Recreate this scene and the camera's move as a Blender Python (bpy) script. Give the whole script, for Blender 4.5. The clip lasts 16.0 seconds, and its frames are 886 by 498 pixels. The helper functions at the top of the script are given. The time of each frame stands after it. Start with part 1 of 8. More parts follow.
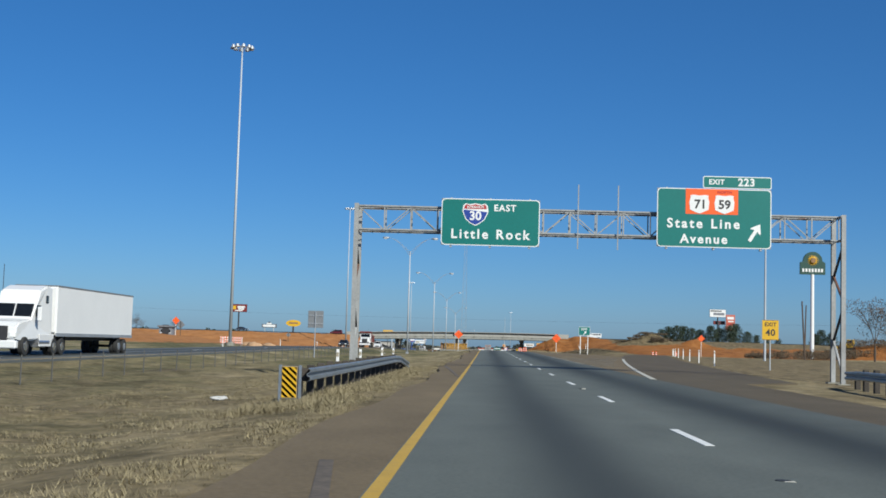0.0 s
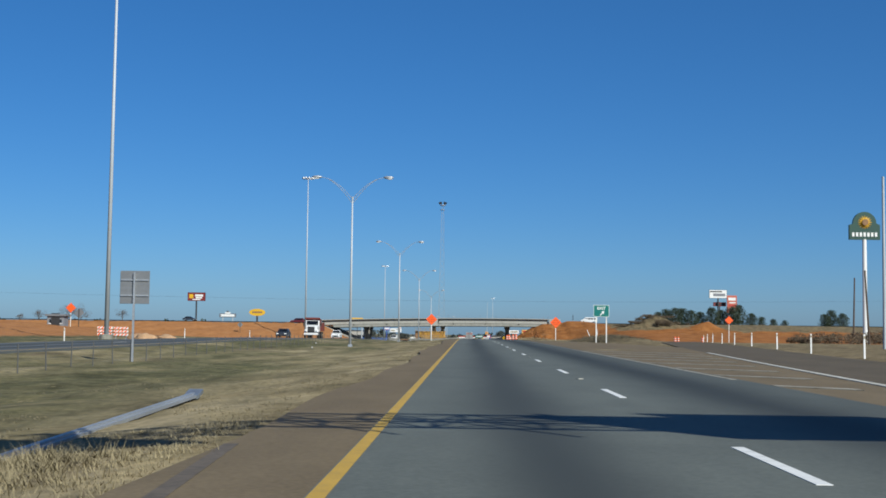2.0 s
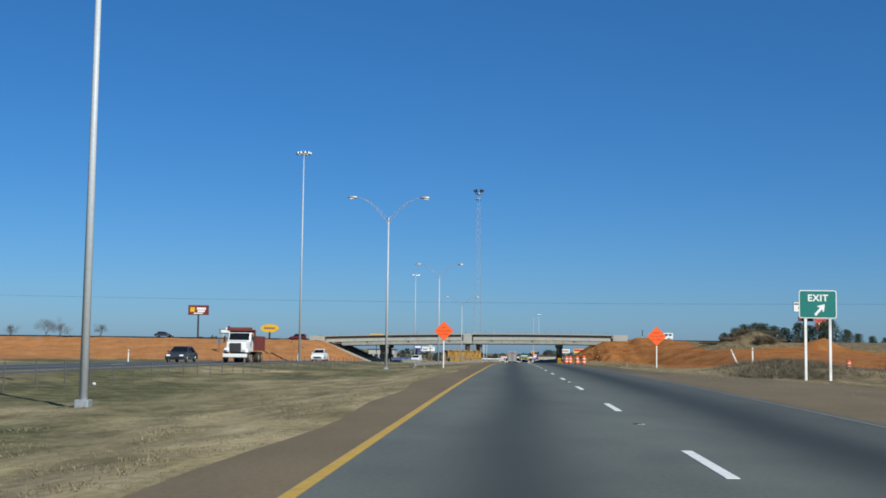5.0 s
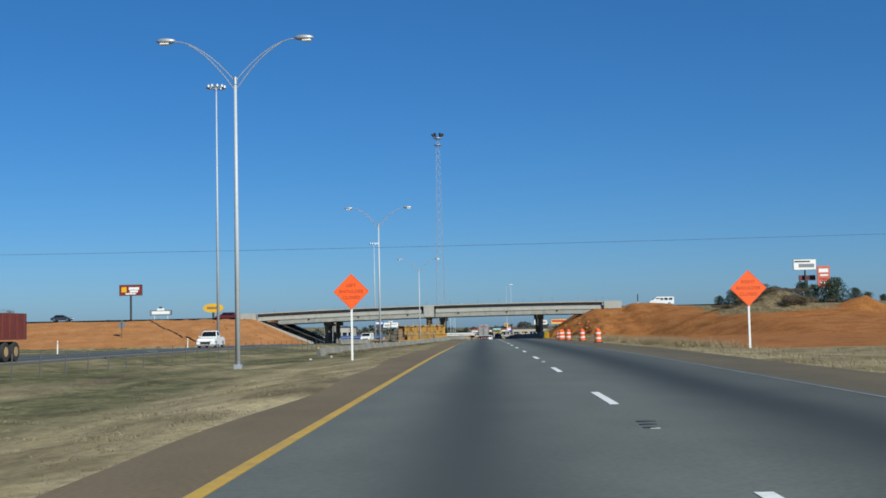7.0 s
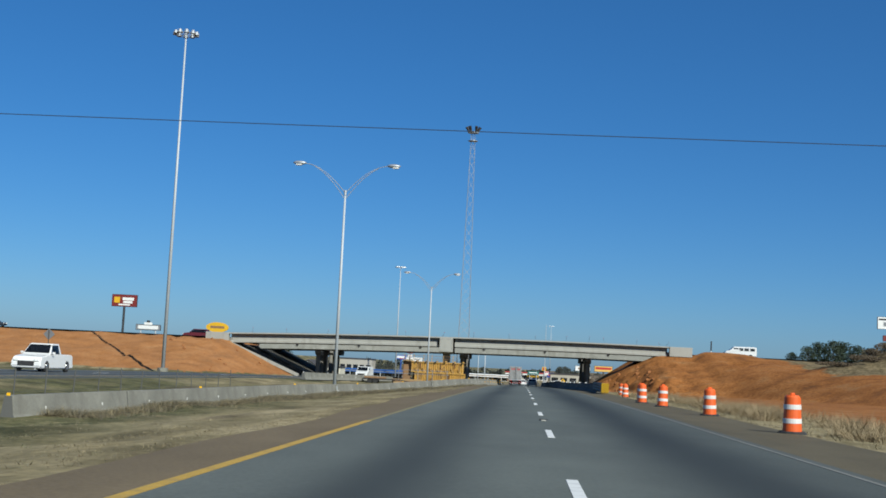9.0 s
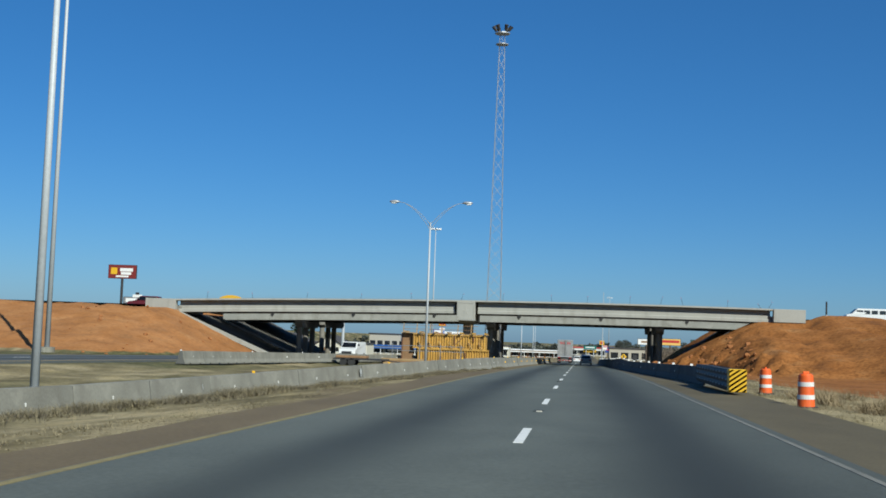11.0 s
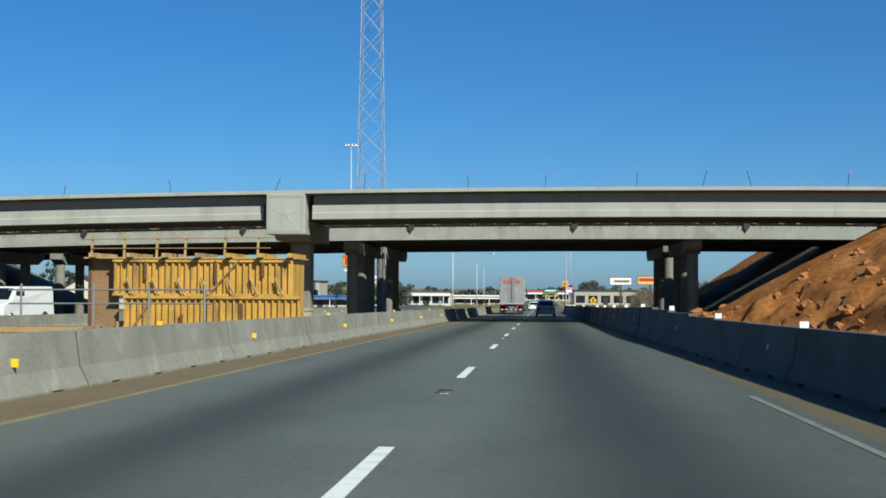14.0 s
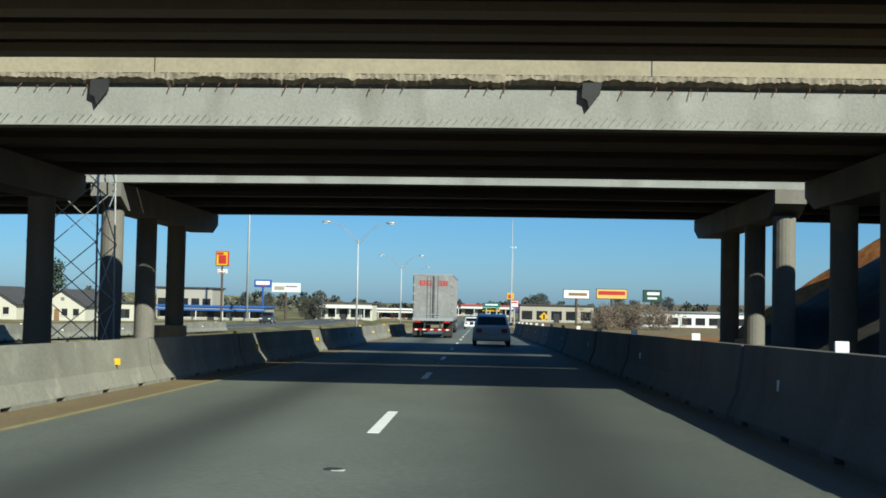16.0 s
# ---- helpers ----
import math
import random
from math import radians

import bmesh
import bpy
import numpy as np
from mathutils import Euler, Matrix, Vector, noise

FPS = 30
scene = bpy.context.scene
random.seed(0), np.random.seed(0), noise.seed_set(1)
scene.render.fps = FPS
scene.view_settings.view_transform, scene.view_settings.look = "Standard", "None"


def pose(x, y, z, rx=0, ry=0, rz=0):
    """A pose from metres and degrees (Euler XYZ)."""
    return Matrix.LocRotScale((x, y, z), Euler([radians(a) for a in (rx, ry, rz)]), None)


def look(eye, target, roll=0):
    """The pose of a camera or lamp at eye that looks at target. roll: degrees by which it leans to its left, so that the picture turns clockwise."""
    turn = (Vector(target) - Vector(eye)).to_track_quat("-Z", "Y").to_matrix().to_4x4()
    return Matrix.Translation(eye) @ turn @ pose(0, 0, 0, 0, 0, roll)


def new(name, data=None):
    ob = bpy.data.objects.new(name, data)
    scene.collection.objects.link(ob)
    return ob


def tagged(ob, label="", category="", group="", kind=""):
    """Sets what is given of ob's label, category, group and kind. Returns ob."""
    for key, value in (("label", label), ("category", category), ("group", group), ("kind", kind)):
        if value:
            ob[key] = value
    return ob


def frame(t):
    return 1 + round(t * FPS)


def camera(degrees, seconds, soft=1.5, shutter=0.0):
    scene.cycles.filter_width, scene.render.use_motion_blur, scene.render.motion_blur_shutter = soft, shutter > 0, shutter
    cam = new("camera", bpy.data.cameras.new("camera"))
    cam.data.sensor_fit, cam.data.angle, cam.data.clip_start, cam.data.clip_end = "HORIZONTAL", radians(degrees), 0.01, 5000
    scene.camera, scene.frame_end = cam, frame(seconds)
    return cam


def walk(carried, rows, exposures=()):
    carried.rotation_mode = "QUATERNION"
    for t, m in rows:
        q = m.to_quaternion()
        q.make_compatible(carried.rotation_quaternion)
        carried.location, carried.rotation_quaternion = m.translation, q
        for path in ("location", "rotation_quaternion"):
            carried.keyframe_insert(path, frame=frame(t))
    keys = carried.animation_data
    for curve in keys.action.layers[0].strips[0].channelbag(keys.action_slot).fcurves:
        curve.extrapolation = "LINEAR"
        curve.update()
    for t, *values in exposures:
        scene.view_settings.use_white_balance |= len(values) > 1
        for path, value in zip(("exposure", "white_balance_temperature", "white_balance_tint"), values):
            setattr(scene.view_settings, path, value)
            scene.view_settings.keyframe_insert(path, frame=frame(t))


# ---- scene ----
cam = camera(39.93, 16.0, soft=1.7)
PATH = [
    (0.0, look((-2.924, -0.01, 1.203), (-4.774, 49.81, 5.092), 1.67)),
    (0.5, look((-2.943, 13.75, 1.207), (-4.860, 63.54, 5.356), 1.77)),
    (1.0, look((-2.931, 27.51, 1.222), (-5.145, 77.27, 5.549), 1.67)),
    (1.5, look((-2.866, 41.28, 1.187), (-4.431, 91.09, 5.270), 2.15)),
    (2.0, look((-2.769, 55.18, 1.163), (-3.791, 105.05, 4.592), 0.72)),
    (2.5, look((-2.628, 69.13, 1.245), (-4.272, 118.86, 6.209), 1.88)),
    (3.0, look((-2.55, 83.18, 1.27), (-4.78, 132.92, 5.81), 1.74)),
    (3.2, look((-2.50, 88.71, 1.29), (-4.68, 138.44, 6.03), 1.45)),
    (5.3, look((-2.01, 146.75, 1.44), (-4.91, 196.51, 5.48), 0.79)),
    (5.5, look((-1.99, 152.28, 1.45), (-4.72, 202.05, 5.34), 1.17)),
    (6.0, look((-1.99, 166.09, 1.50), (-4.71, 215.95, 4.19), -0.80)),
    (6.5, look((-1.88, 179.91, 1.54), (-3.92, 229.81, 3.89), -1.81)),
    (7.0, look((-1.80, 193.72, 1.48), (-3.40, 243.60, 4.62), -1.16)),
    (7.5, look((-1.59, 207.54, 1.54), (-3.10, 257.41, 4.80), 0.63)),
    (8.0, look((-1.29, 221.35, 1.50), (-3.11, 271.16, 5.44), 0.58)),
    (8.2, look((-1.17, 226.88, 1.47), (-3.11, 276.60, 6.40), 1.39)),
    (10.3, look((0.37, 284.93, 1.25), (-4.01, 334.56, 5.50), 2.77)),
    (10.5, look((0.50, 290.46, 1.21), (-3.85, 340.09, 5.51), 2.45)),
    (11.0, look((0.78, 304.28, 1.17), (-4.92, 353.82, 4.79), 2.05)),
    (11.5, look((0.92, 318.00, 1.08), (-3.71, 367.74, 3.20), -0.19)),
    (12.0, look((1.025, 331.65, 0.936), (-3.434, 381.45, 0.346), 0.37)),
    (12.5, look((1.132, 345.37, 0.848), (-2.628, 395.22, 0.689), 0.67)),
    (13.0, look((1.230, 359.09, 0.718), (-2.292, 408.96, 0.654), 0.11)),
    (13.5, look((1.286, 372.77, 0.579), (-2.665, 422.61, 1.228), -0.14)),
    (14.0, look((1.221, 386.36, 0.362), (-2.755, 436.17, 1.923), 0.28)),
    (14.5, look((1.172, 399.94, 0.187), (-1.858, 449.82, 1.961), 0.93)),
    (15.0, look((1.090, 413.54, 0.049), (-0.866, 463.47, 1.800), 1.01)),
    (15.5, look((1.060, 427.16, -0.100), (-1.246, 477.06, 2.162), 1.86)),
    (16.0, look((1.119, 440.78, -0.269), (-0.420, 490.71, 1.920), 1.19)),
]
TONE = [        # seconds, stops, kelvin, tint: the picture turns a little lighter and greener towards the bridges
    (0.0, 0.44, 6500, 4), (3.0, 0.44, 6500, 4), (5.5, 0.44, 6500, 3), (8.0, 0.44, 6500, 2), (10.5, 0.44, 6500, 0), (13.5, 0.52, 6600, -3), (14.0, 0.64, 6650, -3),
    (14.5, 0.76, 6750, -4), (15.0, 0.76, 6750, -4), (15.5, 0.68, 6700, -4), (16.0, 0.78, 6750, -5),
]
walk(cam, PATH, TONE)

# ---- world, sun and exposure ----
SUN_WAY = Vector((-0.83, 1.12, -1.0)).normalized()          # the way the sunlight travels
world = bpy.data.worlds.new("sky")
scene.world = world
world.use_nodes = True
wn = world.node_tree.nodes
sky = wn.new("ShaderNodeTexSky")
sky.sky_type = "NISHITA"
sky.sun_disc = False
sky.sun_elevation = math.asin(-SUN_WAY.z)
sky.sun_rotation = math.atan2(-SUN_WAY.x, -SUN_WAY.y)
sky.altitude = 100
sky.air_density, sky.dust_density, sky.ozone_density = 0.8, 0.7, 10.0
deep = wn.new("ShaderNodeHueSaturation")       # a clear, dry winter sky
deep.inputs["Saturation"].default_value = 1.13
world.node_tree.links.new(sky.outputs[0], deep.inputs["Color"])
haze = wn.new("ShaderNodeMix")                 # dry blue haze evens the sky from horizon to zenith
haze.data_type = "RGBA"
haze.inputs["Factor"].default_value = 0.16
haze.inputs["B"].default_value = (0.85, 2.1, 5.4, 1)
world.node_tree.links.new(deep.outputs[0], haze.inputs["A"])
world.node_tree.links.new(haze.outputs["Result"], wn["Background"].inputs[0])
wn["Background"].inputs[1].default_value = 0.0725
sun_data = bpy.data.lights.new("sun", "SUN")
sun_data.energy, sun_data.angle, sun_data.color = 4.5, radians(0.53), (1.0, 0.965, 0.905)
sun = new("sun", sun_data)
sun.matrix_world = look((0, 0, 60), Vector((0, 0, 60)) + SUN_WAY)

# ---- materials ----
MATS = {}


def mat(name, color, rough=0.6, metal=0.0, spread=0.12, size=3.0, fine=40.0, bump=0.0, color2=None, spec=0.5, rand=0.0, stain=0.0, stain_color=(0.05, 0.04, 0.03), pale=0.0):
    """A surface with two scales of tone variation, optional relief, stains and a per-object shift."""
    m = bpy.data.materials.new(name)
    m.use_nodes = True
    nt = m.node_tree
    n, l = nt.nodes, nt.links
    b = n["Principled BSDF"]
    b.inputs["Roughness"].default_value = rough
    b.inputs["Metallic"].default_value = metal
    b.inputs["Specular IOR Level"].default_value = spec
    co = n.new("ShaderNodeTexCoord")
    big = n.new("ShaderNodeTexNoise")
    big.inputs["Scale"].default_value, big.inputs["Detail"].default_value = 1.0 / size, 5
    small = n.new("ShaderNodeTexNoise")
    small.inputs["Scale"].default_value, small.inputs["Detail"].default_value = fine, 3
    l.new(co.outputs["Object"], big.inputs["Vector"])
    l.new(co.outputs["Object"], small.inputs["Vector"])
    add = n.new("ShaderNodeMath")
    add.operation = "ADD"
    l.new(big.outputs[0], add.inputs[0])
    l.new(small.outputs[0], add.inputs[1])
    top = add.outputs[0]
    if rand:
        info = n.new("ShaderNodeObjectInfo")
        mul = n.new("ShaderNodeMath")
        mul.operation = "MULTIPLY_ADD"
        mul.inputs[1].default_value, mul.inputs[2].default_value = rand, -rand / 2
        l.new(info.outputs["Random"], mul.inputs[0])
        add2 = n.new("ShaderNodeMath")
        l.new(top, add2.inputs[0])
        l.new(mul.outputs[0], add2.inputs[1])
        top = add2.outputs[0]
    ramp = n.new("ShaderNodeValToRGB")
    c2 = color2 or tuple(min(1, c * (1 + spread)) for c in color)
    c1 = tuple(c * (1 - spread) for c in color)
    ramp.color_ramp.elements[0].position, ramp.color_ramp.elements[1].position = 0.32, 0.68
    ramp.color_ramp.elements[0].color, ramp.color_ramp.elements[1].color = (*c1, 1), (*c2, 1)
    half = n.new("ShaderNodeMath")
    half.operation = "MULTIPLY"
    half.inputs[1].default_value = 0.5
    l.new(top, half.inputs[0])
    l.new(half.outputs[0], ramp.inputs[0])
    out = ramp.outputs[0]
    if stain:
        st = n.new("ShaderNodeTexNoise")
        st.inputs["Scale"].default_value, st.inputs["Detail"].default_value = 2.2 / size, 8
        sm = n.new("ShaderNodeMapping")
        sm.inputs["Scale"].default_value = (1, 1, 0.25)
        l.new(co.outputs["Object"], sm.inputs["Vector"])
        l.new(sm.outputs[0], st.inputs["Vector"])
        sr = n.new("ShaderNodeMapRange")
        sr.inputs[1].default_value, sr.inputs[2].default_value = 0.52, 0.75
        sr.inputs[4].default_value = stain
        l.new(st.outputs[0], sr.inputs[0])
        mx = n.new("ShaderNodeMix")
        mx.data_type = "RGBA"
        mx.inputs["B"].default_value = (*stain_color, 1)
        l.new(sr.outputs[0], mx.inputs["Factor"])
        l.new(out, mx.inputs["A"])
        out = mx.outputs["Result"]
    if pale:
        pt = n.new("ShaderNodeTexNoise")
        pt.inputs["Scale"].default_value, pt.inputs["Detail"].default_value = 1.7 / size, 10
        pm = n.new("ShaderNodeMapping")
        pm.inputs["Location"].default_value = (7, 3, 5)
        l.new(co.outputs["Object"], pm.inputs["Vector"])
        l.new(pm.outputs[0], pt.inputs["Vector"])
        pr = n.new("ShaderNodeMapRange")
        pr.inputs[1].default_value, pr.inputs[2].default_value = 0.54, 0.66
        pr.inputs[4].default_value = pale
        l.new(pt.outputs[0], pr.inputs[0])
        px = n.new("ShaderNodeMix")
        px.data_type = "RGBA"
        px.inputs["B"].default_value = (*(min(1, c * 1.7) for c in color), 1)
        l.new(pr.outputs[0], px.inputs["Factor"])
        l.new(out, px.inputs["A"])
        out = px.outputs["Result"]
    l.new(out, b.inputs["Base Color"])
    if bump:
        bp = n.new("ShaderNodeBump")
        bp.inputs["Strength"].default_value, bp.inputs["Distance"].default_value = bump, 0.02
        l.new(small.outputs[0], bp.inputs["Height"])
        l.new(bp.outputs[0], b.inputs["Normal"])
    MATS[name] = m
    return m


mat("galvanised", (0.380, 0.400, 0.420), 0.5, 0.6, 0.18, 1.5, 12, 0.1)
mat("streak", (0.091, 0.091, 0.084), 0.9)
mat("fence_steel", (0.08, 0.08, 0.076), 0.7, 0.2)
mat("pole_steel", (0.37, 0.395, 0.415), 0.5, 0.0, 0.12, 3, 10)
mat("truss_paint", (0.27, 0.275, 0.27), 0.6, 0.1, 0.2, 1.2, 9, 0.1, stain=0.35, stain_color=(0.070, 0.035, 0.021))
mat("rust", (0.112, 0.049, 0.028), 0.85, 0.1, 0.4, 0.6, 15, 0.2)
mat("sign_green", (0.000, 0.130, 0.112), 0.45, 0, 0.08, 2, 6)
mat("sign_white", (0.656, 0.656, 0.640), 0.5, 0, 0.05, 2, 6)
mat("sign_back", (0.210, 0.217, 0.224), 0.55, 0.5, 0.12, 1, 8)
mat("sign_brown", (0.36, 0.042, 0.008), 0.6)
mat("sign_orange", (0.780, 0.100, 0.012), 0.45, 0, 0.06, 2, 6)
mat("sign_yellow", (0.560, 0.329, 0.014), 0.45, 0, 0.06, 2, 6)
mat("sign_black", (0.020, 0.020, 0.020), 0.5)
mat("shield_blue", (0.014, 0.042, 0.245), 0.45)
mat("shield_red", (0.350, 0.021, 0.021), 0.45)
mat("rail_steel", (0.22, 0.25, 0.28), 0.42, 0.5, 0.2, 1.2, 10, 0.1, stain=0.4, stain_color=(0.084, 0.056, 0.035))
mat("timber_post", (0.050, 0.042, 0.034), 0.9, 0, 0.35, 0.5, 25, 0.5, rand=0.5)
mat("concrete", (0.188, 0.182, 0.152), 0.85, 0, 0.2, 1.2, 18, 0.3, stain=0.5, stain_color=(0.110, 0.098, 0.080), rand=0.3, pale=0.55)
mat("concrete_new", (0.285, 0.282, 0.255), 0.8, 0, 0.10, 2.0, 14, 0.15, stain=0.4, stain_color=(0.135, 0.125, 0.108))
mat("cushion_steel", (0.050, 0.048, 0.044), 0.65, 0.0, 0.25, 0.8, 10, 0.1, stain=0.5, stain_color=(0.03, 0.028, 0.026))
# barrier concrete darkened: the shade on the outer run put into its colour
mat("barrier_shaded", (0.064, 0.063, 0.057), 0.88, 0, 0.2, 1.2, 18, 0.3, stain=0.8, stain_color=(0.04, 0.037, 0.034), rand=0.35, pale=0.3)
mat("concrete_pale", (0.235, 0.240, 0.226), 0.85, 0, 0.16, 2.5, 16, 0.3, stain=0.5, stain_color=(0.10, 0.086, 0.066), pale=0.25)
mat("concrete_old", (0.170, 0.160, 0.140), 0.85, 0, 0.16, 2.5, 16, 0.3, stain=0.5, stain_color=(0.112, 0.091, 0.070), pale=0.3)
mat("slab_edge", (0.300, 0.262, 0.190), 0.9, 0, 0.15, 3, 12, 0.2, stain=0.3)
# concrete under the decks, with the shade there put into its colour
mat("soffit_shaded", (0.088, 0.081, 0.073), 0.9, 0, 0.15, 3, 15, 0.2, stain=0.4)
mat("broken_concrete", (0.210, 0.182, 0.140), 0.95, 0, 0.5, 0.4, 9, 0.8)
mat("paint_white", (0.640, 0.640, 0.616), 0.6, 0, 0.1, 0.6, 30, 0.1, stain=0.55, stain_color=(0.26, 0.26, 0.25))
mat("paint_yellow", (0.406, 0.252, 0.035), 0.7, 0, 0.15, 0.6, 30, 0.1, stain=0.5, stain_color=(0.175, 0.140, 0.084))
mat("paint_yellow_worn", (0.205, 0.165, 0.070), 0.8, 0, 0.25, 0.8, 30, 0.1, stain=0.8, stain_color=(0.126, 0.105, 0.070))
mat("paint_white_worn", (0.40, 0.385, 0.33), 0.8, 0, 0.25, 0.8, 30, 0.1, stain=0.8, stain_color=(0.140, 0.133, 0.119))
mat("gore_white", (0.27, 0.25, 0.20), 0.85, 0, 0.3, 1.0, 30, 0.1, stain=0.9, stain_color=(0.13, 0.105, 0.07))
mat("edge_white", (0.155, 0.152, 0.132), 0.8, 0, 0.25, 0.8, 30, 0.1, stain=0.8, stain_color=(0.09, 0.09, 0.08))
mat("reflector_yellow", (0.80, 0.44, 0.015), 0.35, 0, 0.05)
mat("bill_paper", (0.50, 0.51, 0.49), 0.9, 0, 0.25, 0.15, 30, 0.2, stain=0.6, stain_color=(0.140, 0.140, 0.133))
mat("skid", (0.092, 0.073, 0.052), 0.8, 0, 0.4, 0.4, 12)
# tar of the road pads, also the painted dark of holes in the old deck
mat("tar_and_hole", (0.018, 0.018, 0.020), 0.7, 0, 0.3, 0.4, 20)
mat("form_yellow", (0.43, 0.245, 0.048), 0.6, 0, 0.25, 1.2, 9, 0.1, stain=0.9, stain_color=(0.140, 0.084, 0.042))
mat("plywood", (0.210, 0.119, 0.056), 0.8, 0, 0.25, 0.8, 10, 0.2)
mat("lumber", (0.315, 0.210, 0.098), 0.8, 0, 0.25, 0.8, 14, 0.2, rand=0.4)
mat("drum_orange", (0.630, 0.098, 0.014), 0.5, 0, 0.1, 0.5, 10)
mat("drum_white", (0.600, 0.584, 0.560), 0.4, 0, 0.1, 0.5, 10)
mat("rubber", (0.020, 0.020, 0.020), 0.85, 0, 0.3, 0.5, 20)
mat("chrome", (0.750, 0.750, 0.750), 0.2, 1.0)
mat("rim_metal", (0.550, 0.550, 0.560), 0.35, 0.9)
mat("car_white", (0.624, 0.624, 0.616), 0.25, 0, 0.03, 2, 5)
mat("car_dark", (0.030, 0.035, 0.045), 0.25, 0, 0.1, 2, 5)
mat("car_red", (0.098, 0.014, 0.017), 0.3)
mat("glass_dark", (0.015, 0.018, 0.022), 0.08, 0, 0.05, spec=0.8)
mat("lamp_red", (0.315, 0.010, 0.007), 0.3)
mat("lamp_clear", (0.750, 0.750, 0.720), 0.15)
mat("trailer_grey", (0.252, 0.252, 0.248), 0.5, 0.25, 0.18, 1.0, 8, 0.05, stain=0.45, stain_color=(0.140, 0.133, 0.126), pale=0.4)
mat("trailer_white", (0.640, 0.640, 0.632), 0.45, 0, 0.04, 2, 8)
mat("letter_red", (0.385, 0.021, 0.017), 0.5)
mat("chassis", (0.030, 0.030, 0.032), 0.7, 0.2, 0.3, 1, 15)
mat("dump_red", (0.13, 0.025, 0.018), 0.6, 0, 0.25, 1, 9, stain=0.4)
mat("wood_pole", (0.070, 0.049, 0.035), 0.9, 0, 0.3, 1, 20, 0.3)
mat("bark", (0.063, 0.049, 0.038), 0.95, 0, 0.35, 0.5, 15, 0.5)
mat("pine_leaf", (0.021, 0.035, 0.015), 0.8, 0, 0.45, 0.7, 4)
mat("brush_leaf", (0.098, 0.073, 0.045), 0.9, 0, 0.4, 0.6, 5)
# leaf green of distant trees, lightened and greyed to paint in the air's haze
mat("hazed_leaf", (0.050, 0.058, 0.048), 0.85, 0, 0.35, 2.0, 4)
mat("twig", (0.098, 0.077, 0.063), 0.95, 0, 0.3, 0.6, 6)
mat("hedge_twig", (0.15, 0.115, 0.085), 0.95, 0, 0.35, 0.6, 6)
mat("dry_grass", (0.225, 0.188, 0.112), 0.9, 0, 0.25, 1.6, 5)
mat("straw_blade", (0.235, 0.195, 0.110), 0.9, 0, 0.4, 0.9, 5)
mat("sand", (0.33, 0.205, 0.115), 0.95, 0, 0.3, 0.8, 6, 0.4)
mat("rank_weed", (0.100, 0.085, 0.055), 0.9, 0, 0.4, 1.2, 5)
mat("dry_weed", (0.266, 0.203, 0.115), 0.9, 0, 0.3, 1.6, 5)
mat("green_grass", (0.120, 0.115, 0.058), 0.9, 0, 0.3, 1.6, 5)
mat("clay_lump", (0.262, 0.103, 0.032), 0.95, 0, 0.3, 0.8, 5, 0.6)
mat("house_wall", (0.504, 0.476, 0.392), 0.8, 0, 0.06, 4, 9)
mat("house_roof", (0.049, 0.045, 0.045), 0.85, 0, 0.2, 2, 9, 0.2)
mat("blue_roof", (0.021, 0.098, 0.315), 0.5, 0, 0.1, 3, 6)
mat("shop_wall", (0.340, 0.310, 0.255), 0.8, 0, 0.1, 5, 9)
mat("brick_wall", (0.210, 0.112, 0.070), 0.85, 0, 0.2, 2, 12)
mat("board_red", (0.154, 0.017, 0.014), 0.5)
mat("board_blue", (0.014, 0.063, 0.280), 0.5)
mat("board_amber", (0.62, 0.38, 0.10), 0.5)
mat("board_yellow", (0.595, 0.336, 0.014), 0.5)
mat("board_green", (0.010, 0.049, 0.035), 0.5)
mat("board_pink", (0.434, 0.112, 0.070), 0.5)
mat("board_grey", (0.175, 0.182, 0.196), 0.5)
mat("machine_yellow", (0.455, 0.280, 0.014), 0.5, 0, 0.15, 1, 9, stain=0.4)
mat("flag_pink", (0.45, 0.10, 0.13), 0.7)
mat("bag_white", (0.42, 0.415, 0.40), 0.8, 0, 0.15, 0.2, 20)
mat("wire_black", (0.020, 0.020, 0.022), 0.6)


# ---- the lie of the land ----
PROFILE_Y = np.arange(0, 661, 60.0)
PROFILE_Z = np.array([-0.01, 0.01, 0.18, 0.38, 0.30, -0.02, -0.47, -1.22, -2.05, -2.85, -3.63, -4.39])


def gz(y):
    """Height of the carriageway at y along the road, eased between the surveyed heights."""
    return sum(float(np.interp(y + k, PROFILE_Y, PROFILE_Z)) for k in (-12, -6, 0, 6, 12)) / 5


def ease(t):
    t = min(1.0, max(0.0, t))
    return t * t * (3 - 2 * t)


def ramp_left(y):
    d = max(0.0, y - 50)
    return 3.85 + 0.08 * d + 0.0002 * d * d


def deck_top(x):
    """Top of the new bridge's parapet across the motorway."""
    return 6.10 - 0.00031 * (x - 11) ** 2 if x > -60 else 4.56


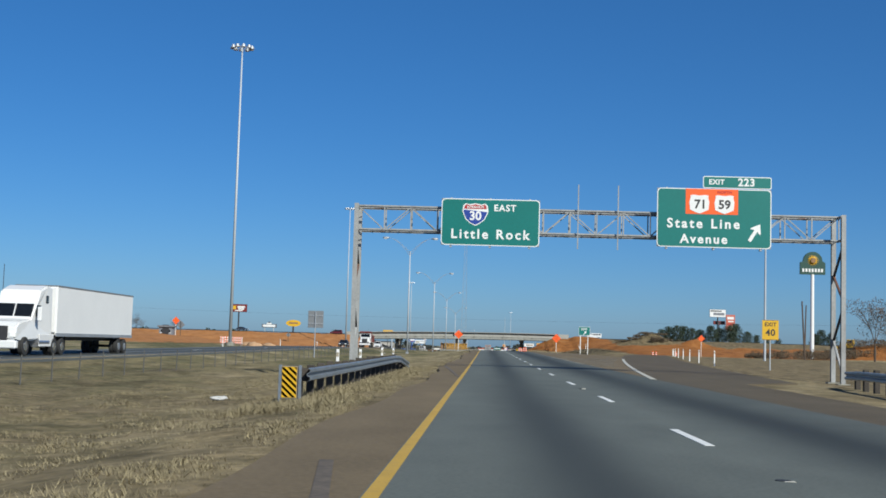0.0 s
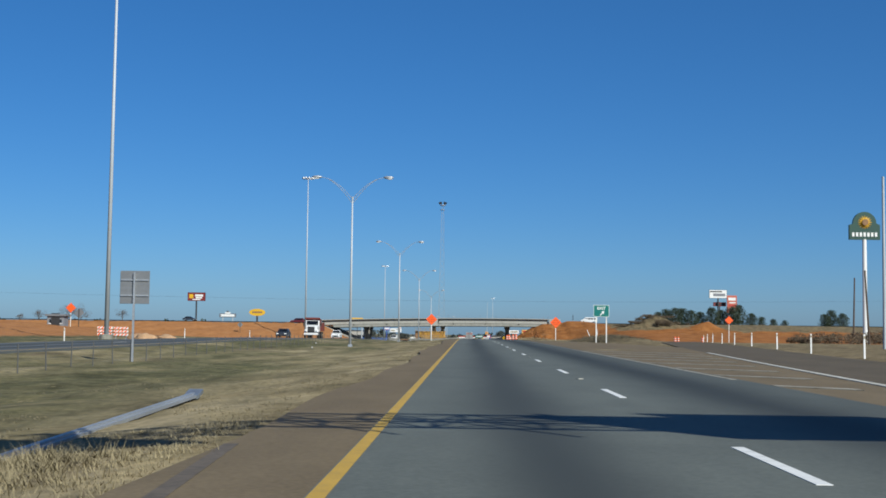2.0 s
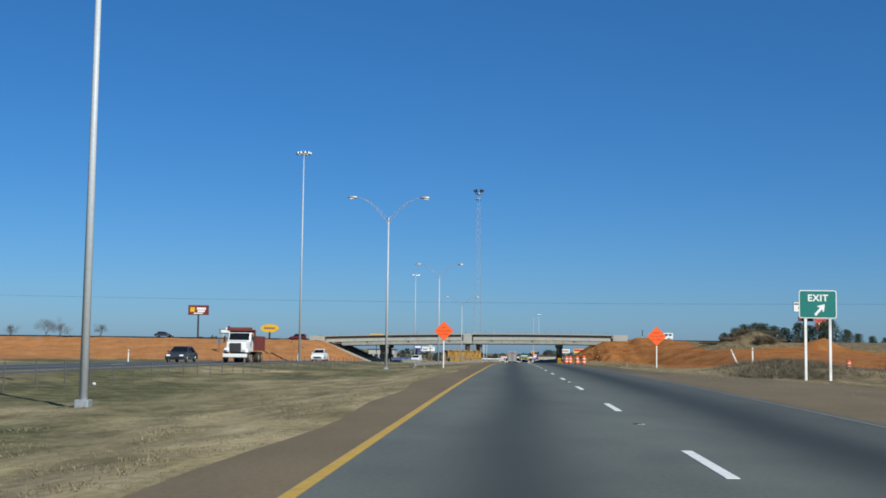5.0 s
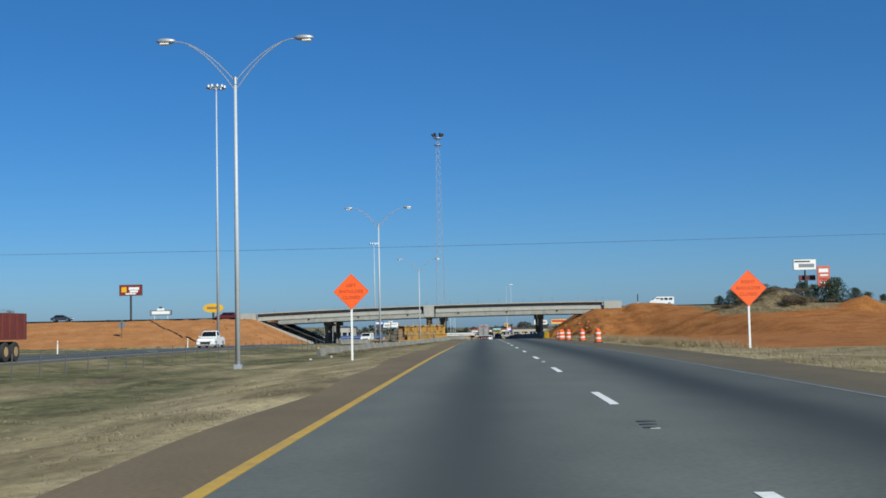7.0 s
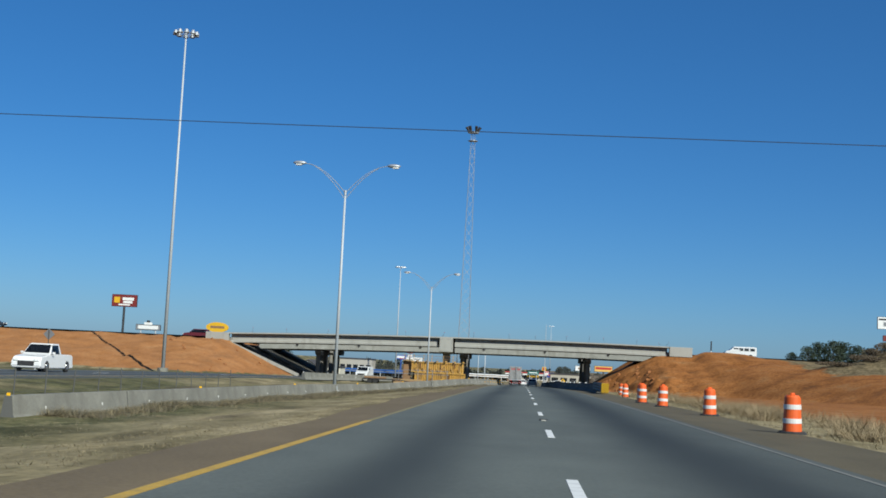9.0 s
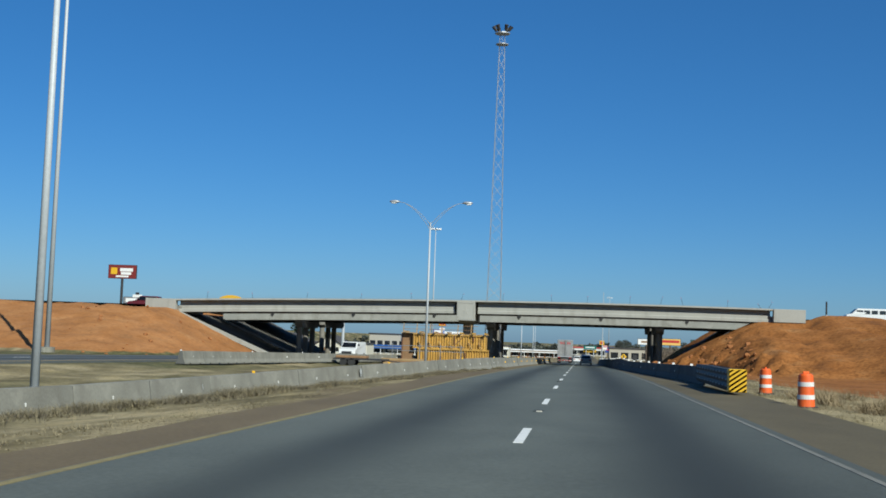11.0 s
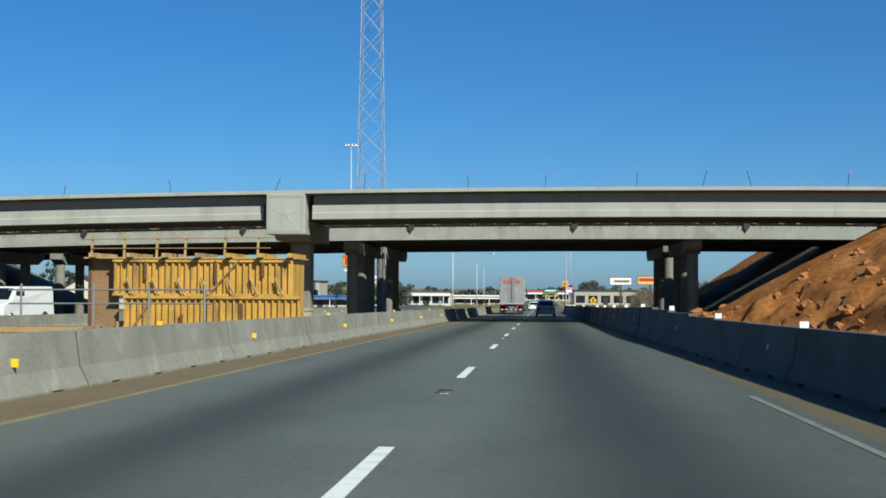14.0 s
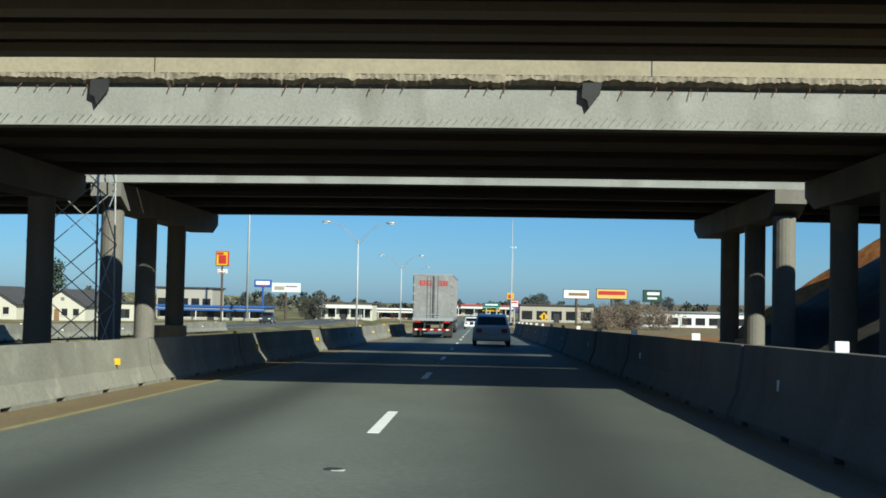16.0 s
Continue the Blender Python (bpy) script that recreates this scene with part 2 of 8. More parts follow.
def bank(x, y):
    """Height that the two clay embankments add over the carriageway level, and how bare the clay is."""
    base = gz(y)
    back = 1 - ease((y - 498) / 14)
    dx, dy = max(0.0, x + 51.5) / 12.5, max(0.0, 446 - y) / 24
    d = math.hypot(dx, dy)
    left = (4.25 - base) * max(0.0, 1 - d) if x < -36 else 0.0
    cut = ease((y - 457.5) / 6)           # behind the fill's face the slope is cut back to its paving
    old = ease((x - 38) / 9)              # past the new fill the old hillside stands further forward, lower and with a long foot
    dx, dy = max(0.0, 22.5 - 0.3 * cut - x) / (12.0 - 2.4 * cut), max(0.0, 458 - 30 * old - y) / (28 - 8 * ease((21 - x) / 7) + 0.25 * max(0, min(40, x - 22)) + 28 * ease((x - 28) / 14))
    d = (dx ** 1.25 + dy ** 1.25) ** 0.8
    right = (4.9 - 1.5 * old * ease((460 - y) / 22) + 0.75 * ease((x - 27.5) / 3) * ease((461 - y) / 3) * (1 - ease((x - 36) / 3)) - base) * max(0.0, 1 - d) ** 0.78 if x > 7.5 else 0.0
    h = (left + right) * (back if abs(x) < 400 else 1)
    mound = 0.0
    for cx, cy, r, s, top in ((55.5, 431, 5.6, 9, 3.7), (47, 428, 7, 8, 0.7), (69.2, 425, 3.4, 5, 2.5), (92, 440, 14, 16, 0.9), (16.5, 224, 4.5, 16, 0.75), (21, 238, 4, 10, 0.5), (-78, 247, 18, 50, 2.5), (94, 306, 13, 12, 4.6), (10.2, 455, 1.6, 3.0, 0.75)):
        mound += top * math.exp(-((x - cx) / r) ** 2 - ((y - cy) / s) ** 2)
    h += mound
    bare = min(1.0, h / 0.7)
    if x > 36 and y > 380:                # brown grass on the old hillside above the scraped face
        worn = ease((y - 414 + 7 * noise.noise((x * 0.12, y * 0.1, 51))) / 7) * ease((x - 38) / 6)
        bare *= 1 - 0.8 * worn * (1 - math.exp(-((x - 69.2) / 5) ** 2 - ((y - 421) / 12) ** 2))
    if 0 < x < 30 and y < 262:
        bare = 0.0
    rough = 0.0
    if h > 0.05:
        e = ease(h / 1.5)
        rough = e * (0.24 * noise.noise((x * 0.16, y * 0.16, 3)) + 0.22 * noise.noise((x * 0.5, y * 0.5, 7)) + 0.16 * noise.noise((x * 1.3, y * 1.3, 17)))
        rough *= 1.0 if x < 30 else 0.35
        rough -= e * (0.5 if x < 30 else 0.2) * abs(noise.noise((x * 0.4, y * 0.07, 11)))
        if 8 < x < 24 and 424 < y < 460:    # tipped fill, still in heaps
            rough += ease(h / 0.8) * ease((3.4 - h) / 2.0) * (0.6 * noise.noise((x * 0.33, y * 0.33, 31)) + 0.6 * noise.noise((x * 0.75, y * 0.75, 37)) + 0.55 * noise.noise((x * 1.7, y * 1.7, 41)) + 0.25 * noise.noise((x * 3.1, y * 3.1, 67)))
        if y < 456:                         # rain gullies cut down from the crest
            up = h / (4.6 - base)
            rough -= 1.5 * ease((up - 0.35) / 0.3) * ease((1.04 - up) / 0.2) * max(0.0, noise.noise((x * 0.42 + y * 0.12, y * 0.1, 23)) - 0.08)
        if 455 < y < 503 and -60 < x < 40:
            rough = min(rough * 0.2, 0.0)
    return h + rough, bare


def side_fall(x):
    """The median's shallow ditch, the far carriageway's bed and the verge on the right."""
    return float(np.interp(x, [-60, -40, -36, -25, -22, -15, -9, -6, -4, 7, 9, 14, 40], [-0.5, -0.4, -0.26, -0.26, -0.55, -0.66, -0.46, -0.14, -0.09, -0.09, -0.12, -0.22, -0.1]))


def land(x, y):
    h, bare = bank(x, y)
    lump = 0.07 * noise.noise((x * 0.25, y * 0.25, 0)) + 0.03 * noise.noise((x * 1.1, y * 1.1, 5))
    if -24 < x < -6.5:                           # hummocks in the unmown median
        lump += ease((-6.5 - x) / 2) * (0.10 * noise.noise((x * 0.55, y * 0.33, 43)) + 0.05 * noise.noise((x * 1.0, y * 0.7, 47)))
    if -6 < x < 4.5 or -36 < x < -25:
        lump = min(0.0, lump) * 0.3
    if 3.5 < x and 20 < y < 300 and ramp_left(y) - 1.5 < x < ramp_left(y) + 6.5:
        lump = -0.03
    side = side_fall(x)
    if 3.5 < x and 20 < y < 300:                 # the ground lies level with the exit lane and its gore
        near = ease((x - ramp_left(y) + 5.0) / 3) * ease((ramp_left(y) + 9.5 - x) / 3) if y > 150 else ease((ramp_left(y) + 9.5 - x) / 3)
        side += (-0.05 - side) * near * ease((300 - y) / 20)
    z = gz(y) + side + h + lump
    if 459 < y < 499.5 and 12.4 < x < 23.2:      # the slopes under the bridge ends are paved
        z = min(z, float(np.interp(x, [12.9, 22.8], [gz(470) - 0.25, deck_top(22.8) - 1.8])) - 0.35)
    if 457.5 < y < 499.5 and -50.6 < x < -38.6:
        z = min(z, float(np.interp(x, [-50.4, -39.0], [deck_top(-50.4) - 1.8, gz(470) - 0.25])) - 0.35)
    if x > 10.5 and 244 < y < 458 and not (x > 40 and y > 408):               # scraped clay below the outer bank
        bare = max(bare, ease((x - 11.0 - 1.4 * noise.noise((x * 0.2, y * 0.08, 13))) / 2.5) * ease((y - 246 - 0.25 * (x - 11) - 9 * noise.noise((x * 0.06, 3, y * 0.02))) / 14) * ease((92 - x + 22 * noise.noise((x * 0.03, y * 0.03, 77))) / 14))
    if x < -60:                                  # the old cut on the far side is half grown over
        bare *= 0.55 + 0.45 * ease((noise.noise((x * 0.045, y * 0.02, 21)) + 0.35) / 0.5) if y < 420 else 1.0
    return z, bare


# ---- builders ----
def part(name, bm, material, parent=None, label="", smooth=False):
    """Links a bmesh as one mesh object under a thing or a part."""
    me = bpy.data.meshes.new(name)
    bm.to_mesh(me)
    bm.free()
    return part_mesh(name, me, material, parent, label, smooth)


def part_mesh(name, me, material, parent=None, label="", smooth=False):
    if material and not me.materials:
        me.materials.append(MATS[material] if isinstance(material, str) else material)
    if smooth:
        for p in me.polygons:
            p.use_smooth = True
    ob = new(name, me)
    if parent:
        ob.parent = parent
    return tagged(ob, label)


def thing(name, label, category, m=None, group="", kind=""):
    ob = new(name)
    ob.empty_display_size = 0.3
    if m is not None:
        ob.matrix_world = m
    return tagged(ob, label, category, group, kind)


def box(bm, x0, x1, y0, y1, z0, z1, bevel=0.0, m=None):
    r = bmesh.ops.create_cube(bm, size=1, matrix=Matrix.LocRotScale(((x0 + x1) / 2, (y0 + y1) / 2, (z0 + z1) / 2), None, (abs(x1 - x0), abs(y1 - y0), abs(z1 - z0))))
    vs = r["verts"]
    if bevel:
        es = list({e for v in vs for e in v.link_edges})
        vs = bmesh.ops.bevel(bm, geom=es, offset=bevel, segments=1, affect="EDGES")["verts"]
    if m is not None:
        bmesh.ops.transform(bm, matrix=m, verts=vs)
    return bm


def B(*a, **k):
    return box(bmesh.new(), *a, **k)


def rod(bm, a, b, r, r2=None, n=8):
    """A round bar from a to b."""
    a, b = Vector(a), Vector(b)
    d = b - a
    q = d.to_track_quat("Z", "Y").to_matrix().to_4x4()
    bmesh.ops.create_cone(bm, cap_ends=True, segments=n, radius1=r, radius2=r if r2 is None else r2, depth=d.length, matrix=Matrix.Translation((a + b) / 2) @ q)
    return bm


def R(*a, **k):
    return rod(bmesh.new(), *a, **k)


def bar(bm, a, b, w, h=None):
    """A square bar from a to b."""
    a, b = Vector(a), Vector(b)
    d = b - a
    q = d.to_track_quat("Z", "Y").to_matrix().to_4x4()
    bmesh.ops.create_cube(bm, size=1, matrix=Matrix.Translation((a + b) / 2) @ q @ Matrix.Diagonal((w, h or w, d.length, 1)))
    return bm


def BAR(*a, **k):
    return bar(bmesh.new(), *a, **k)


def prism(outline, axis, a, b):
    """A closed outline pushed along an axis: 'x' outline is (y, z), 'y' is (x, z), 'z' is (x, y)."""
    bm = bmesh.new()

    def put(p, t):
        u, v = p
        return {"x": (t, u, v), "y": (u, t, v), "z": (u, v, t)}[axis]

    lo = [bm.verts.new(put(p, a)) for p in outline]
    hi = [bm.verts.new(put(p, b)) for p in outline]
    bm.faces.new(lo)
    bm.faces.new(hi[::-1])
    k = len(outline)
    for i in range(k):
        bm.faces.new((lo[i], hi[i], hi[(i + 1) % k], lo[(i + 1) % k]))
    bmesh.ops.recalc_face_normals(bm, faces=bm.faces)
    return bm


def loft(section, stations, place):
    """A closed section carried along stations: place(s, u, v) gives the point."""
    bm = bmesh.new()
    rings = [[bm.verts.new(place(s, u, v)) for u, v in section] for s in stations]
    k = len(section)
    for r0, r1 in zip(rings, rings[1:]):
        for i in range(k):
            bm.faces.new((r0[i], r1[i], r1[(i + 1) % k], r0[(i + 1) % k]))
    bm.faces.new(rings[0])
    bm.faces.new(rings[-1][::-1])
    bmesh.ops.recalc_face_normals(bm, faces=bm.faces)
    return bm


def glyphs(text, size, spacing):
    """A line of text as a mesh, starting at x = 0 and centred in height."""
    cu = bpy.data.curves.new("text", "FONT")
    cu.body, cu.size, cu.extrude, cu.align_x, cu.align_y = text, size, 0.004, "LEFT", "CENTER"
    cu.space_character = spacing
    cu.offset = size * 0.026
    cu.resolution_u = 3
    tmp = bpy.data.objects.new("tmp", cu)
    me = bpy.data.meshes.new_from_object(tmp)
    bpy.data.objects.remove(tmp)
    bpy.data.curves.remove(cu)
    return me


def lettering(text, size, m, material, parent, spacing=1.0):
    """Raised letters, one part each, centred on the pose m; they face the pose's +z."""
    ends = []
    for i in range(len(text)):
        me = glyphs(text[:i + 1], size, spacing)
        ends.append(max((v.co.x for v in me.vertices), default=0.0))
        bpy.data.meshes.remove(me)
    for c, end in zip(text, ends):
        if c == " ":
            continue
        me = glyphs(c, size, spacing)
        dx = end - max(v.co.x for v in me.vertices) - ends[-1] / 2
        me.transform(m @ Matrix.Translation((dx, 0, 0)))
        me.materials.clear()
        part_mesh("letter", me, material, parent)


FACE = pose(0, 0, 0, 90, 0, 0)      # stands a flat drawing upright, facing -y


def strip(name, x0, x1, y0, y1, dz, material, step=6.0, parent=None, label="", kind="", thick=0.06):
    """A thin slab that follows the carriageway's height; x0 and x1 are numbers or functions of y."""
    bm = bmesh.new()
    k = max(1, int(math.ceil((y1 - y0) / step)))
    rows = []
    for i in range(k + 1):
        y = y0 + (y1 - y0) * i / k
        a = x0(y) if callable(x0) else x0
        b = x1(y) if callable(x1) else x1
        z = gz(y) + dz
        rows.append([bm.verts.new(p) for p in ((a, y, z), (b, y, z), (b, y, z - thick), (a, y, z - thick))])
    for r0, r1 in zip(rows, rows[1:]):
        for i in range(4):
            bm.faces.new((r0[i], r0[(i + 1) % 4], r1[(i + 1) % 4], r1[i]))
    bm.faces.new(rows[0])
    bm.faces.new(rows[-1])
    bmesh.ops.recalc_face_normals(bm, faces=bm.faces)
    ob = part(name, bm, material, parent, label)
    return tagged(ob, kind=kind)

# ---- ground, one sheet to the horizon ----
def ground_material():
    m = bpy.data.materials.new("ground")
    m.use_nodes = True
    n, l = m.node_tree.nodes, m.node_tree.links
    b = n["Principled BSDF"]
    b.inputs["Roughness"].default_value = 0.95
    b.inputs["Specular IOR Level"].default_value = 0.1
    co = n.new("ShaderNodeTexCoord")

    def tex(scale, detail=6, sc=(1, 1, 1)):
        t = n.new("ShaderNodeTexNoise")
        t.inputs["Scale"].default_value, t.inputs["Detail"].default_value = scale, detail
        mp = n.new("ShaderNodeMapping")
        mp.inputs["Scale"].default_value = sc
        l.new(co.outputs["Object"], mp.inputs["Vector"])
        l.new(mp.outputs[0], t.inputs["Vector"])
        return t.outputs[0]

    def ramp(fac, stops):
        r = n.new("ShaderNodeValToRGB")
        e = r.color_ramp.elements
        while len(e) < len(stops):
            e.new(0.5)
        for el, (p, c) in zip(e, stops):
            el.position, el.color = p, (*c, 1)
        l.new(fac, r.inputs[0])
        return r.outputs[0]

    def mix(f, a, c):
        x = n.new("ShaderNodeMix")
        x.data_type = "RGBA"
        l.new(f, x.inputs["Factor"])
        l.new(a, x.inputs["A"])
        l.new(c, x.inputs["B"])
        return x.outputs["Result"]

    def times(a, c):
        x = n.new("ShaderNodeMix")
        x.data_type, x.blend_type = "RGBA", "MULTIPLY"
        x.inputs["Factor"].default_value = 1.0
        l.new(a, x.inputs["A"])
        l.new(c, x.inputs["B"])
        return x.outputs["Result"]

    straw = ramp(tex(0.5, 9, (1, 0.35, 1)), [(0.30, (0.138, 0.112, 0.062)), (0.48, (0.228, 0.188, 0.108)), (0.66, (0.325, 0.270, 0.165))])
    patch = ramp(tex(0.12, 6, (1, 0.3, 1)), [(0.36, (0, 0, 0)), (0.58, (0.85, 0.85, 0.85))])
    green = ramp(tex(1.4, 8), [(0.35, (0.062, 0.064, 0.030)), (0.65, (0.130, 0.120, 0.060))])
    sep = n.new("ShaderNodeSeparateXYZ")
    l.new(co.outputs["Object"], sep.inputs[0])
    mown = n.new("ShaderNodeMapRange")          # the mown strip by the road is paler than the rank grass beyond
    mown.inputs[1].default_value, mown.inputs[2].default_value = -11.5, -7.6
    mown.inputs[3].default_value, mown.inputs[4].default_value = 1.3, 0.12
    l.new(sep.outputs[0], mown.inputs[0])
    rank = n.new("ShaderNodeMapRange")          # rank, browner grass along the guardrail
    rank.inputs[1].default_value, rank.inputs[2].default_value = 35, 110
    rank.inputs[3].default_value, rank.inputs[4].default_value = 0.75, 0.0
    l.new(sep.outputs[1], rank.inputs[0])
    outer = n.new("ShaderNodeMapRange")         # and on the outer verge of the exit lane
    outer.inputs[1].default_value, outer.inputs[2].default_value = 8, 13
    outer.inputs[4].default_value = 1.0
    l.new(sep.outputs[0], outer.inputs[0])
    upto = n.new("ShaderNodeMapRange")
    upto.inputs[1].default_value, upto.inputs[2].default_value = 190, 290
    upto.inputs[3].default_value, upto.inputs[4].default_value = 1.1, 0.0
    l.new(sep.outputs[1], upto.inputs[0])
    oboth = n.new("ShaderNodeMath")
    oboth.operation = "MULTIPLY"
    l.new(outer.outputs[0], oboth.inputs[0])
    l.new(upto.outputs[0], oboth.inputs[1])
    most = n.new("ShaderNodeMath")
    most.operation = "MAXIMUM"
    l.new(rank.outputs[0], most.inputs[0])
    l.new(oboth.outputs[0], most.inputs[1])
    hill = n.new("ShaderNodeMapRange")          # and all over the old hillside by the new fill
    hill.inputs[1].default_value, hill.inputs[2].default_value = 370, 390
    hill.inputs[4].default_value = 1.6
    l.new(sep.outputs[1], hill.inputs[0])
    eastern = n.new("ShaderNodeMath")
    eastern.operation = "MULTIPLY"
    l.new(hill.outputs[0], eastern.inputs[0])
    l.new(outer.outputs[0], eastern.inputs[1])
    rankest = n.new("ShaderNodeMath")
    rankest.operation = "MAXIMUM"
    l.new(most.outputs[0], rankest.inputs[0])
    l.new(eastern.outputs[0], rankest.inputs[1])
    thin = n.new("ShaderNodeMix")
    thin.data_type = "RGBA"
    thin.blend_type = "MULTIPLY"
    thin.inputs["Factor"].default_value = 1.0
    l.new(patch, thin.inputs["A"])
    l.new(mown.outputs[0], thin.inputs["B"])
    grass = mix(thin.outputs["Result"], straw, green)
    both = n.new("ShaderNodeMath")
    both.operation = "MULTIPLY"
    l.new(rankest.outputs[0], both.inputs[0])
    l.new(tex(0.8, 6, (1, 0.4, 1)), both.inputs[1])
    twice = n.new("ShaderNodeMath")
    twice.operation = "MULTIPLY"
    twice.inputs[1].default_value = 1.8
    twice.use_clamp = True
    l.new(both.outputs[0], twice.inputs[0])
    brown = ramp(tex(1.8, 8), [(0.35, (0.092, 0.072, 0.040)), (0.65, (0.205, 0.160, 0.094))])
    grass = mix(twice.outputs[0], grass, brown)
    dirt = ramp(tex(0.22, 8, (1, 0.25, 1)), [(0.60, (0, 0, 0)), (0.70, (0.8, 0.8, 0.8))])
    soil = ramp(tex(3.0, 6), [(0.3, (0.085, 0.066, 0.043)), (0.7, (0.150, 0.115, 0.076))])
    grass = mix(dirt, grass, soil)
    blade = ramp(tex(7.0, 6, (1, 0.6, 1)), [(0.3, (0.74, 0.74, 0.72)), (0.5, (1.0, 1.0, 1.0)), (0.7, (1.25, 1.23, 1.20))])
    clump = ramp(tex(0.8, 7, (1, 0.45, 1)), [(0.34, (0.66, 0.66, 0.62)), (0.5, (1.0, 1.0, 1.0)), (0.66, (1.18, 1.16, 1.10))])
    grass = times(times(grass, blade), clump)
    clay = ramp(tex(0.30, 10, (1, 1, 1.6)), [(0.26, (0.142, 0.060, 0.022)), (0.42, (0.225, 0.088, 0.026)), (0.58, (0.272, 0.112, 0.035)), (0.76, (0.275, 0.140, 0.058))])
    crumb = ramp(tex(2.8, 8), [(0.3, (0.62, 0.60, 0.58)), (0.5, (1.0, 1.0, 1.0)), (0.72, (1.25, 1.28, 1.3))])
    clay = times(clay, crumb)
    tan = ramp(tex(0.5, 8), [(0.3, (0.31, 0.148, 0.060)), (0.7, (0.41, 0.218, 0.105))])
    west = n.new("ShaderNodeMapRange")          # the fill across the motorway is a paler, sandier tan
    west.inputs[1].default_value, west.inputs[2].default_value = -20, -45
    west.inputs[4].default_value = 0.42
    l.new(sep.outputs[0], west.inputs[0])
    clay = mix(west.outputs[0], clay, tan)
    at = n.new("ShaderNodeAttribute")
    at.attribute_name = "clay"
    sh = n.new("ShaderNodeMath")
    sh.operation = "ADD"
    l.new(at.outputs["Fac"], sh.inputs[0])
    l.new(tex(0.6, 8), sh.inputs[1])
    edge = n.new("ShaderNodeMapRange")
    edge.inputs[1].default_value, edge.inputs[2].default_value = 0.85, 1.05
    l.new(sh.outputs[0], edge.inputs[0])
    l.new(mix(edge.outputs[0], grass, clay), b.inputs["Base Color"])
    bp = n.new("ShaderNodeBump")
    bp.inputs["Strength"].default_value, bp.inputs["Distance"].default_value = 0.6, 0.07
    l.new(tex(2.2, 10), bp.inputs["Height"])
    l.new(bp.outputs[0], b.inputs["Normal"])
    return m


def spread(*runs):
    out = []
    for a, b, st in runs:
        out += list(np.arange(a, b, st))
    return out


GX = spread((-2200, -400, 300), (-400, -130, 18), (-130, -62, 4), (-62, -36, 1.0), (-36, -24, 1.5), (-24, -5, 0.7), (-5, 7, 1.5), (7, 22, 0.5), (22, 34, 0.75), (34, 150, 3), (150, 400, 25), (400, 2500, 300))
GY = spread((-120, 0, 15), (0, 300, 1.4), (300, 360, 2.5), (360, 400, 3), (400, 430, 0.8), (430, 462, 0.5), (462, 535, 1.8), (535, 620, 6), (620, 900, 20), (900, 4200, 300))
verts, bare_at = [], []
for y in GY:
    for x in GX:
        z, bare = land(x, y)
        if abs(x) > 200:
            bare *= 0.35
        if y > 505 and x < 40:
            bare = 0.62 if 6 < x < 26 and y < 575 else 0.0
        verts.append((x, y, z))
        bare_at.append(bare)
nx = len(GX)
faces = [(j * nx + i, j * nx + i + 1, (j + 1) * nx + i + 1, (j + 1) * nx + i) for j in range(len(GY) - 1) for i in range(nx - 1)]
me = bpy.data.meshes.new("ground")
me.from_pydata(verts, [], faces)
me.attributes.new("clay", "FLOAT", "POINT").data.foreach_set("value", bare_at)
me.materials.append(ground_material())
for p in me.polygons:
    p.use_smooth = True
tagged(new("ground", me), "dry straw-coloured grass verge with bare orange clay embankments", "ground", kind="structure")


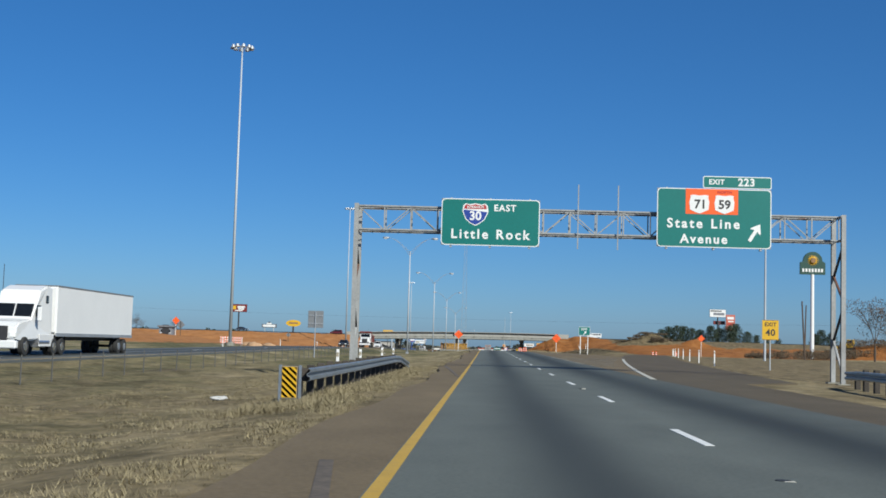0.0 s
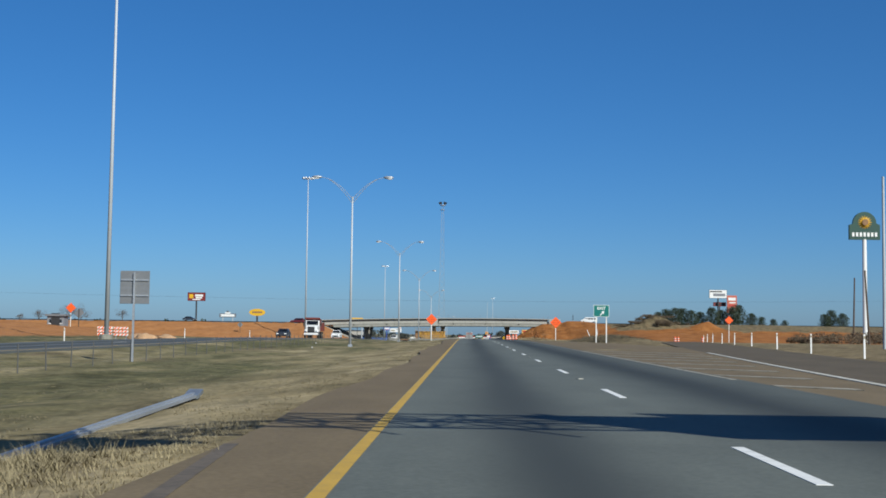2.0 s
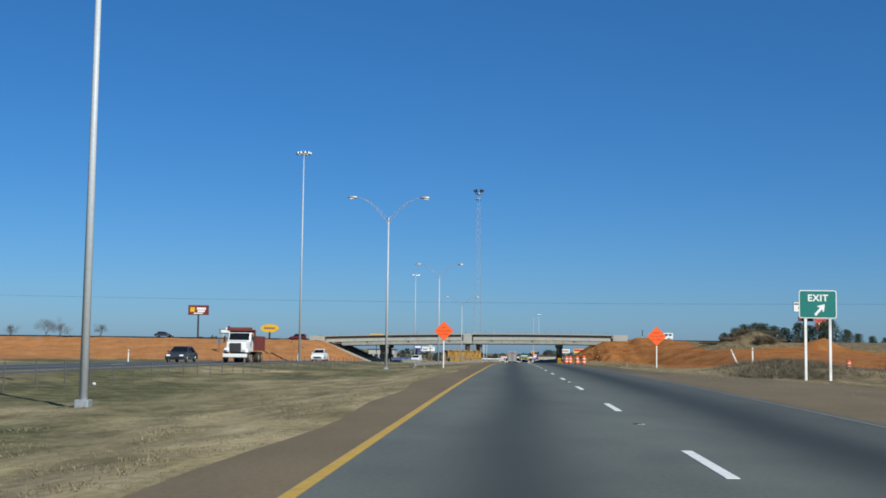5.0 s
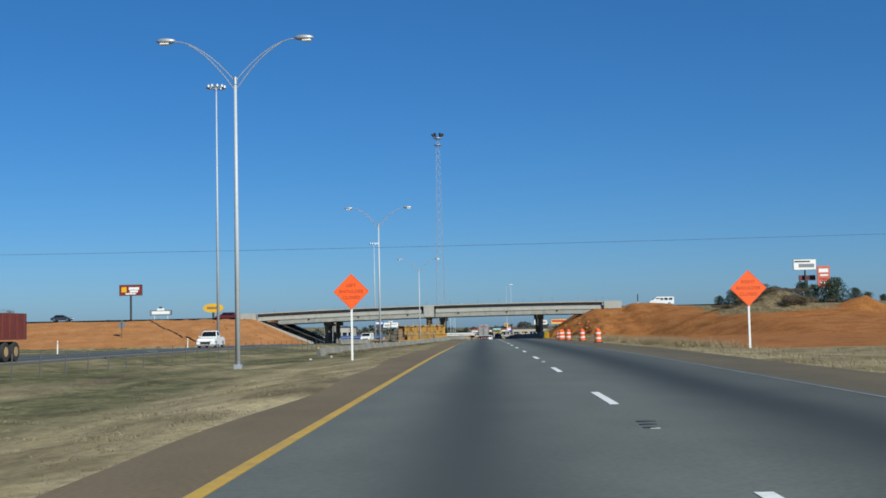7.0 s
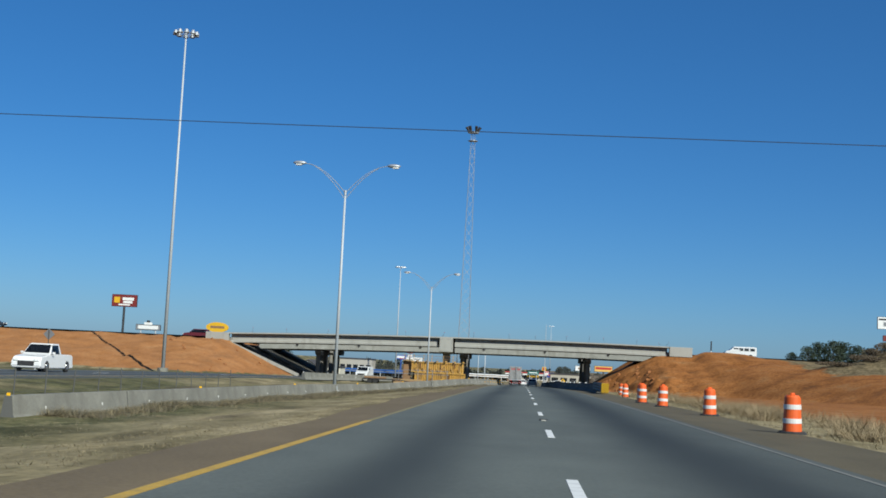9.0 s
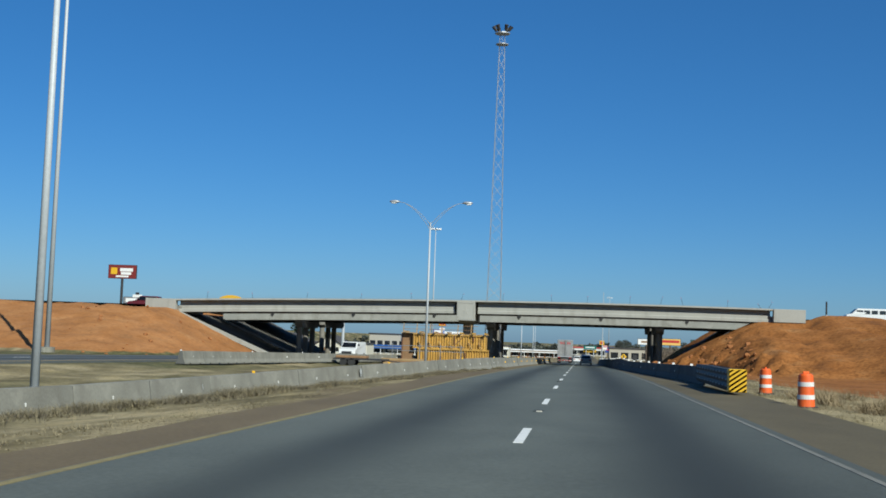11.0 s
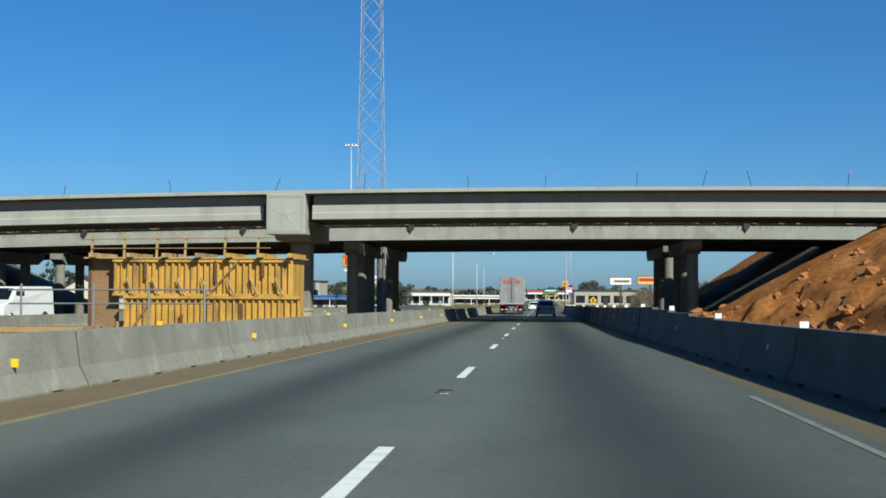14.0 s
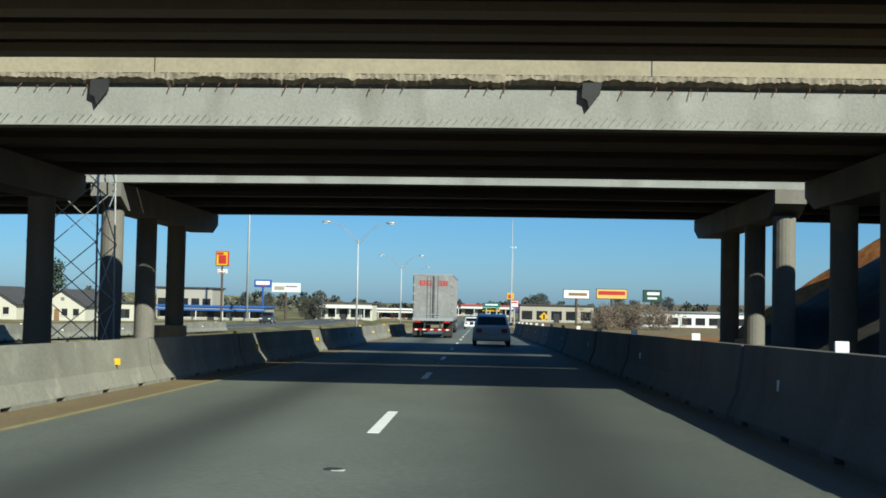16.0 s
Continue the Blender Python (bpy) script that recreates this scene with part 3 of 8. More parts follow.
# ---- carriageways ----
def road_material(name, lanes, base, outer=0.0, gloss=0.12):
    """Worn grey paving with a darker, oil-stained strip down the middle of each lane."""
    m = bpy.data.materials.new(name)
    m.use_nodes = True
    n, l = m.node_tree.nodes, m.node_tree.links
    b = n["Principled BSDF"]
    b.inputs["Roughness"].default_value = 0.72
    b.inputs["Specular IOR Level"].default_value = gloss
    co = n.new("ShaderNodeTexCoord")
    sep = n.new("ShaderNodeSeparateXYZ")
    l.new(co.outputs["Object"], sep.inputs[0])

    def math2(op, a, c):
        x = n.new("ShaderNodeMath")
        x.operation = op
        for i, v in enumerate((a, c)):
            if isinstance(v, (int, float)):
                x.inputs[i].default_value = v
            else:
                l.new(v, x.inputs[i])
        return x.outputs[0]

    def tex(scale, sc, detail=6):
        t = n.new("ShaderNodeTexNoise")
        t.inputs["Scale"].default_value, t.inputs["Detail"].default_value = scale, detail
        mp = n.new("ShaderNodeMapping")
        mp.inputs["Scale"].default_value = sc
        l.new(co.outputs["Object"], mp.inputs["Vector"])
        l.new(mp.outputs[0], t.inputs["Vector"])
        return t.outputs[0]

    wob = math2("MULTIPLY", math2("SUBTRACT", tex(0.05, (1, 1, 1), 2), 0.5), 0.5)
    band = None
    for c, w in lanes:
        d = math2("DIVIDE", math2("SUBTRACT", math2("ADD", sep.outputs[0], wob), c), w)
        g = math2("POWER", 2.718, math2("MULTIPLY", math2("MULTIPLY", d, d), -1.0))
        band = g if band is None else math2("MAXIMUM", band, g)
    band = math2("MULTIPLY", band, math2("ADD", 0.55, math2("MULTIPLY", tex(0.25, (2, 0.15, 1)), 0.6)))
    tone = math2("ADD", math2("MULTIPLY", tex(18, (1, 1, 1), 6), 0.45), math2("MULTIPLY", math2("ADD", tex(0.5, (1.2, 0.12, 1)), tex(0.9, (1, 0.5, 1), 8)), 0.275))
    r = n.new("ShaderNodeValToRGB")
    lo, hi = tuple(c * 0.74 for c in base), tuple(c * 1.26 for c in base)
    r.color_ramp.elements[0].position, r.color_ramp.elements[1].position = 0.35, 0.65
    r.color_ramp.elements[0].color, r.color_ramp.elements[1].color = (*lo, 1), (*hi, 1)
    l.new(tone, r.inputs[0])
    mx = n.new("ShaderNodeMix")
    mx.data_type = "RGBA"
    mx.inputs["B"].default_value = (base[0] * 0.38, base[1] * 0.38, base[2] * 0.39, 1)
    l.new(math2("MINIMUM", band, 1.0), mx.inputs["Factor"])
    l.new(r.outputs[0], mx.inputs["A"])
    out = mx.outputs["Result"]
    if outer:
        right_dim = n.new("ShaderNodeMapRange")      # dimming of the view's right side, put into the outer lane's colour
        right_dim.inputs[1].default_value, right_dim.inputs[2].default_value = 0.2, 1.6
        right_dim.inputs[3].default_value, right_dim.inputs[4].default_value = 1.0, outer
        l.new(math2("ADD", sep.outputs[0], wob), right_dim.inputs[0])
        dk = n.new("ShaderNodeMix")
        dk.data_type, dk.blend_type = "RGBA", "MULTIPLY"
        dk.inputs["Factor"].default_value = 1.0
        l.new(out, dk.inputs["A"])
        l.new(right_dim.outputs[0], dk.inputs["B"])
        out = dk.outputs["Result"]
    l.new(out, b.inputs["Base Color"])
    bp = n.new("ShaderNodeBump")
    bp.inputs["Strength"].default_value, bp.inputs["Distance"].default_value = 0.25, 0.01
    l.new(tex(60, (1, 1, 1), 4), bp.inputs["Height"])
    l.new(bp.outputs[0], b.inputs["Normal"])
    MATS[name] = m
    return m


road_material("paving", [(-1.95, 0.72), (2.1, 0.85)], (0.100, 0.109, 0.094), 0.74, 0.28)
road_material("paving_far", [(-28.3, 0.8), (-32.0, 0.8)], (0.095, 0.102, 0.100))
road_material("paving_ramp", [(60, 0.8)], (0.096, 0.077, 0.051))
# right shoulder: a darker brown that carries the same painted right-side dimming
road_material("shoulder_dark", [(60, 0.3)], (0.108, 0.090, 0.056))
road_material("shoulder_brown", [(60, 0.3)], (0.142, 0.109, 0.065))

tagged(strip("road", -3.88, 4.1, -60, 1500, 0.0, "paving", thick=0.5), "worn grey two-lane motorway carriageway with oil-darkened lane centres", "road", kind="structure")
tagged(strip("shoulder_left", lambda y: -5.1 - 0.18 * math.sin(y * 0.11) - 0.1 * math.sin(y * 0.43), -3.7, -60, 1500, -0.012, "shoulder_brown", 2.0, thick=0.5), "brown sandy hard shoulder beside the yellow line", "road", kind="structure")
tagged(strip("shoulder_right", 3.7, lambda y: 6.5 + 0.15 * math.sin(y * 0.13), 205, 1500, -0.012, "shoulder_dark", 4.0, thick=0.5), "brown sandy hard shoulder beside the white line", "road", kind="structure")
tagged(strip("exit_lane", lambda y: 3.6 if y < 52 else ramp_left(y) - 0.1, lambda y: 6.4 + 0.03 * max(0, y - 20) if y < 52 else ramp_left(y) + 6.2, -60, 300, -0.016, "paving_ramp", 4.0, thick=0.5), "brown-grey exit lane leaving the motorway", "road", kind="structure")
tagged(strip("gore", 3.7, lambda y: ramp_left(y) if y < 150 else ramp_left(150) - 0.1 * (y - 150), 52, 215, -0.014, "shoulder_brown", 3.0, thick=0.5), "sandy brown paved gore between the motorway and its exit lane", "road", kind="structure")
tagged(strip("far_road", -35.2, -25.2, -60, 1500, -0.17, "paving_far", thick=0.5), "grey oncoming carriageway across the median", "road", kind="structure")
road_marks = thing("road_markings", "yellow edge line and white broken lane lines on worn paving", "road marking", kind="structure")
strip("edge_line", -3.86, -3.73, -60, 275, 0.006, "paint_yellow", parent=road_marks, label="solid yellow edge line")
strip("edge_line", -3.84, -3.74, 275, 900, 0.006, "paint_yellow_worn", parent=road_marks, label="thin faded yellow edge line")
strip("edge_line", 3.82, 3.91, 125, 402, 0.006, "edge_white", parent=road_marks, label="thin faded white edge line")
strip("edge_line", lambda y: ramp_left(y), lambda y: ramp_left(y) + 0.24, 51, 127, 0.006, "paint_white_worn", 3.0, parent=road_marks, label="white line along the exit lane")
strip("edge_line", 3.86, 4.0, 86, 127.5, 0.006, "gore_white", 3.0, parent=road_marks)
strip("edge_line", -25.9, -25.78, -60, 900, -0.164, "paint_yellow", parent=road_marks)
# slanting stripes in the gore
for i in range(8):
    ya = 82.5 + i * 6.4
    a, b = 4.12, ramp_left(ya - 4) - 0.7
    yb = ya - 0.95 * (b - a)
    bm = bmesh.new()
    top = bm.faces.new([bm.verts.new(p) for p in ((a, ya, gz(ya) + 0.006), (b, yb, gz(yb) + 0.006), (b, yb + 0.6, gz(yb) + 0.006), (a, ya + 0.6, gz(ya) + 0.006))])
    low = bmesh.ops.extrude_face_region(bm, geom=[top])["geom"]
    bmesh.ops.translate(bm, vec=(0, 0, -0.03), verts=[v for v in low if isinstance(v, bmesh.types.BMVert)])
    bmesh.ops.recalc_face_normals(bm, faces=bm.faces)
    part("gore_stripe", bm, "gore_white", road_marks)
dash = None
for k in range(-4, 60):
    y = 3.8 + 12.186 * k
    y -= 0.72 * ease((y - 300) / 60)
    bm = bmesh.new()
    slope = (gz(y + 3.05) - gz(y)) / 3.05
    if dash is None:
        box(bm, -0.065, 0.065, 0, 3.05, -0.02, 0.006)
        dash = part("lane_dash", bm, "paint_white", road_marks)
        ob = dash
    else:
        bm.free()
        ob = new("lane_dash", dash.data)
        ob.parent = road_marks
    ob.location, ob.rotation_euler = (0, y, gz(y)), (math.atan(slope), 0, 0)
    if k % 3 == 0:
        ob2 = new("lane_dash", dash.data)
        ob2.parent = road_marks
        ob2.location, ob2.rotation_euler, ob2.scale = (-30.2, y, gz(y) - 0.17), (math.atan(slope), 0, 0), (1, 1, 1)
# raised reflectors with tar pads where older ones were torn out
stud = None
for k in range(0, 26):
    y = 12.0 + 24.38 * k - 0.15
    z = gz(y)
    if stud is None:
        bm = bmesh.new()
        box(bm, -0.06, 0.06, -0.05, 0.05, -0.01, 0.02, 0.008)
        stud = part("road_stud", bm, "paint_white_worn", road_marks)
        bm = bmesh.new()
        bmesh.ops.create_circle(bm, cap_ends=True, segments=14, radius=0.078)
        for v in bm.verts:
            v.co.x *= random.uniform(0.8, 1.3)
        bmesh.ops.solidify(bm, geom=bm.faces[:], thickness=0.012)
        pad = part("tar_pad", bm, "tar_and_hole", road_marks)
        ob, pads = stud, [pad]
    else:
        ob = new("road_stud", stud.data)
        ob.parent = road_marks
        pads = [new("tar_pad", pad.data)]
        pads[0].parent = road_marks
    ob.location = (0, y, z + 0.003 if k % 2 else z - 0.016)
    for _ in range(k % 3):
        extra = new("tar_pad", pad.data)
        extra.parent = road_marks
        pads.append(extra)
    for j, p in enumerate(pads):
        p.location, p.scale = (-0.05 + 0.03 * j, y + 0.06 + 0.42 * j, z + 0.006), (0.95 + 0.2 * j, 1.0, 1)
# skid marks on the brown shoulder
for (xa, ya, xb, yb) in ((-3.98, 46, -4.5, 55.5), (-4.5, 55.5, -5.2, 67.5), (-4.2, 9, -4.6, 12.6)):
    strip("skid_mark", lambda y: xa + (xb - xa) * (y - ya) / (yb - ya), lambda y: xa + 0.15 + (xb - xa) * (y - ya) / (yb - ya), ya, yb, -0.006, "skid", 3, parent=road_marks, label="faint dark tyre skid mark")


# ---- concrete road barriers ----
JERSEY = [(-0.30, 0), (0.30, 0), (0.30, 0.08), (0.17, 0.33), (0.10, 0.81), (-0.10, 0.81), (-0.17, 0.33), (-0.30, 0.08)]


def barrier_mesh(length):
    """A barrier unit with two drain slots under its foot, one closed body."""
    steps = [(0.012, 0), (0.85, 0), (0.851, 0.07), (1.199, 0.07), (1.2, 0), (length - 1.2, 0), (length - 1.199, 0.07), (length - 0.851, 0.07), (length - 0.85, 0), (length - 0.012, 0)]
    bm = loft(JERSEY, steps, lambda s, u, v: (u, s[0], max(v, s[1])))
    me = bpy.data.meshes.new("concrete_barrier")
    bm.to_mesh(me)
    bm.free()
    me.materials.append(MATS["concrete"])
    return me


BAR_LEN = 4.0
JOINT = prism([(u * 0.93, 0.02 + v * 0.965) for u, v in JERSEY], "y", -0.02, 0.02)
joint_mesh = bpy.data.meshes.new("joint")
JOINT.to_mesh(joint_mesh)
JOINT.free()
joint_mesh.materials.append(MATS["streak"])
BARRIER = barrier_mesh(BAR_LEN)
# darker copy of the unit for the outer run, its shade painted in
SHADED_BARRIER = barrier_mesh(BAR_LEN)
SHADED_BARRIER.materials[0] = MATS["barrier_shaded"]
REFLECTOR = None


def barrier_run(points, group, label, tags, tall=lambda y: 1.0, mesh=None):
    """Barrier units end to end along a plan line; tags names the reflector colour set on their tops and sides."""
    global REFLECTOR
    k = 0
    total = [0.0]
    for (x0, y0, _), (x1, y1, _) in zip(points, points[1:]):
        total.append(total[-1] + math.hypot(x1 - x0, y1 - y0))
    s = 0.0
    while s + BAR_LEN <= total[-1] + 0.1:
        xa, ya = (float(np.interp(s, total, [p[i] for p in points])) for i in (0, 1))
        xb, yb = (float(np.interp(s + BAR_LEN, total, [p[i] for p in points])) for i in (0, 1))
        da, db = (float(np.interp(v, total, [p[2] for p in points])) for v in (s, s + BAR_LEN))
        za, zb = gz(ya) + da, gz(yb) + db
        ob = new("concrete_barrier", mesh or BARRIER)
        ob.location = (xa + random.uniform(-0.025, 0.025), ya, za - 0.03)
        ob.rotation_euler = (math.atan2(zb - za, BAR_LEN), 0, -math.atan2(xb - xa, yb - ya))
        ob.scale = (1, 1, tall(ya))
        tagged(ob, label, "road barrier", group)
        new("joint", joint_mesh).parent = ob
        side = 1 if xa < 0 else -1
        near = ya > 392 or side < 0
        if k % (2 if side < 0 else 4) == 0:
            k2 = 0.07 if side < 0 else 0.045
            bm = B(-k2, k2, -0.02, 0.02, 0.80, 0.83 + k2, 0.005)
            part("top_reflector", bm, tags, ob, "small reflector plate on the barrier top")
        if k % 3 == 0 or not near:
            bm = B(side * 0.15 - 0.02, side * 0.15 + (0.085 if near else 0.02), 1.9, 1.92, 0.42, 0.52 if near else 0.5)
            part("side_reflector", bm, tags if near else "sign_white", ob, "small reflector plate on the barrier side")
        s += BAR_LEN
        k += 1


barrier_run([(-13.4, 279, -0.80), (-12.0, 314, -0.72), (-10.7, 331, -0.74), (-9.65, 343, -0.62), (-8.35, 355, -0.45), (-6.6, 366, -0.24), (-5.3, 384, -0.05), (-5.05, 440, 0), (-4.85, 480, 0), (-5.0, 540, 0)], "barriers along the median", "weathered grey concrete safety barrier with scuffs and yellow reflectors", "reflector_yellow")
barrier_run([(6.25, 357, 0), (6.2, 364, 0), (5.9, 374, 0), (5.5, 386, 0), (5.15, 405, 0), (5.0, 415, 0), (4.8, 425, 0), (4.7, 450, 0), (4.68, 560, 0)], "barriers along the outer shoulder", "weathered grey concrete safety barrier with white reflectors", "sign_white", lambda y: float(np.interp(y, [370, 386, 405, 411, 418, 425, 437, 460], [1, 1.03, 1.04, 1.06, 1.2, 1.34, 1.28, 1.25])), SHADED_BARRIER)
barrier_run([(-23.5, 377, -0.3), (-23.2, 420, -0.3), (-23.2, 560, -0.3)], "barriers along the far carriageway", "grey concrete safety barrier beside the far carriageway", "sign_white")

# bills and scuffs on the median barrier
for (y, w, h) in ((320.6, 0.95, 0.46), (338.5, 0.5, 0.2), (354.6, 0.8, 0.36), (389.0, 0.24, 0.34), (426.5, 0.16, 0.34), (433.0, 0.14, 0.34)):
    bm = bmesh.new()
    torn = random.Random(int(y))
    edge = [bm.verts.new((0, w / 2 * math.cos(a) * min(1.0, 0.72 / max(abs(math.cos(a)), abs(math.sin(a)))) * torn.uniform(1.1, 1.4), h / 2 * math.sin(a) * min(1.0, 0.72 / max(abs(math.cos(a)), abs(math.sin(a)))) * torn.uniform(1.1, 1.4))) for a in np.linspace(0, 6.283, 19)[:-1]]
    bmesh.ops.solidify(bm, geom=[bm.faces.new(edge)], thickness=0.012)
    ob = part("paper_bill", bm, "bill_paper", label="torn pale paper bill stuck to a concrete barrier")
    ob.location, ob.rotation_euler = (float(np.interp(y, [314, 331, 343, 355, 366, 384, 440], [-11.85, -10.55, -9.5, -8.2, -6.44, -5.13, -4.89])), y, gz(y) + 0.50 + float(np.interp(y, [314, 331, 343, 355, 366, 384, 440], [-0.72, -0.74, -0.62, -0.45, -0.24, -0.05, 0]))), (0, radians(-8), 0)
    tagged(ob, category="bill")


# ---- bridges ----
XL, XR = -51.0, 24.0


def along(section, x0, x1, lift=0.0, step=4.0):
    """A (y, z) section carried across the motorway, following the deck's curve."""
    k = max(2, int((x1 - x0) / step))
    return loft(section, [x0 + (x1 - x0) * i / k for i in range(k + 1)], lambda s, u, v: (s, u, deck_top(s) + v + lift))


def girder(y, top, depth, face=0.0):
    """I-shaped girder section, given its top and depth below the parapet top."""
    t, b = top, top - depth
    return [(y - 0.30, b), (y + 0.30, b), (y + 0.30, b + 0.16), (y + 0.1, b + 0.36), (y + 0.1, t - 0.3), (y + 0.42, t - 0.14), (y + 0.42, t), (y - 0.42, t), (y - 0.42, t - 0.14), (y - 0.1, t - 0.3), (y - 0.1, b + 0.36), (y - 0.30, b + 0.16)]


new_bridge = thing("bridge", "new concrete girder road bridge over the motorway, still under construction", "bridge", kind="structure")
for x0, x1 in ((XL, -14.75), (-12.35, XR)):
    # the deck slab overhangs the edge girder, which has a stepped foot
    part("edge_girder", along([(457.35, -0.22), (457.35, -0.74), (456.92, -0.82), (456.92, -1.22), (456.84, -1.30), (456.84, -1.64), (457.75, -1.64), (457.75, -1.36), (457.6, -1.2), (457.6, -0.22)], x0 + 0.25, x1 - 0.25), "concrete_new", new_bridge, "pale precast edge girder")
# inner girders and slab wear the darkened concrete, under-deck shade painted in
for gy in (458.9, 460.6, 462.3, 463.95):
    part("girder", along(girder(gy, -0.24, 1.38), XL + 0.3, XR - 0.3, step=6), "soffit_shaded", new_bridge, "precast concrete girder")
part("slab", along([(456.4, -0.22), (464.40, -0.22), (464.40, -0.04), (456.4, -0.04)], XL, XR), "soffit_shaded", new_bridge)
part("coping", along([(456.24, -0.17), (456.62, -0.17), (456.62, 0.03), (456.24, 0.03)], XL, XR), "concrete_new", new_bridge, "pale rough edge of the deck slab")
# pier with its boxed cap end
CX = -13.55
zt = deck_top(CX)
part("pier_cap", B(CX - 1.14, CX + 1.14, 456.2, 457.9, zt - 2.53, zt - 0.17, 0.03), "concrete_new", new_bridge, "boxed pale end of the pier cap")
part("pier_beam", prism([(457.9, zt - 1.66), (457.9, zt - 2.45), (458.6, zt - 2.8), (465.0, zt - 2.8), (465.0, zt - 1.66)], "x", CX - 1.05, CX + 1.05), "concrete_old", new_bridge)
fr = bmesh.new()
for inset, w in ((0.10, 0.035), (0.19, 0.03)):
    l, r, b, t = CX - 1.14 + inset, CX + 1.14 - inset, zt - 2.53 + inset, zt - 0.17 - inset
    for x0, x1, z0, z1 in ((l, r, t - w, t), (l, r, b, b + w), (l, l + w, b + w, t - w), (r - w, r, b + w, t - w)):
        box(fr, x0, x1, 456.18, 456.21, z0, z1)
part("panel_frame", fr, "concrete_new", new_bridge)
cx, cz = CX, zt - 1.36
star = bmesh.new()
tips = [star.verts.new((cx + (0.74 if i % 2 == 0 else 0.28) * math.sin(i * math.pi / 5), 456.198, cz + (0.74 if i % 2 == 0 else 0.28) * math.cos(i * math.pi / 5))) for i in range(10)]
hub = star.verts.new((cx, 456.176, cz))
for i in range(10):
    star.faces.new((tips[i], tips[(i + 1) % 10], hub))
bmesh.ops.recalc_face_normals(star, faces=star.faces)
part("star_relief", star, "concrete_new", new_bridge, "raised five-pointed star")
part("pier_column", B(-14.35, -13.1, 461.6, 462.9, gz(461) - 0.4, zt - 2.79, 0.06), "concrete_old", new_bridge, "square concrete column")
part("footing", B(-15.0, -12.4, 460.8, 463.6, gz(461) - 0.6, gz(461) + 0.1, 0.05), "concrete_old", new_bridge)
# end blocks
part("end_block", B(XR, XR + 3.8, 456.1, 457.1, deck_top(XR) - 1.6, deck_top(XR) + 0.02, 0.03), "concrete_new", new_bridge)
part("end_block", B(XL - 4.0, XL, 456.1, 457.1, deck_top(XL) - 1.6, deck_top(XL) + 0.02, 0.03), "concrete_new", new_bridge)
part("abutment", B(XR - 0.6, XR + 0.4, 456.9, 465.4, 0.5, deck_top(XR) - 0.9), "concrete_old", new_bridge)
part("abutment", B(XL - 0.4, XL + 0.6, 456.9, 466, 0.0, deck_top(XL) - 0.9), "concrete_old", new_bridge)
# rebar stubs along the parapet
bm = bmesh.new()
x = XL
while x < XR:
    z = deck_top(x)
    bar(bm, (x, 456.4, z), (x + random.uniform(-0.02, 0.02), 456.4, z + 0.27), 0.016)
    x += 0.26
tagged(part("rebar_stubs", bm, "sign_back", new_bridge), kind="stuff")


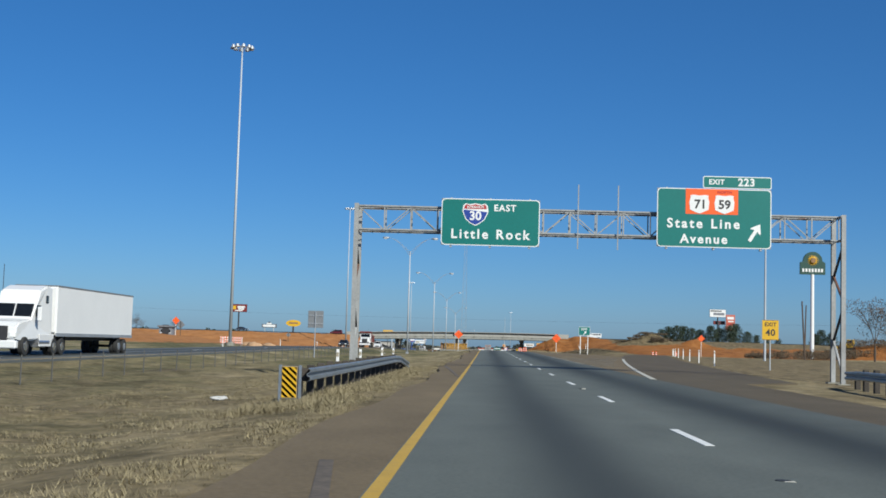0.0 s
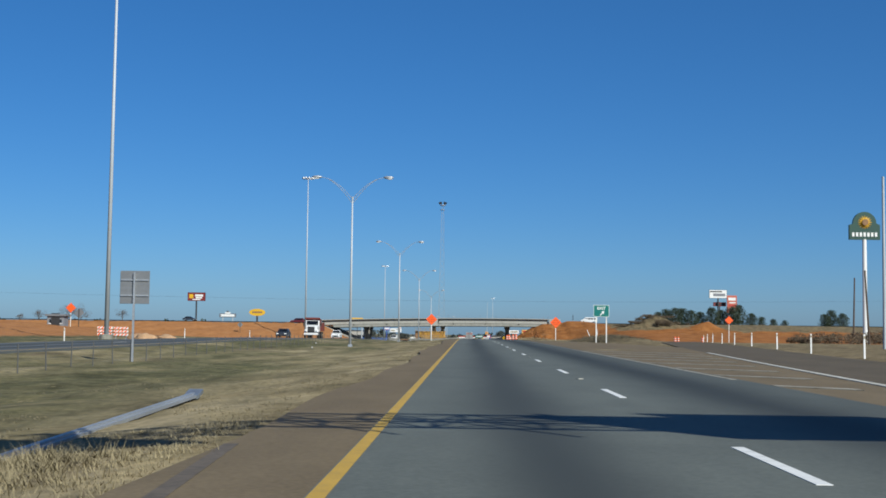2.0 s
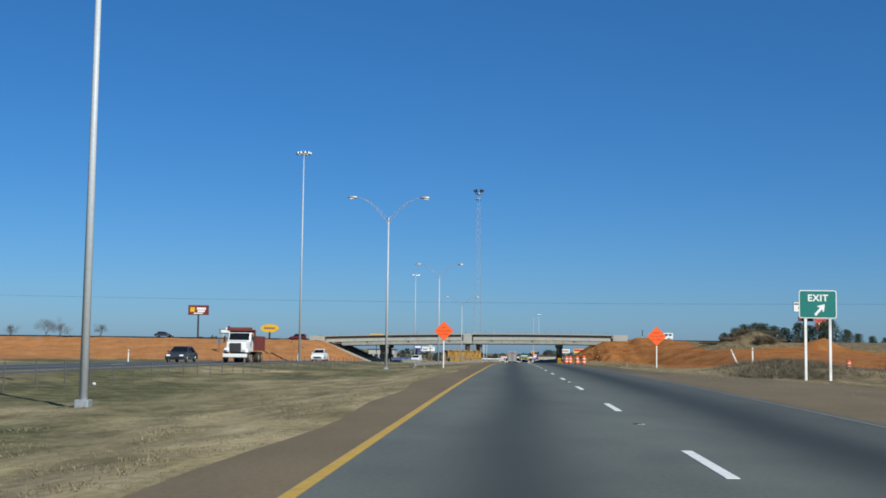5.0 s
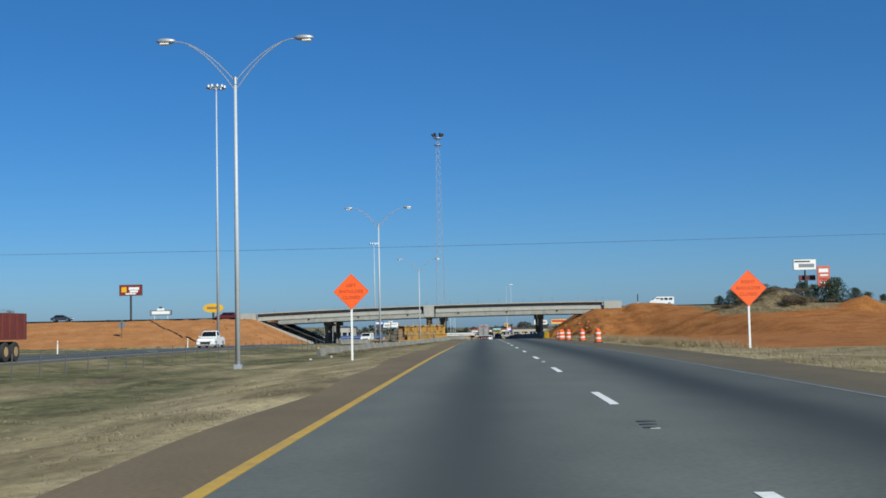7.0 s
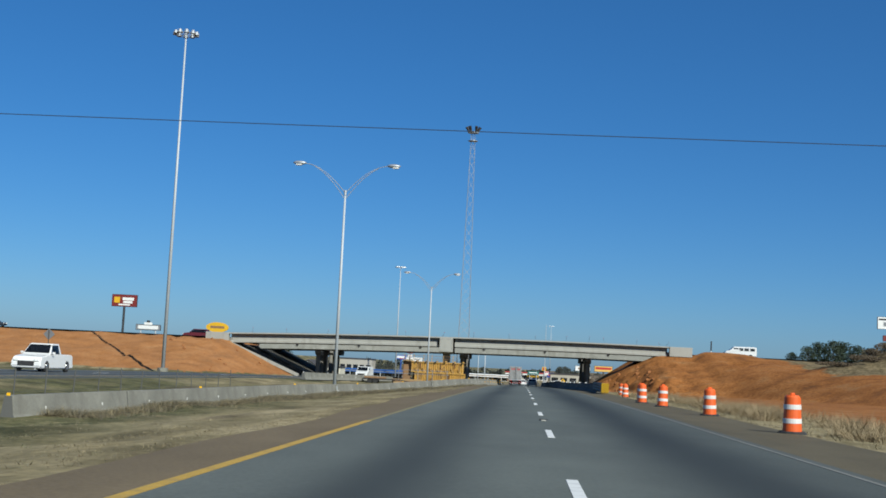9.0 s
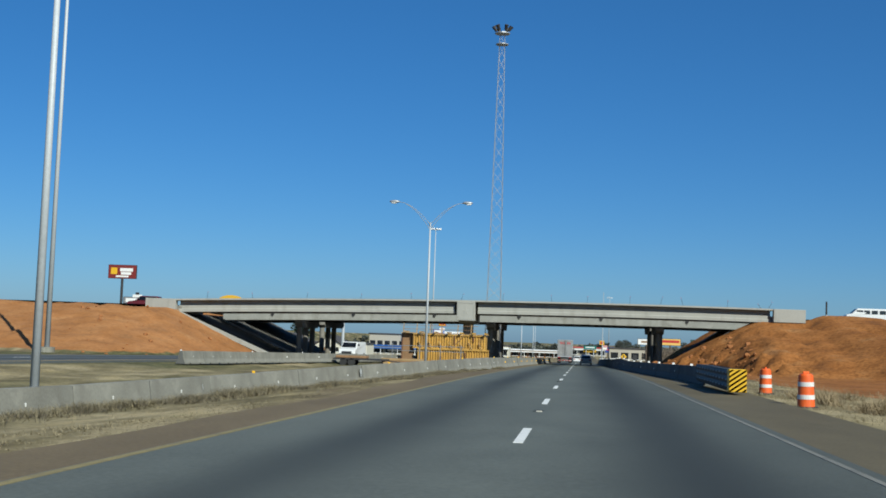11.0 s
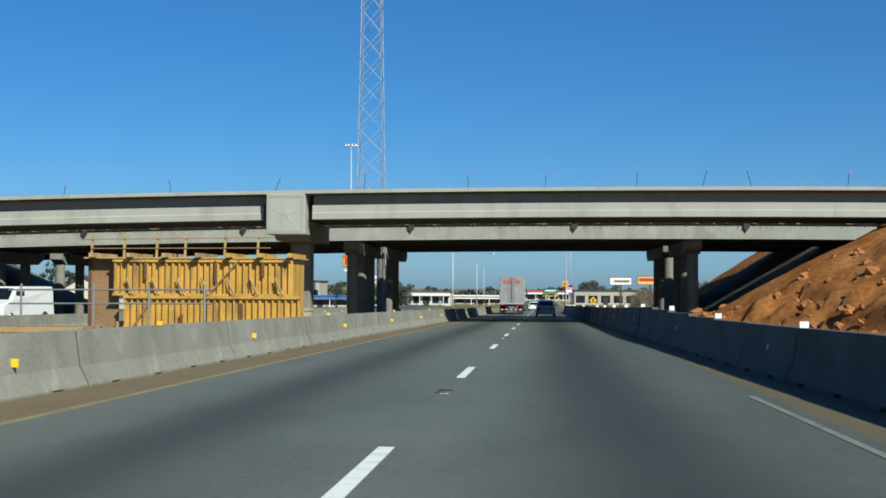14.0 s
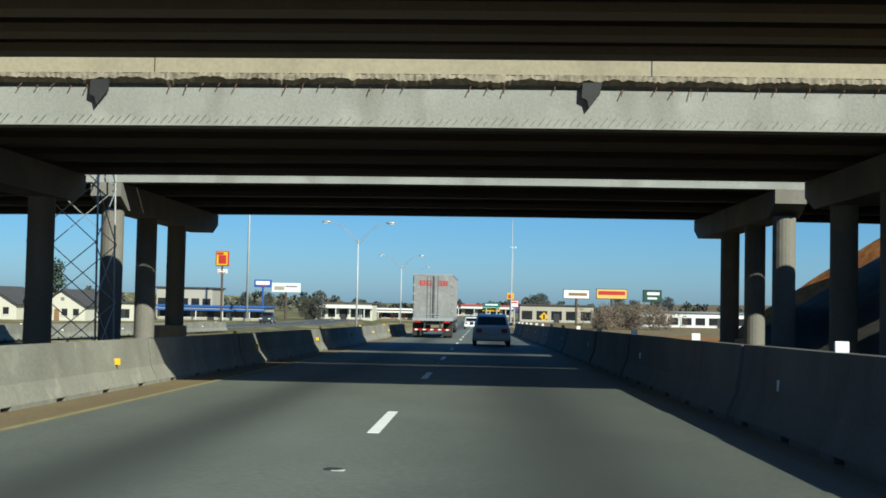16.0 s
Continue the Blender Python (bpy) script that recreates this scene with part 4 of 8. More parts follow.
def old_bridge(y0, y1, drop, depth, columns, ragged, label, fall=0.0):
    """An older bridge of girders on round columns; drop is how far its deck lies under the new parapet's top, fall its crossfall."""
    ob = thing("bridge", label, "bridge", kind="structure")
    k = 4
    for i in range(k):
        gy = y0 + 0.45 + (y1 - y0 - 0.9) * i / (k - 1)
        sect = girder(gy, -drop - 0.02 - fall * i / (k - 1), depth)
        if i == 0:
            sect = [(y0, -drop - depth - 0.02), (y0 + 0.5, -drop - depth - 0.02), (y0 + 0.5, -drop - 0.02), (y0 + 0.06, -drop - 0.02), (y0 + 0.02, -drop - depth + 0.15)]
        # sunlit front girder pale, the inner ones a darker copy with shade painted in
        part("girder", along(sect, XL + 3, XR - 1.0, step=6), "concrete_pale" if i == 0 else "soffit_shaded", ob, "weathered grey concrete girder")
    part("slab", along([(y0 + 0.5, -drop), (y1 - 0.1, -drop - fall), (y1 - 0.1, -drop - fall + 0.36), (y0 + 0.5, -drop + 0.36)], XL + 1, XR + 1), "slab_edge", ob)
    if ragged:
        for i in range(7):
            xa = XL + 1.0 + i * 10.96
            part("deck_edge", along([(y0 - 0.02, -drop + 0.30), (y0 + 0.15, -drop + 0.30), (y0 + 0.15, -drop + 0.76), (y0 - 0.02, -drop + 0.76)], xa, min(xa + 10.93, XR + 1)), "slab_edge", ob, "beige cast slab edge")
    if ragged:
        # the hacked-off deck edge, ragged along its length
        bm = bmesh.new()
        x, prev = XL + 3, None
        while x < XR:
            z = deck_top(x) - drop
            big = noise.noise((x * 1.1, 0, 9)) + 0.6 * noise.noise((x * 3.7, 0, 15))
            lip = max(0.0, 0.07 + 0.10 * big + random.uniform(-0.03, 0.03))
            out = max(0.02, 0.07 + 0.06 * noise.noise((x * 2.3, 4, 9)) + random.uniform(-0.02, 0.02))
            ring = [bm.verts.new(p) for p in ((x, y0 + 0.08, z + 0.16 - lip), (x, y0 - out, z + 0.22 - 0.7 * lip), (x, y0 - out * 0.8, z + 0.31 - random.uniform(0, 0.05)), (x, y0 + 0.14, z + 0.33), (x, y0 + 0.14, z + 0.1))]
            if prev:
                for i in range(5):
                    bm.faces.new((prev[i], ring[i], ring[(i + 1) % 5], prev[(i + 1) % 5]))
            prev = ring
            x += 0.06
        bmesh.ops.recalc_face_normals(bm, faces=bm.faces)
        part("broken_edge", bm, "broken_concrete", ob, "ragged hacked-off deck edge")
        # black wedges that paint the shaded holes at the old joints, and cut bar ends
        for x in (-41.1, -29.9, -18.85, -7.45, 3.4, 14.6):
            z = deck_top(x) - drop
            outline = [(x - 0.12, z + 0.12), (x + 0.3, z + 0.14), (x + 0.26, z - 0.12), (x + 0.02, z - 0.44), (x - 0.02, z - 0.26), (x - 0.14, z - 0.2)]
            part("torn_bracket", prism(outline, "y", y0 - 0.1, y0 - 0.01), "tar_and_hole", ob, "dark wedge painted in for a shaded hole at the old joint")
        bm = bmesh.new()
        for x in np.arange(XL + 3, XR - 1, 0.37):
            z = deck_top(x) - drop + random.uniform(0.0, 0.08)
            if random.random() < 0.6:
                bar(bm, (x, y0 + 0.02, z), (x - random.uniform(0.0, 0.07), y0 - 0.06, z - random.uniform(0.06, 0.18)), 0.016)
        tagged(part("bar_ends", bm, "rust", ob), kind="stuff")
        bm = bmesh.new()
        for x in np.arange(XL + 3, XR - 1, 0.17):
            z = deck_top(x) - drop - depth
            if random.random() < 0.9:
                k = random.uniform(0.10, 0.24)
                bar(bm, (x, y0 - 0.002, z + 0.02), (x + k * 0.75, y0 + 0.001, z + k), 0.011)
        tagged(part("drip_streaks", bm, "streak", ob), kind="stuff")
    for bx in (-37, -11.15, 11.05):
        zc = deck_top(bx) - drop - depth - 0.04 - fall
        c0 = columns[0] - 0.85
        outline = [(c0, zc), (y1 - 0.2, zc), (y1 - 0.2, zc - 0.45), (y1 - 1.2, zc - 0.85), (c0 + 0.9, zc - 0.85), (c0, zc - 0.45)]
        part("bent_cap", prism(outline, "x", bx - 0.5, bx + 0.5), "concrete_old", ob)
        for cy in columns:
            bm = R((bx, cy, gz(cy) - 0.5), (bx, cy, zc - 0.8), 0.37, n=20)
            part("column", bm, "concrete_old", ob, smooth=False)
    return ob


old_bridge(467.4, 476.8, 1.62, 0.85, (466.4, 470.2, 474.4), True, "old concrete girder bridge with its deck edge hacked off", 0.15)
old_bridge(480.3, 495.2, 1.50, 0.98, (481.0, 485.2, 489.6), False, "old grey concrete girder bridge on round columns")

# paved slopes under the bridge ends
for x0, x1, s in ((-50.4, -39.0, 1), (22.8, 12.9, -1)):
    bm = bmesh.new()
    ya, yb = (456.4, 499) if s > 0 else (461.5, 499)
    a, b = (x0, deck_top(x0) - 1.8), (x1, gz(470) - 0.25)
    vs = [bm.verts.new(p) for p in ((a[0], ya, a[1]), (b[0], ya, b[1]), (b[0], yb, b[1]), (a[0], yb, a[1]))]
    f = bm.faces.new(vs)
    bmesh.ops.solidify(bm, geom=[f], thickness=0.25)
    bmesh.ops.recalc_face_normals(bm, faces=bm.faces)
    tagged(part("slope_paving", bm, "concrete_old"), "sloping concrete paving under the bridge end", "paving", kind="structure")
bm = BAR((-50.8, 456.6, deck_top(-50) - 1.75), (-38.6, 456.6, gz(457) - 0.05), 0.8, 0.5)
tagged(part("slope_kerb", bm, "concrete_new"), "pale concrete kerb down the embankment slope", "kerb", kind="structure")
bm = BAR((-48.6, 466.6, deck_top(-48.6) - 2.1), (-37.2, 466.6, gz(467) - 0.05), 0.3, 0.25)
tagged(part("slope_kerb", bm, "concrete_old"), "weathered concrete kerb under the old bridge", "kerb", kind="structure")
# cross street on the embankments
for x0, x1 in ((-400, XL), (XR, 400)):
    bm = bmesh.new()
    xs = np.linspace(x0, x1, 14)
    top = [[bm.verts.new((x, y, min(deck_top(max(XL, min(XR, x))) - 0.78, 4.96))) for y in (458, 497)] for x in xs]
    for r0, r1 in zip(top, top[1:]):
        bm.faces.new((r0[0], r1[0], r1[1], r0[1]))
    bmesh.ops.solidify(bm, geom=bm.faces[:], thickness=0.3)
    bmesh.ops.recalc_face_normals(bm, faces=bm.faces)
    tagged(part("cross_street", bm, "paving_far"), "grey cross street on top of the embankment", "road", kind="structure")

# ---- sign gantry over the carriageway ----
GY0 = 62.0
gantry = thing("sign_gantry", "weathered grey steel truss gantry spanning the carriageway", "sign gantry", pose(0, GY0, 0))
GL, GR, ZT, ZB, GD = -9.62, 14.75, 8.15, 6.95, 0.95     # left and right posts, chord heights, depth of the truss
for gx in (GL, GR):
    for dy in (-0.8, GD):
        z0 = land(gx, GY0 + dy)[0] - 0.2
        h_iron = [(-0.11, -0.1), (0.11, -0.1), (0.11, -0.075), (0.012, -0.075), (0.012, 0.075), (0.11, 0.075), (0.11, 0.1), (-0.11, 0.1), (-0.11, 0.075), (-0.012, 0.075), (-0.012, -0.075), (-0.11, -0.075)]
        part("post", prism([(gx + u, dy + v) for u, v in h_iron], "z", z0, ZT + 0.05), "truss_paint", gantry)
        part("base_plate", B(gx - 0.3, gx + 0.3, dy - 0.25, dy + 0.25, z0 + 0.1, z0 + 0.26), "concrete", gantry)
    part("post_head", B(gx - 0.07, gx + 0.07, -0.7, 0.0, ZT - 0.06, ZT + 0.04), "truss_paint", gantry)
    part("post_head", B(gx - 0.07, gx + 0.07, -0.7, 0.0, ZB - 0.05, ZB + 0.05), "truss_paint", gantry)
    # zigzag of angle irons between the two posts
    zigzag = (-0.7, 0.35, GD - 0.1, 1.95, "truss_paint"), (GD - 0.1, 1.95, -0.7, 3.45, "chassis"), (-0.7, 4.0, GD - 0.1, 5.2, "rust"), (GD - 0.1, 5.2, -0.7, 6.6, "chassis")
    for a, za, b, zb, skin in zigzag:
        part("post_brace", BAR((gx, a, za), (gx, b, zb), 0.10), skin, gantry)
for zc in (ZT, ZB):
    for dy in (0.0, GD):
        bm = bmesh.new()
        box(bm, GL, GR, dy - 0.06, dy + 0.06, zc - 0.01, zc + 0.01)
        box(bm, GL, GR, dy - 0.01, dy + 0.01, zc - 0.07, zc + 0.07)
        part("chord", bm, "truss_paint", gantry)
PANEL = (GR - GL) / 18
for i in range(19):
    x = GL + PANEL * i
    for dy in (0.0, GD):
        part("vertical", BAR((x, dy, ZB), (x, dy, ZT), 0.06), "truss_paint", gantry)
        if i < 18:
            a, b = (ZT, ZB) if i % 2 == 0 else (ZB, ZT)
            part("diagonal", BAR((x, dy, a), (x + PANEL, dy, b), 0.05), "truss_paint", gantry)
    for zc in (ZT, ZB):
        part("cross_tie", BAR((x, 0, zc), (x, GD, zc), 0.045), "truss_paint", gantry)
        if i < 18:
            part("lacing", BAR((x, 0, zc), (x + PANEL, GD, zc), 0.035), "rust" if i % 4 == 0 else "truss_paint", gantry)
for x in (1.6, 3.62):
    part("sign_bracket", BAR((x, -0.16, 6.2), (x, -0.16, 9.5), 0.055), "truss_paint", gantry, "empty upright sign bracket")


def plate(parent, name, x0, x1, z0, z1, y, material, r=0.0, thick=0.02, label=""):
    """A thin upright plate facing -y, its corners rounded by r."""
    pts = []
    if r:
        for cx, cz, a0 in ((x1 - r, z1 - r, 0), (x0 + r, z1 - r, 90), (x0 + r, z0 + r, 180), (x1 - r, z0 + r, 270)):
            pts += [(cx + r * math.cos(radians(a0 + a)), cz + r * math.sin(radians(a0 + a))) for a in (0, 30, 60, 90)]
    else:
        pts = [(x0, z0), (x1, z0), (x1, z1), (x0, z1)]
    return part(name, prism(pts, "y", y, y + thick), material, parent, label)


def guide_sign(label, x0, x1, z0, z1, y, r=0.2):
    """A white-edged green guide sign with its back ribs."""
    ob = thing("guide_sign", label, "road sign", pose(0, y, 0))
    plate(ob, "panel_back", x0, x1, z0, z1, 0.03, "sign_back", 0)
    plate(ob, "border", x0, x1, z0, z1, 0.0, "sign_white", r)
    plate(ob, "panel", x0 + 0.045, x1 - 0.045, z0 + 0.045, z1 - 0.045, -0.006, "sign_green", r - 0.03)
    for x in np.linspace(x0 + 0.5, x1 - 0.5, 3):
        part("back_rib", B(x - 0.05, x + 0.05, 0.05, 0.3, z0 - 0.1, z1 + 0.05), "galvanised", ob)
    return ob


def words(ob, text, x, z, size, material="sign_white", y=-0.012, spacing=1.08):
    return lettering(text, size, Matrix.Translation((x, y, z)) @ FACE, material, ob, spacing)


sg = guide_sign("green overhead guide sign for the eastbound motorway", -5.34, -0.35, 6.24, 8.62, GY0 - 0.35)
words(sg, "EAST", -2.12, 8.16, 0.46, spacing=1.15)
words(sg, "Little Rock", -2.83, 6.80, 0.66, spacing=1.32)
shield = [(-0.62, 0.42), (-0.5, 0.52), (-0.3, 0.47), (0, 0.53), (0.3, 0.47), (0.5, 0.52), (0.62, 0.42), (0.66, 0.1), (0.5, -0.28), (0.25, -0.5), (0, -0.62), (-0.25, -0.5), (-0.5, -0.28), (-0.66, 0.1)]
sx, sz = -3.62, 7.86
part("shield_border", prism([(sx + u * 1.0, sz + v) for u, v in shield], "y", -0.016, -0.006), "sign_white", sg)
part("shield_field", prism([(sx + u * 0.92, sz + v * 0.92) for u, v in shield if v < 0.3] + [(sx - 0.6, sz + 0.2)], "y", -0.022, -0.012), "shield_blue", sg)
part("shield_top", prism([(sx - 0.57, sz + 0.24), (sx + 0.57, sz + 0.24), (sx + 0.55, sz + 0.4), (sx + 0.46, sz + 0.47), (sx + 0.28, sz + 0.42), (sx, sz + 0.48), (sx - 0.28, sz + 0.42), (sx - 0.46, sz + 0.47), (sx - 0.55, sz + 0.4)], "y", -0.024, -0.012), "shield_red", sg)
words(sg, "INTERSTATE", sx, sz + 0.33, 0.155, y=-0.028, spacing=1.0)
words(sg, "30", sx, sz - 0.13, 0.62, y=-0.026, spacing=1.0)

sg = guide_sign("green overhead exit sign with orange route panel and white arrow", 5.55, 11.27, 6.43, 9.42, GY0 - 0.42)
words(sg, "State Line", 7.87, 7.62, 0.66, spacing=1.34)
words(sg, "Avenue", 7.9, 6.84, 0.63, spacing=1.27)
plate(sg, "route_panel", 6.98, 9.60, 8.12, 9.40, -0.012, "sign_orange")
words(sg, "NORTH", 8.92, 9.24, 0.2, "letter_red", y=-0.02)
for rx, num in ((7.66, "71"), (8.92, "59")):
    us = [(-0.5, 0.1), (-0.44, 0.36), (-0.46, 0.46), (-0.3, 0.5), (0, 0.46), (0.3, 0.5), (0.46, 0.46), (0.44, 0.36), (0.5, 0.1), (0.46, -0.3), (0.2, -0.42), (0, -0.5), (-0.2, -0.42), (-0.46, -0.3)]
    part("route_shield", prism([(rx + u, 8.62 + v * 0.95) for u, v in us], "y", -0.026, -0.014), "sign_white", sg)
    words(sg, num, rx, 8.6, 0.62, "sign_black", y=-0.03, spacing=1.0)
arrow = [(-0.09, -0.55), (0.09, -0.55), (0.09, 0.1), (0.3, 0.02), (0.3, 0.1), (0, 0.52), (-0.3, 0.1), (-0.3, 0.02), (-0.09, 0.1)]
ca, sa = math.cos(radians(-32)), math.sin(radians(-32))
part("arrow", prism([(10.45 + u * 0.95 * ca - v * 0.95 * sa, 7.25 + u * 0.95 * sa + v * 0.95 * ca) for u, v in arrow], "y", -0.02, -0.008), "sign_white", sg)
plate(sg, "exit_border", 7.84, 11.27, 9.45, 10.06, 0.0, "sign_white", 0.08)
plate(sg, "exit_panel", 7.88, 11.23, 9.49, 10.02, -0.006, "sign_green", 0.06)
words(sg, "EXIT", 8.52, 9.755, 0.36)
words(sg, "223", 10.0, 9.755, 0.54)


# ---- guardrails ----
def guardrail(points, label, lift=0.0, step=1.9):
    """A corrugated steel beam on timber posts along a plan line, given as x, y, height of the beam's middle over the ground."""
    ob = thing("guardrail", label, "guardrail")
    sect = [(0.0, -0.155), (0.05, -0.13), (0.05, -0.06), (-0.03, -0.02), (-0.03, 0.02), (0.05, 0.06), (0.05, 0.13), (0.0, 0.155), (-0.012, 0.155), (0.038, 0.125), (0.038, 0.065), (-0.042, 0.025), (-0.042, -0.025), (0.038, -0.065), (0.038, -0.125), (-0.012, -0.155)]
    facing = 1 if points[0][0] < 0 else -1
    part("rail", loft(sect, range(len(points)), lambda s, u, v: (points[s][0] + facing * u, points[s][1], gz(points[s][1]) + points[s][2] + v)), "rail_steel", ob, "dull galvanised corrugated beam")
    ln = [0.0]
    for p, q in zip(points, points[1:]):
        ln.append(ln[-1] + math.hypot(q[0] - p[0], q[1] - p[1]))
    s = 0.4
    while s < ln[-1] - 0.6:
        x, y, h = (float(np.interp(s, ln, [p[i] for p in points])) for i in range(3))
        g = land(x, y)[0]
        part("post", B(x - facing * 0.29 - 0.09, x - facing * 0.29 + 0.09, y - 0.1, y + 0.1, g - 0.3, gz(y) + h + 0.17 + random.uniform(0, 0.07), 0.012), "timber_post", ob, "weathered timber post")
        part("block", B(x - facing * 0.12 - 0.08, x - facing * 0.12 + 0.08, y - 0.09, y + 0.09, gz(y) + h - 0.17, gz(y) + h + 0.15), "timber_post", ob)
        s += step
    return ob


guardrail([(-7.2, 29.6, 0.37), (-7.15, 40, 0.39), (-7.1, 50, 0.42), (-7.05, 56, 0.44), (-7.0, 58.8, 0.40), (-6.95, 61.0, 0.24), (-6.9, 63.6, 0.03)], "galvanised steel guardrail on timber posts, its end turned down")
guardrail([(7.9, 12, 0.5), (9.0, 30, 0.5), (10.4, 44, 0.5), (10.9, 47.5, 0.44)], "dark galvanised guardrail beside the exit lane")

def striped(parent, pts, lo, hi, y):
    """A black slanting stripe, cut off level at lo and hi."""
    for edge, keep in ((lo, 1), (hi, -1)):
        out = []
        for (u0, v0), (u1, v1) in zip(pts, pts[1:] + pts[:1]):
            a, b = (v0 - edge) * keep, (v1 - edge) * keep
            if a >= 0:
                out.append((u0, v0))
            if a * b < 0:
                f = a / (a - b)
                out.append((u0 + (u1 - u0) * f, edge))
        pts = out
        if len(pts) < 3:
            return
    bm = bmesh.new()
    f = bm.faces.new([bm.verts.new((u, y, v)) for u, v in pts])
    bmesh.ops.solidify(bm, geom=[f], thickness=0.003)
    part("stripe", bm, "sign_black", parent)


mk = thing("object_marker", "yellow and black striped hazard board at the guardrail end", "road sign", pose(-7.63, 29.4, 0))
g = land(-7.63, 29.4)[0] + 0.06
part("backing", B(-0.19, 0.19, 0, 0.03, g + 0.06, g + 0.84), "sign_back", mk)
plate(mk, "board", -0.18, 0.18, g + 0.08, g + 0.82, -0.01, "sign_yellow")
for k in range(-2, 7):
    z = g + 0.02 + k * 0.15
    striped(mk, [(-0.175, z + 0.30), (0.175, z - 0.02), (0.175, z + 0.055), (-0.175, z + 0.375)], g + 0.09, g + 0.81, -0.014)
for px in (-0.23, 0.25):
    part("side_post", B(px - 0.035, px + 0.035, 0.0, 0.08, g - 0.36, g + 0.86, 0.008), "rail_steel", mk, "grey steel post")



ob = thing("fallen_rail", "pale steel rail lying loose in the dry grass", "guardrail", pose(0, 0, 0))
za, zb = land(-8.05, 69)[0], land(-8.5, 81)[0]
part("beam", BAR((-8.05, 69, za + 0.0), (-8.5, 81, zb + 0.08), 0.22, 0.06), "galvanised", ob)
part("fold", BAR((-8.05, 69, za + 0.04), (-8.5, 81, zb + 0.12), 0.08, 0.05), "galvanised", ob)
part("end_plate", BAR((-8.48, 80.5, zb + 0.06), (-8.52, 81.2, zb + 0.16), 0.3, 0.08), "rail_steel", ob)
part("stub_post", B(-8.6, -8.42, 80.2, 80.4, zb - 0.2, zb + 0.06), "timber_post", ob)


# ---- lamp posts and masts ----
def street_lamp(x, y, h=14.3):
    z0 = land(x, y)[0]
    ob = thing("street_lamp", "tall grey steel street lamp with two upswept arms", "street lamp", pose(x, y, z0), "lamps along the median")
    part("pole", R((0, 0, -0.3), (0, 0, h), 0.13, 0.07, 14), "pole_steel", ob, smooth=True)
    part("base", B(-0.2, 0.2, -0.2, 0.2, -0.3, 0.22, 0.03), "galvanised", ob)
    part("pole_top", R((0, 0, h - 0.25), (0, 0, h + 0.12), 0.1, n=10), "galvanised", ob)
    for s in (-1, 1):
        bm = bmesh.new()
        for top in (0.0, -0.45):
            prev = None
            for k in range(9):
                t = k / 8
                p = Vector((s * (0.08 + 3.0 * t), 0, h + top + (2.0 - top * 1.0) * (1 - (1 - t) ** 1.8)))
                if top and t > 0.75:
                    break
                if prev is not None:
                    rod(bm, prev, p, 0.026, n=6)
                prev = p
        part("arm", bm, "galvanised", ob)
        hx, hz = s * 3.45, h + 2.02
        head = bmesh.new()
        bmesh.ops.create_uvsphere(head, u_segments=12, v_segments=8, radius=1, matrix=Matrix.Translation((hx, 0, hz)) @ Matrix.Diagonal((0.5, 0.19, 0.15, 1)))
        hd = part("lamp_head", head, "galvanised", ob, "grey cobra-head lantern", True)
        part("lens", B(hx - 0.2 + s * 0.1, hx + 0.25 + s * 0.1, -0.13, 0.13, hz - 0.19, hz - 0.1, 0.03), "lamp_clear", hd)
    return ob


for x, y in ((-13.95, 172), (-13.85, 253.2), (-13.9, 336.1), (-13.5, 417.3)):
    street_lamp(x, y, 13.6 if y > 400 else 14.3)
for x, y, h in ((-12.0, 571, 9.9), (-12.6, 653, 10.6), (-16.0, 760, 12.0)):
    street_lamp(x, y, h)


def high_mast(x, y, top, z0=None, foot=False):
    z0 = land(x, y)[0] if z0 is None else z0
    ob = thing("high_mast_light", "very tall grey steel mast ringed with floodlights", "street lamp", pose(x, y, z0), "high masts")
    h = top - z0
    part("mast", R((0, 0, -0.4), (0, 0, h - 0.4), 0.27, 0.11, 14), "pole_steel", ob, smooth=True)
    part("foot", R((0, 0, -0.5), (0, 0, 0.55), 0.75, 0.75, 16), "concrete", ob)
    bm = bmesh.new()
    for k in range(20):
        a, b = 2 * math.pi * k / 20, 2 * math.pi * (k + 1) / 20
        rod(bm, (1.1 * math.cos(a), 1.1 * math.sin(a), h - 0.5), (1.1 * math.cos(b), 1.1 * math.sin(b), h - 0.5), 0.05, n=5)
    for k in range(4):
        a = math.pi / 4 + math.pi / 2 * k
        rod(bm, (0, 0, h - 0.5), (1.1 * math.cos(a), 1.1 * math.sin(a), h - 0.5), 0.05, n=5)
    part("ring", bm, "galvanised", ob)
    for k in range(10):
        a = 2 * math.pi * k / 10
        m = Matrix.Translation((1.55 * math.cos(a), 1.55 * math.sin(a), h - 0.42)) @ Matrix.Rotation(a, 4, "Z")
        bm = bmesh.new()
        bmesh.ops.create_cone(bm, cap_ends=True, segments=10, radius1=0.42, radius2=0.2, depth=0.5, matrix=m)
        fl = part("floodlight", bm, "galvanised", ob)
        part("lens", rod(bmesh.new(), m @ Vector((0, 0, -0.23)), m @ Vector((0, 0, -0.25)), 0.3, n=10), "lamp_clear", fl)
    return ob


high_mast(-43.2, 191.5, 48.2)
high_mast(-51.0, 418.8, 47.5)
high_mast(-45.4, 684, 35.6)
high_mast(20, 1150, 33.0)
for x, y, h in ((7.8, 700, 22.0),):
    z0 = land(x, y)[0]
    ob = thing("light_pole", "slender grey steel pole beyond the bridges", "pole", pose(x, y, z0))
    part("shaft", R((0, 0, -0.3), (0, 0, h), 0.14, 0.08, 10), "pole_steel", ob)
    part("base", B(-0.2, 0.2, -0.2, 0.2, -0.2, 0.3), "galvanised", ob)

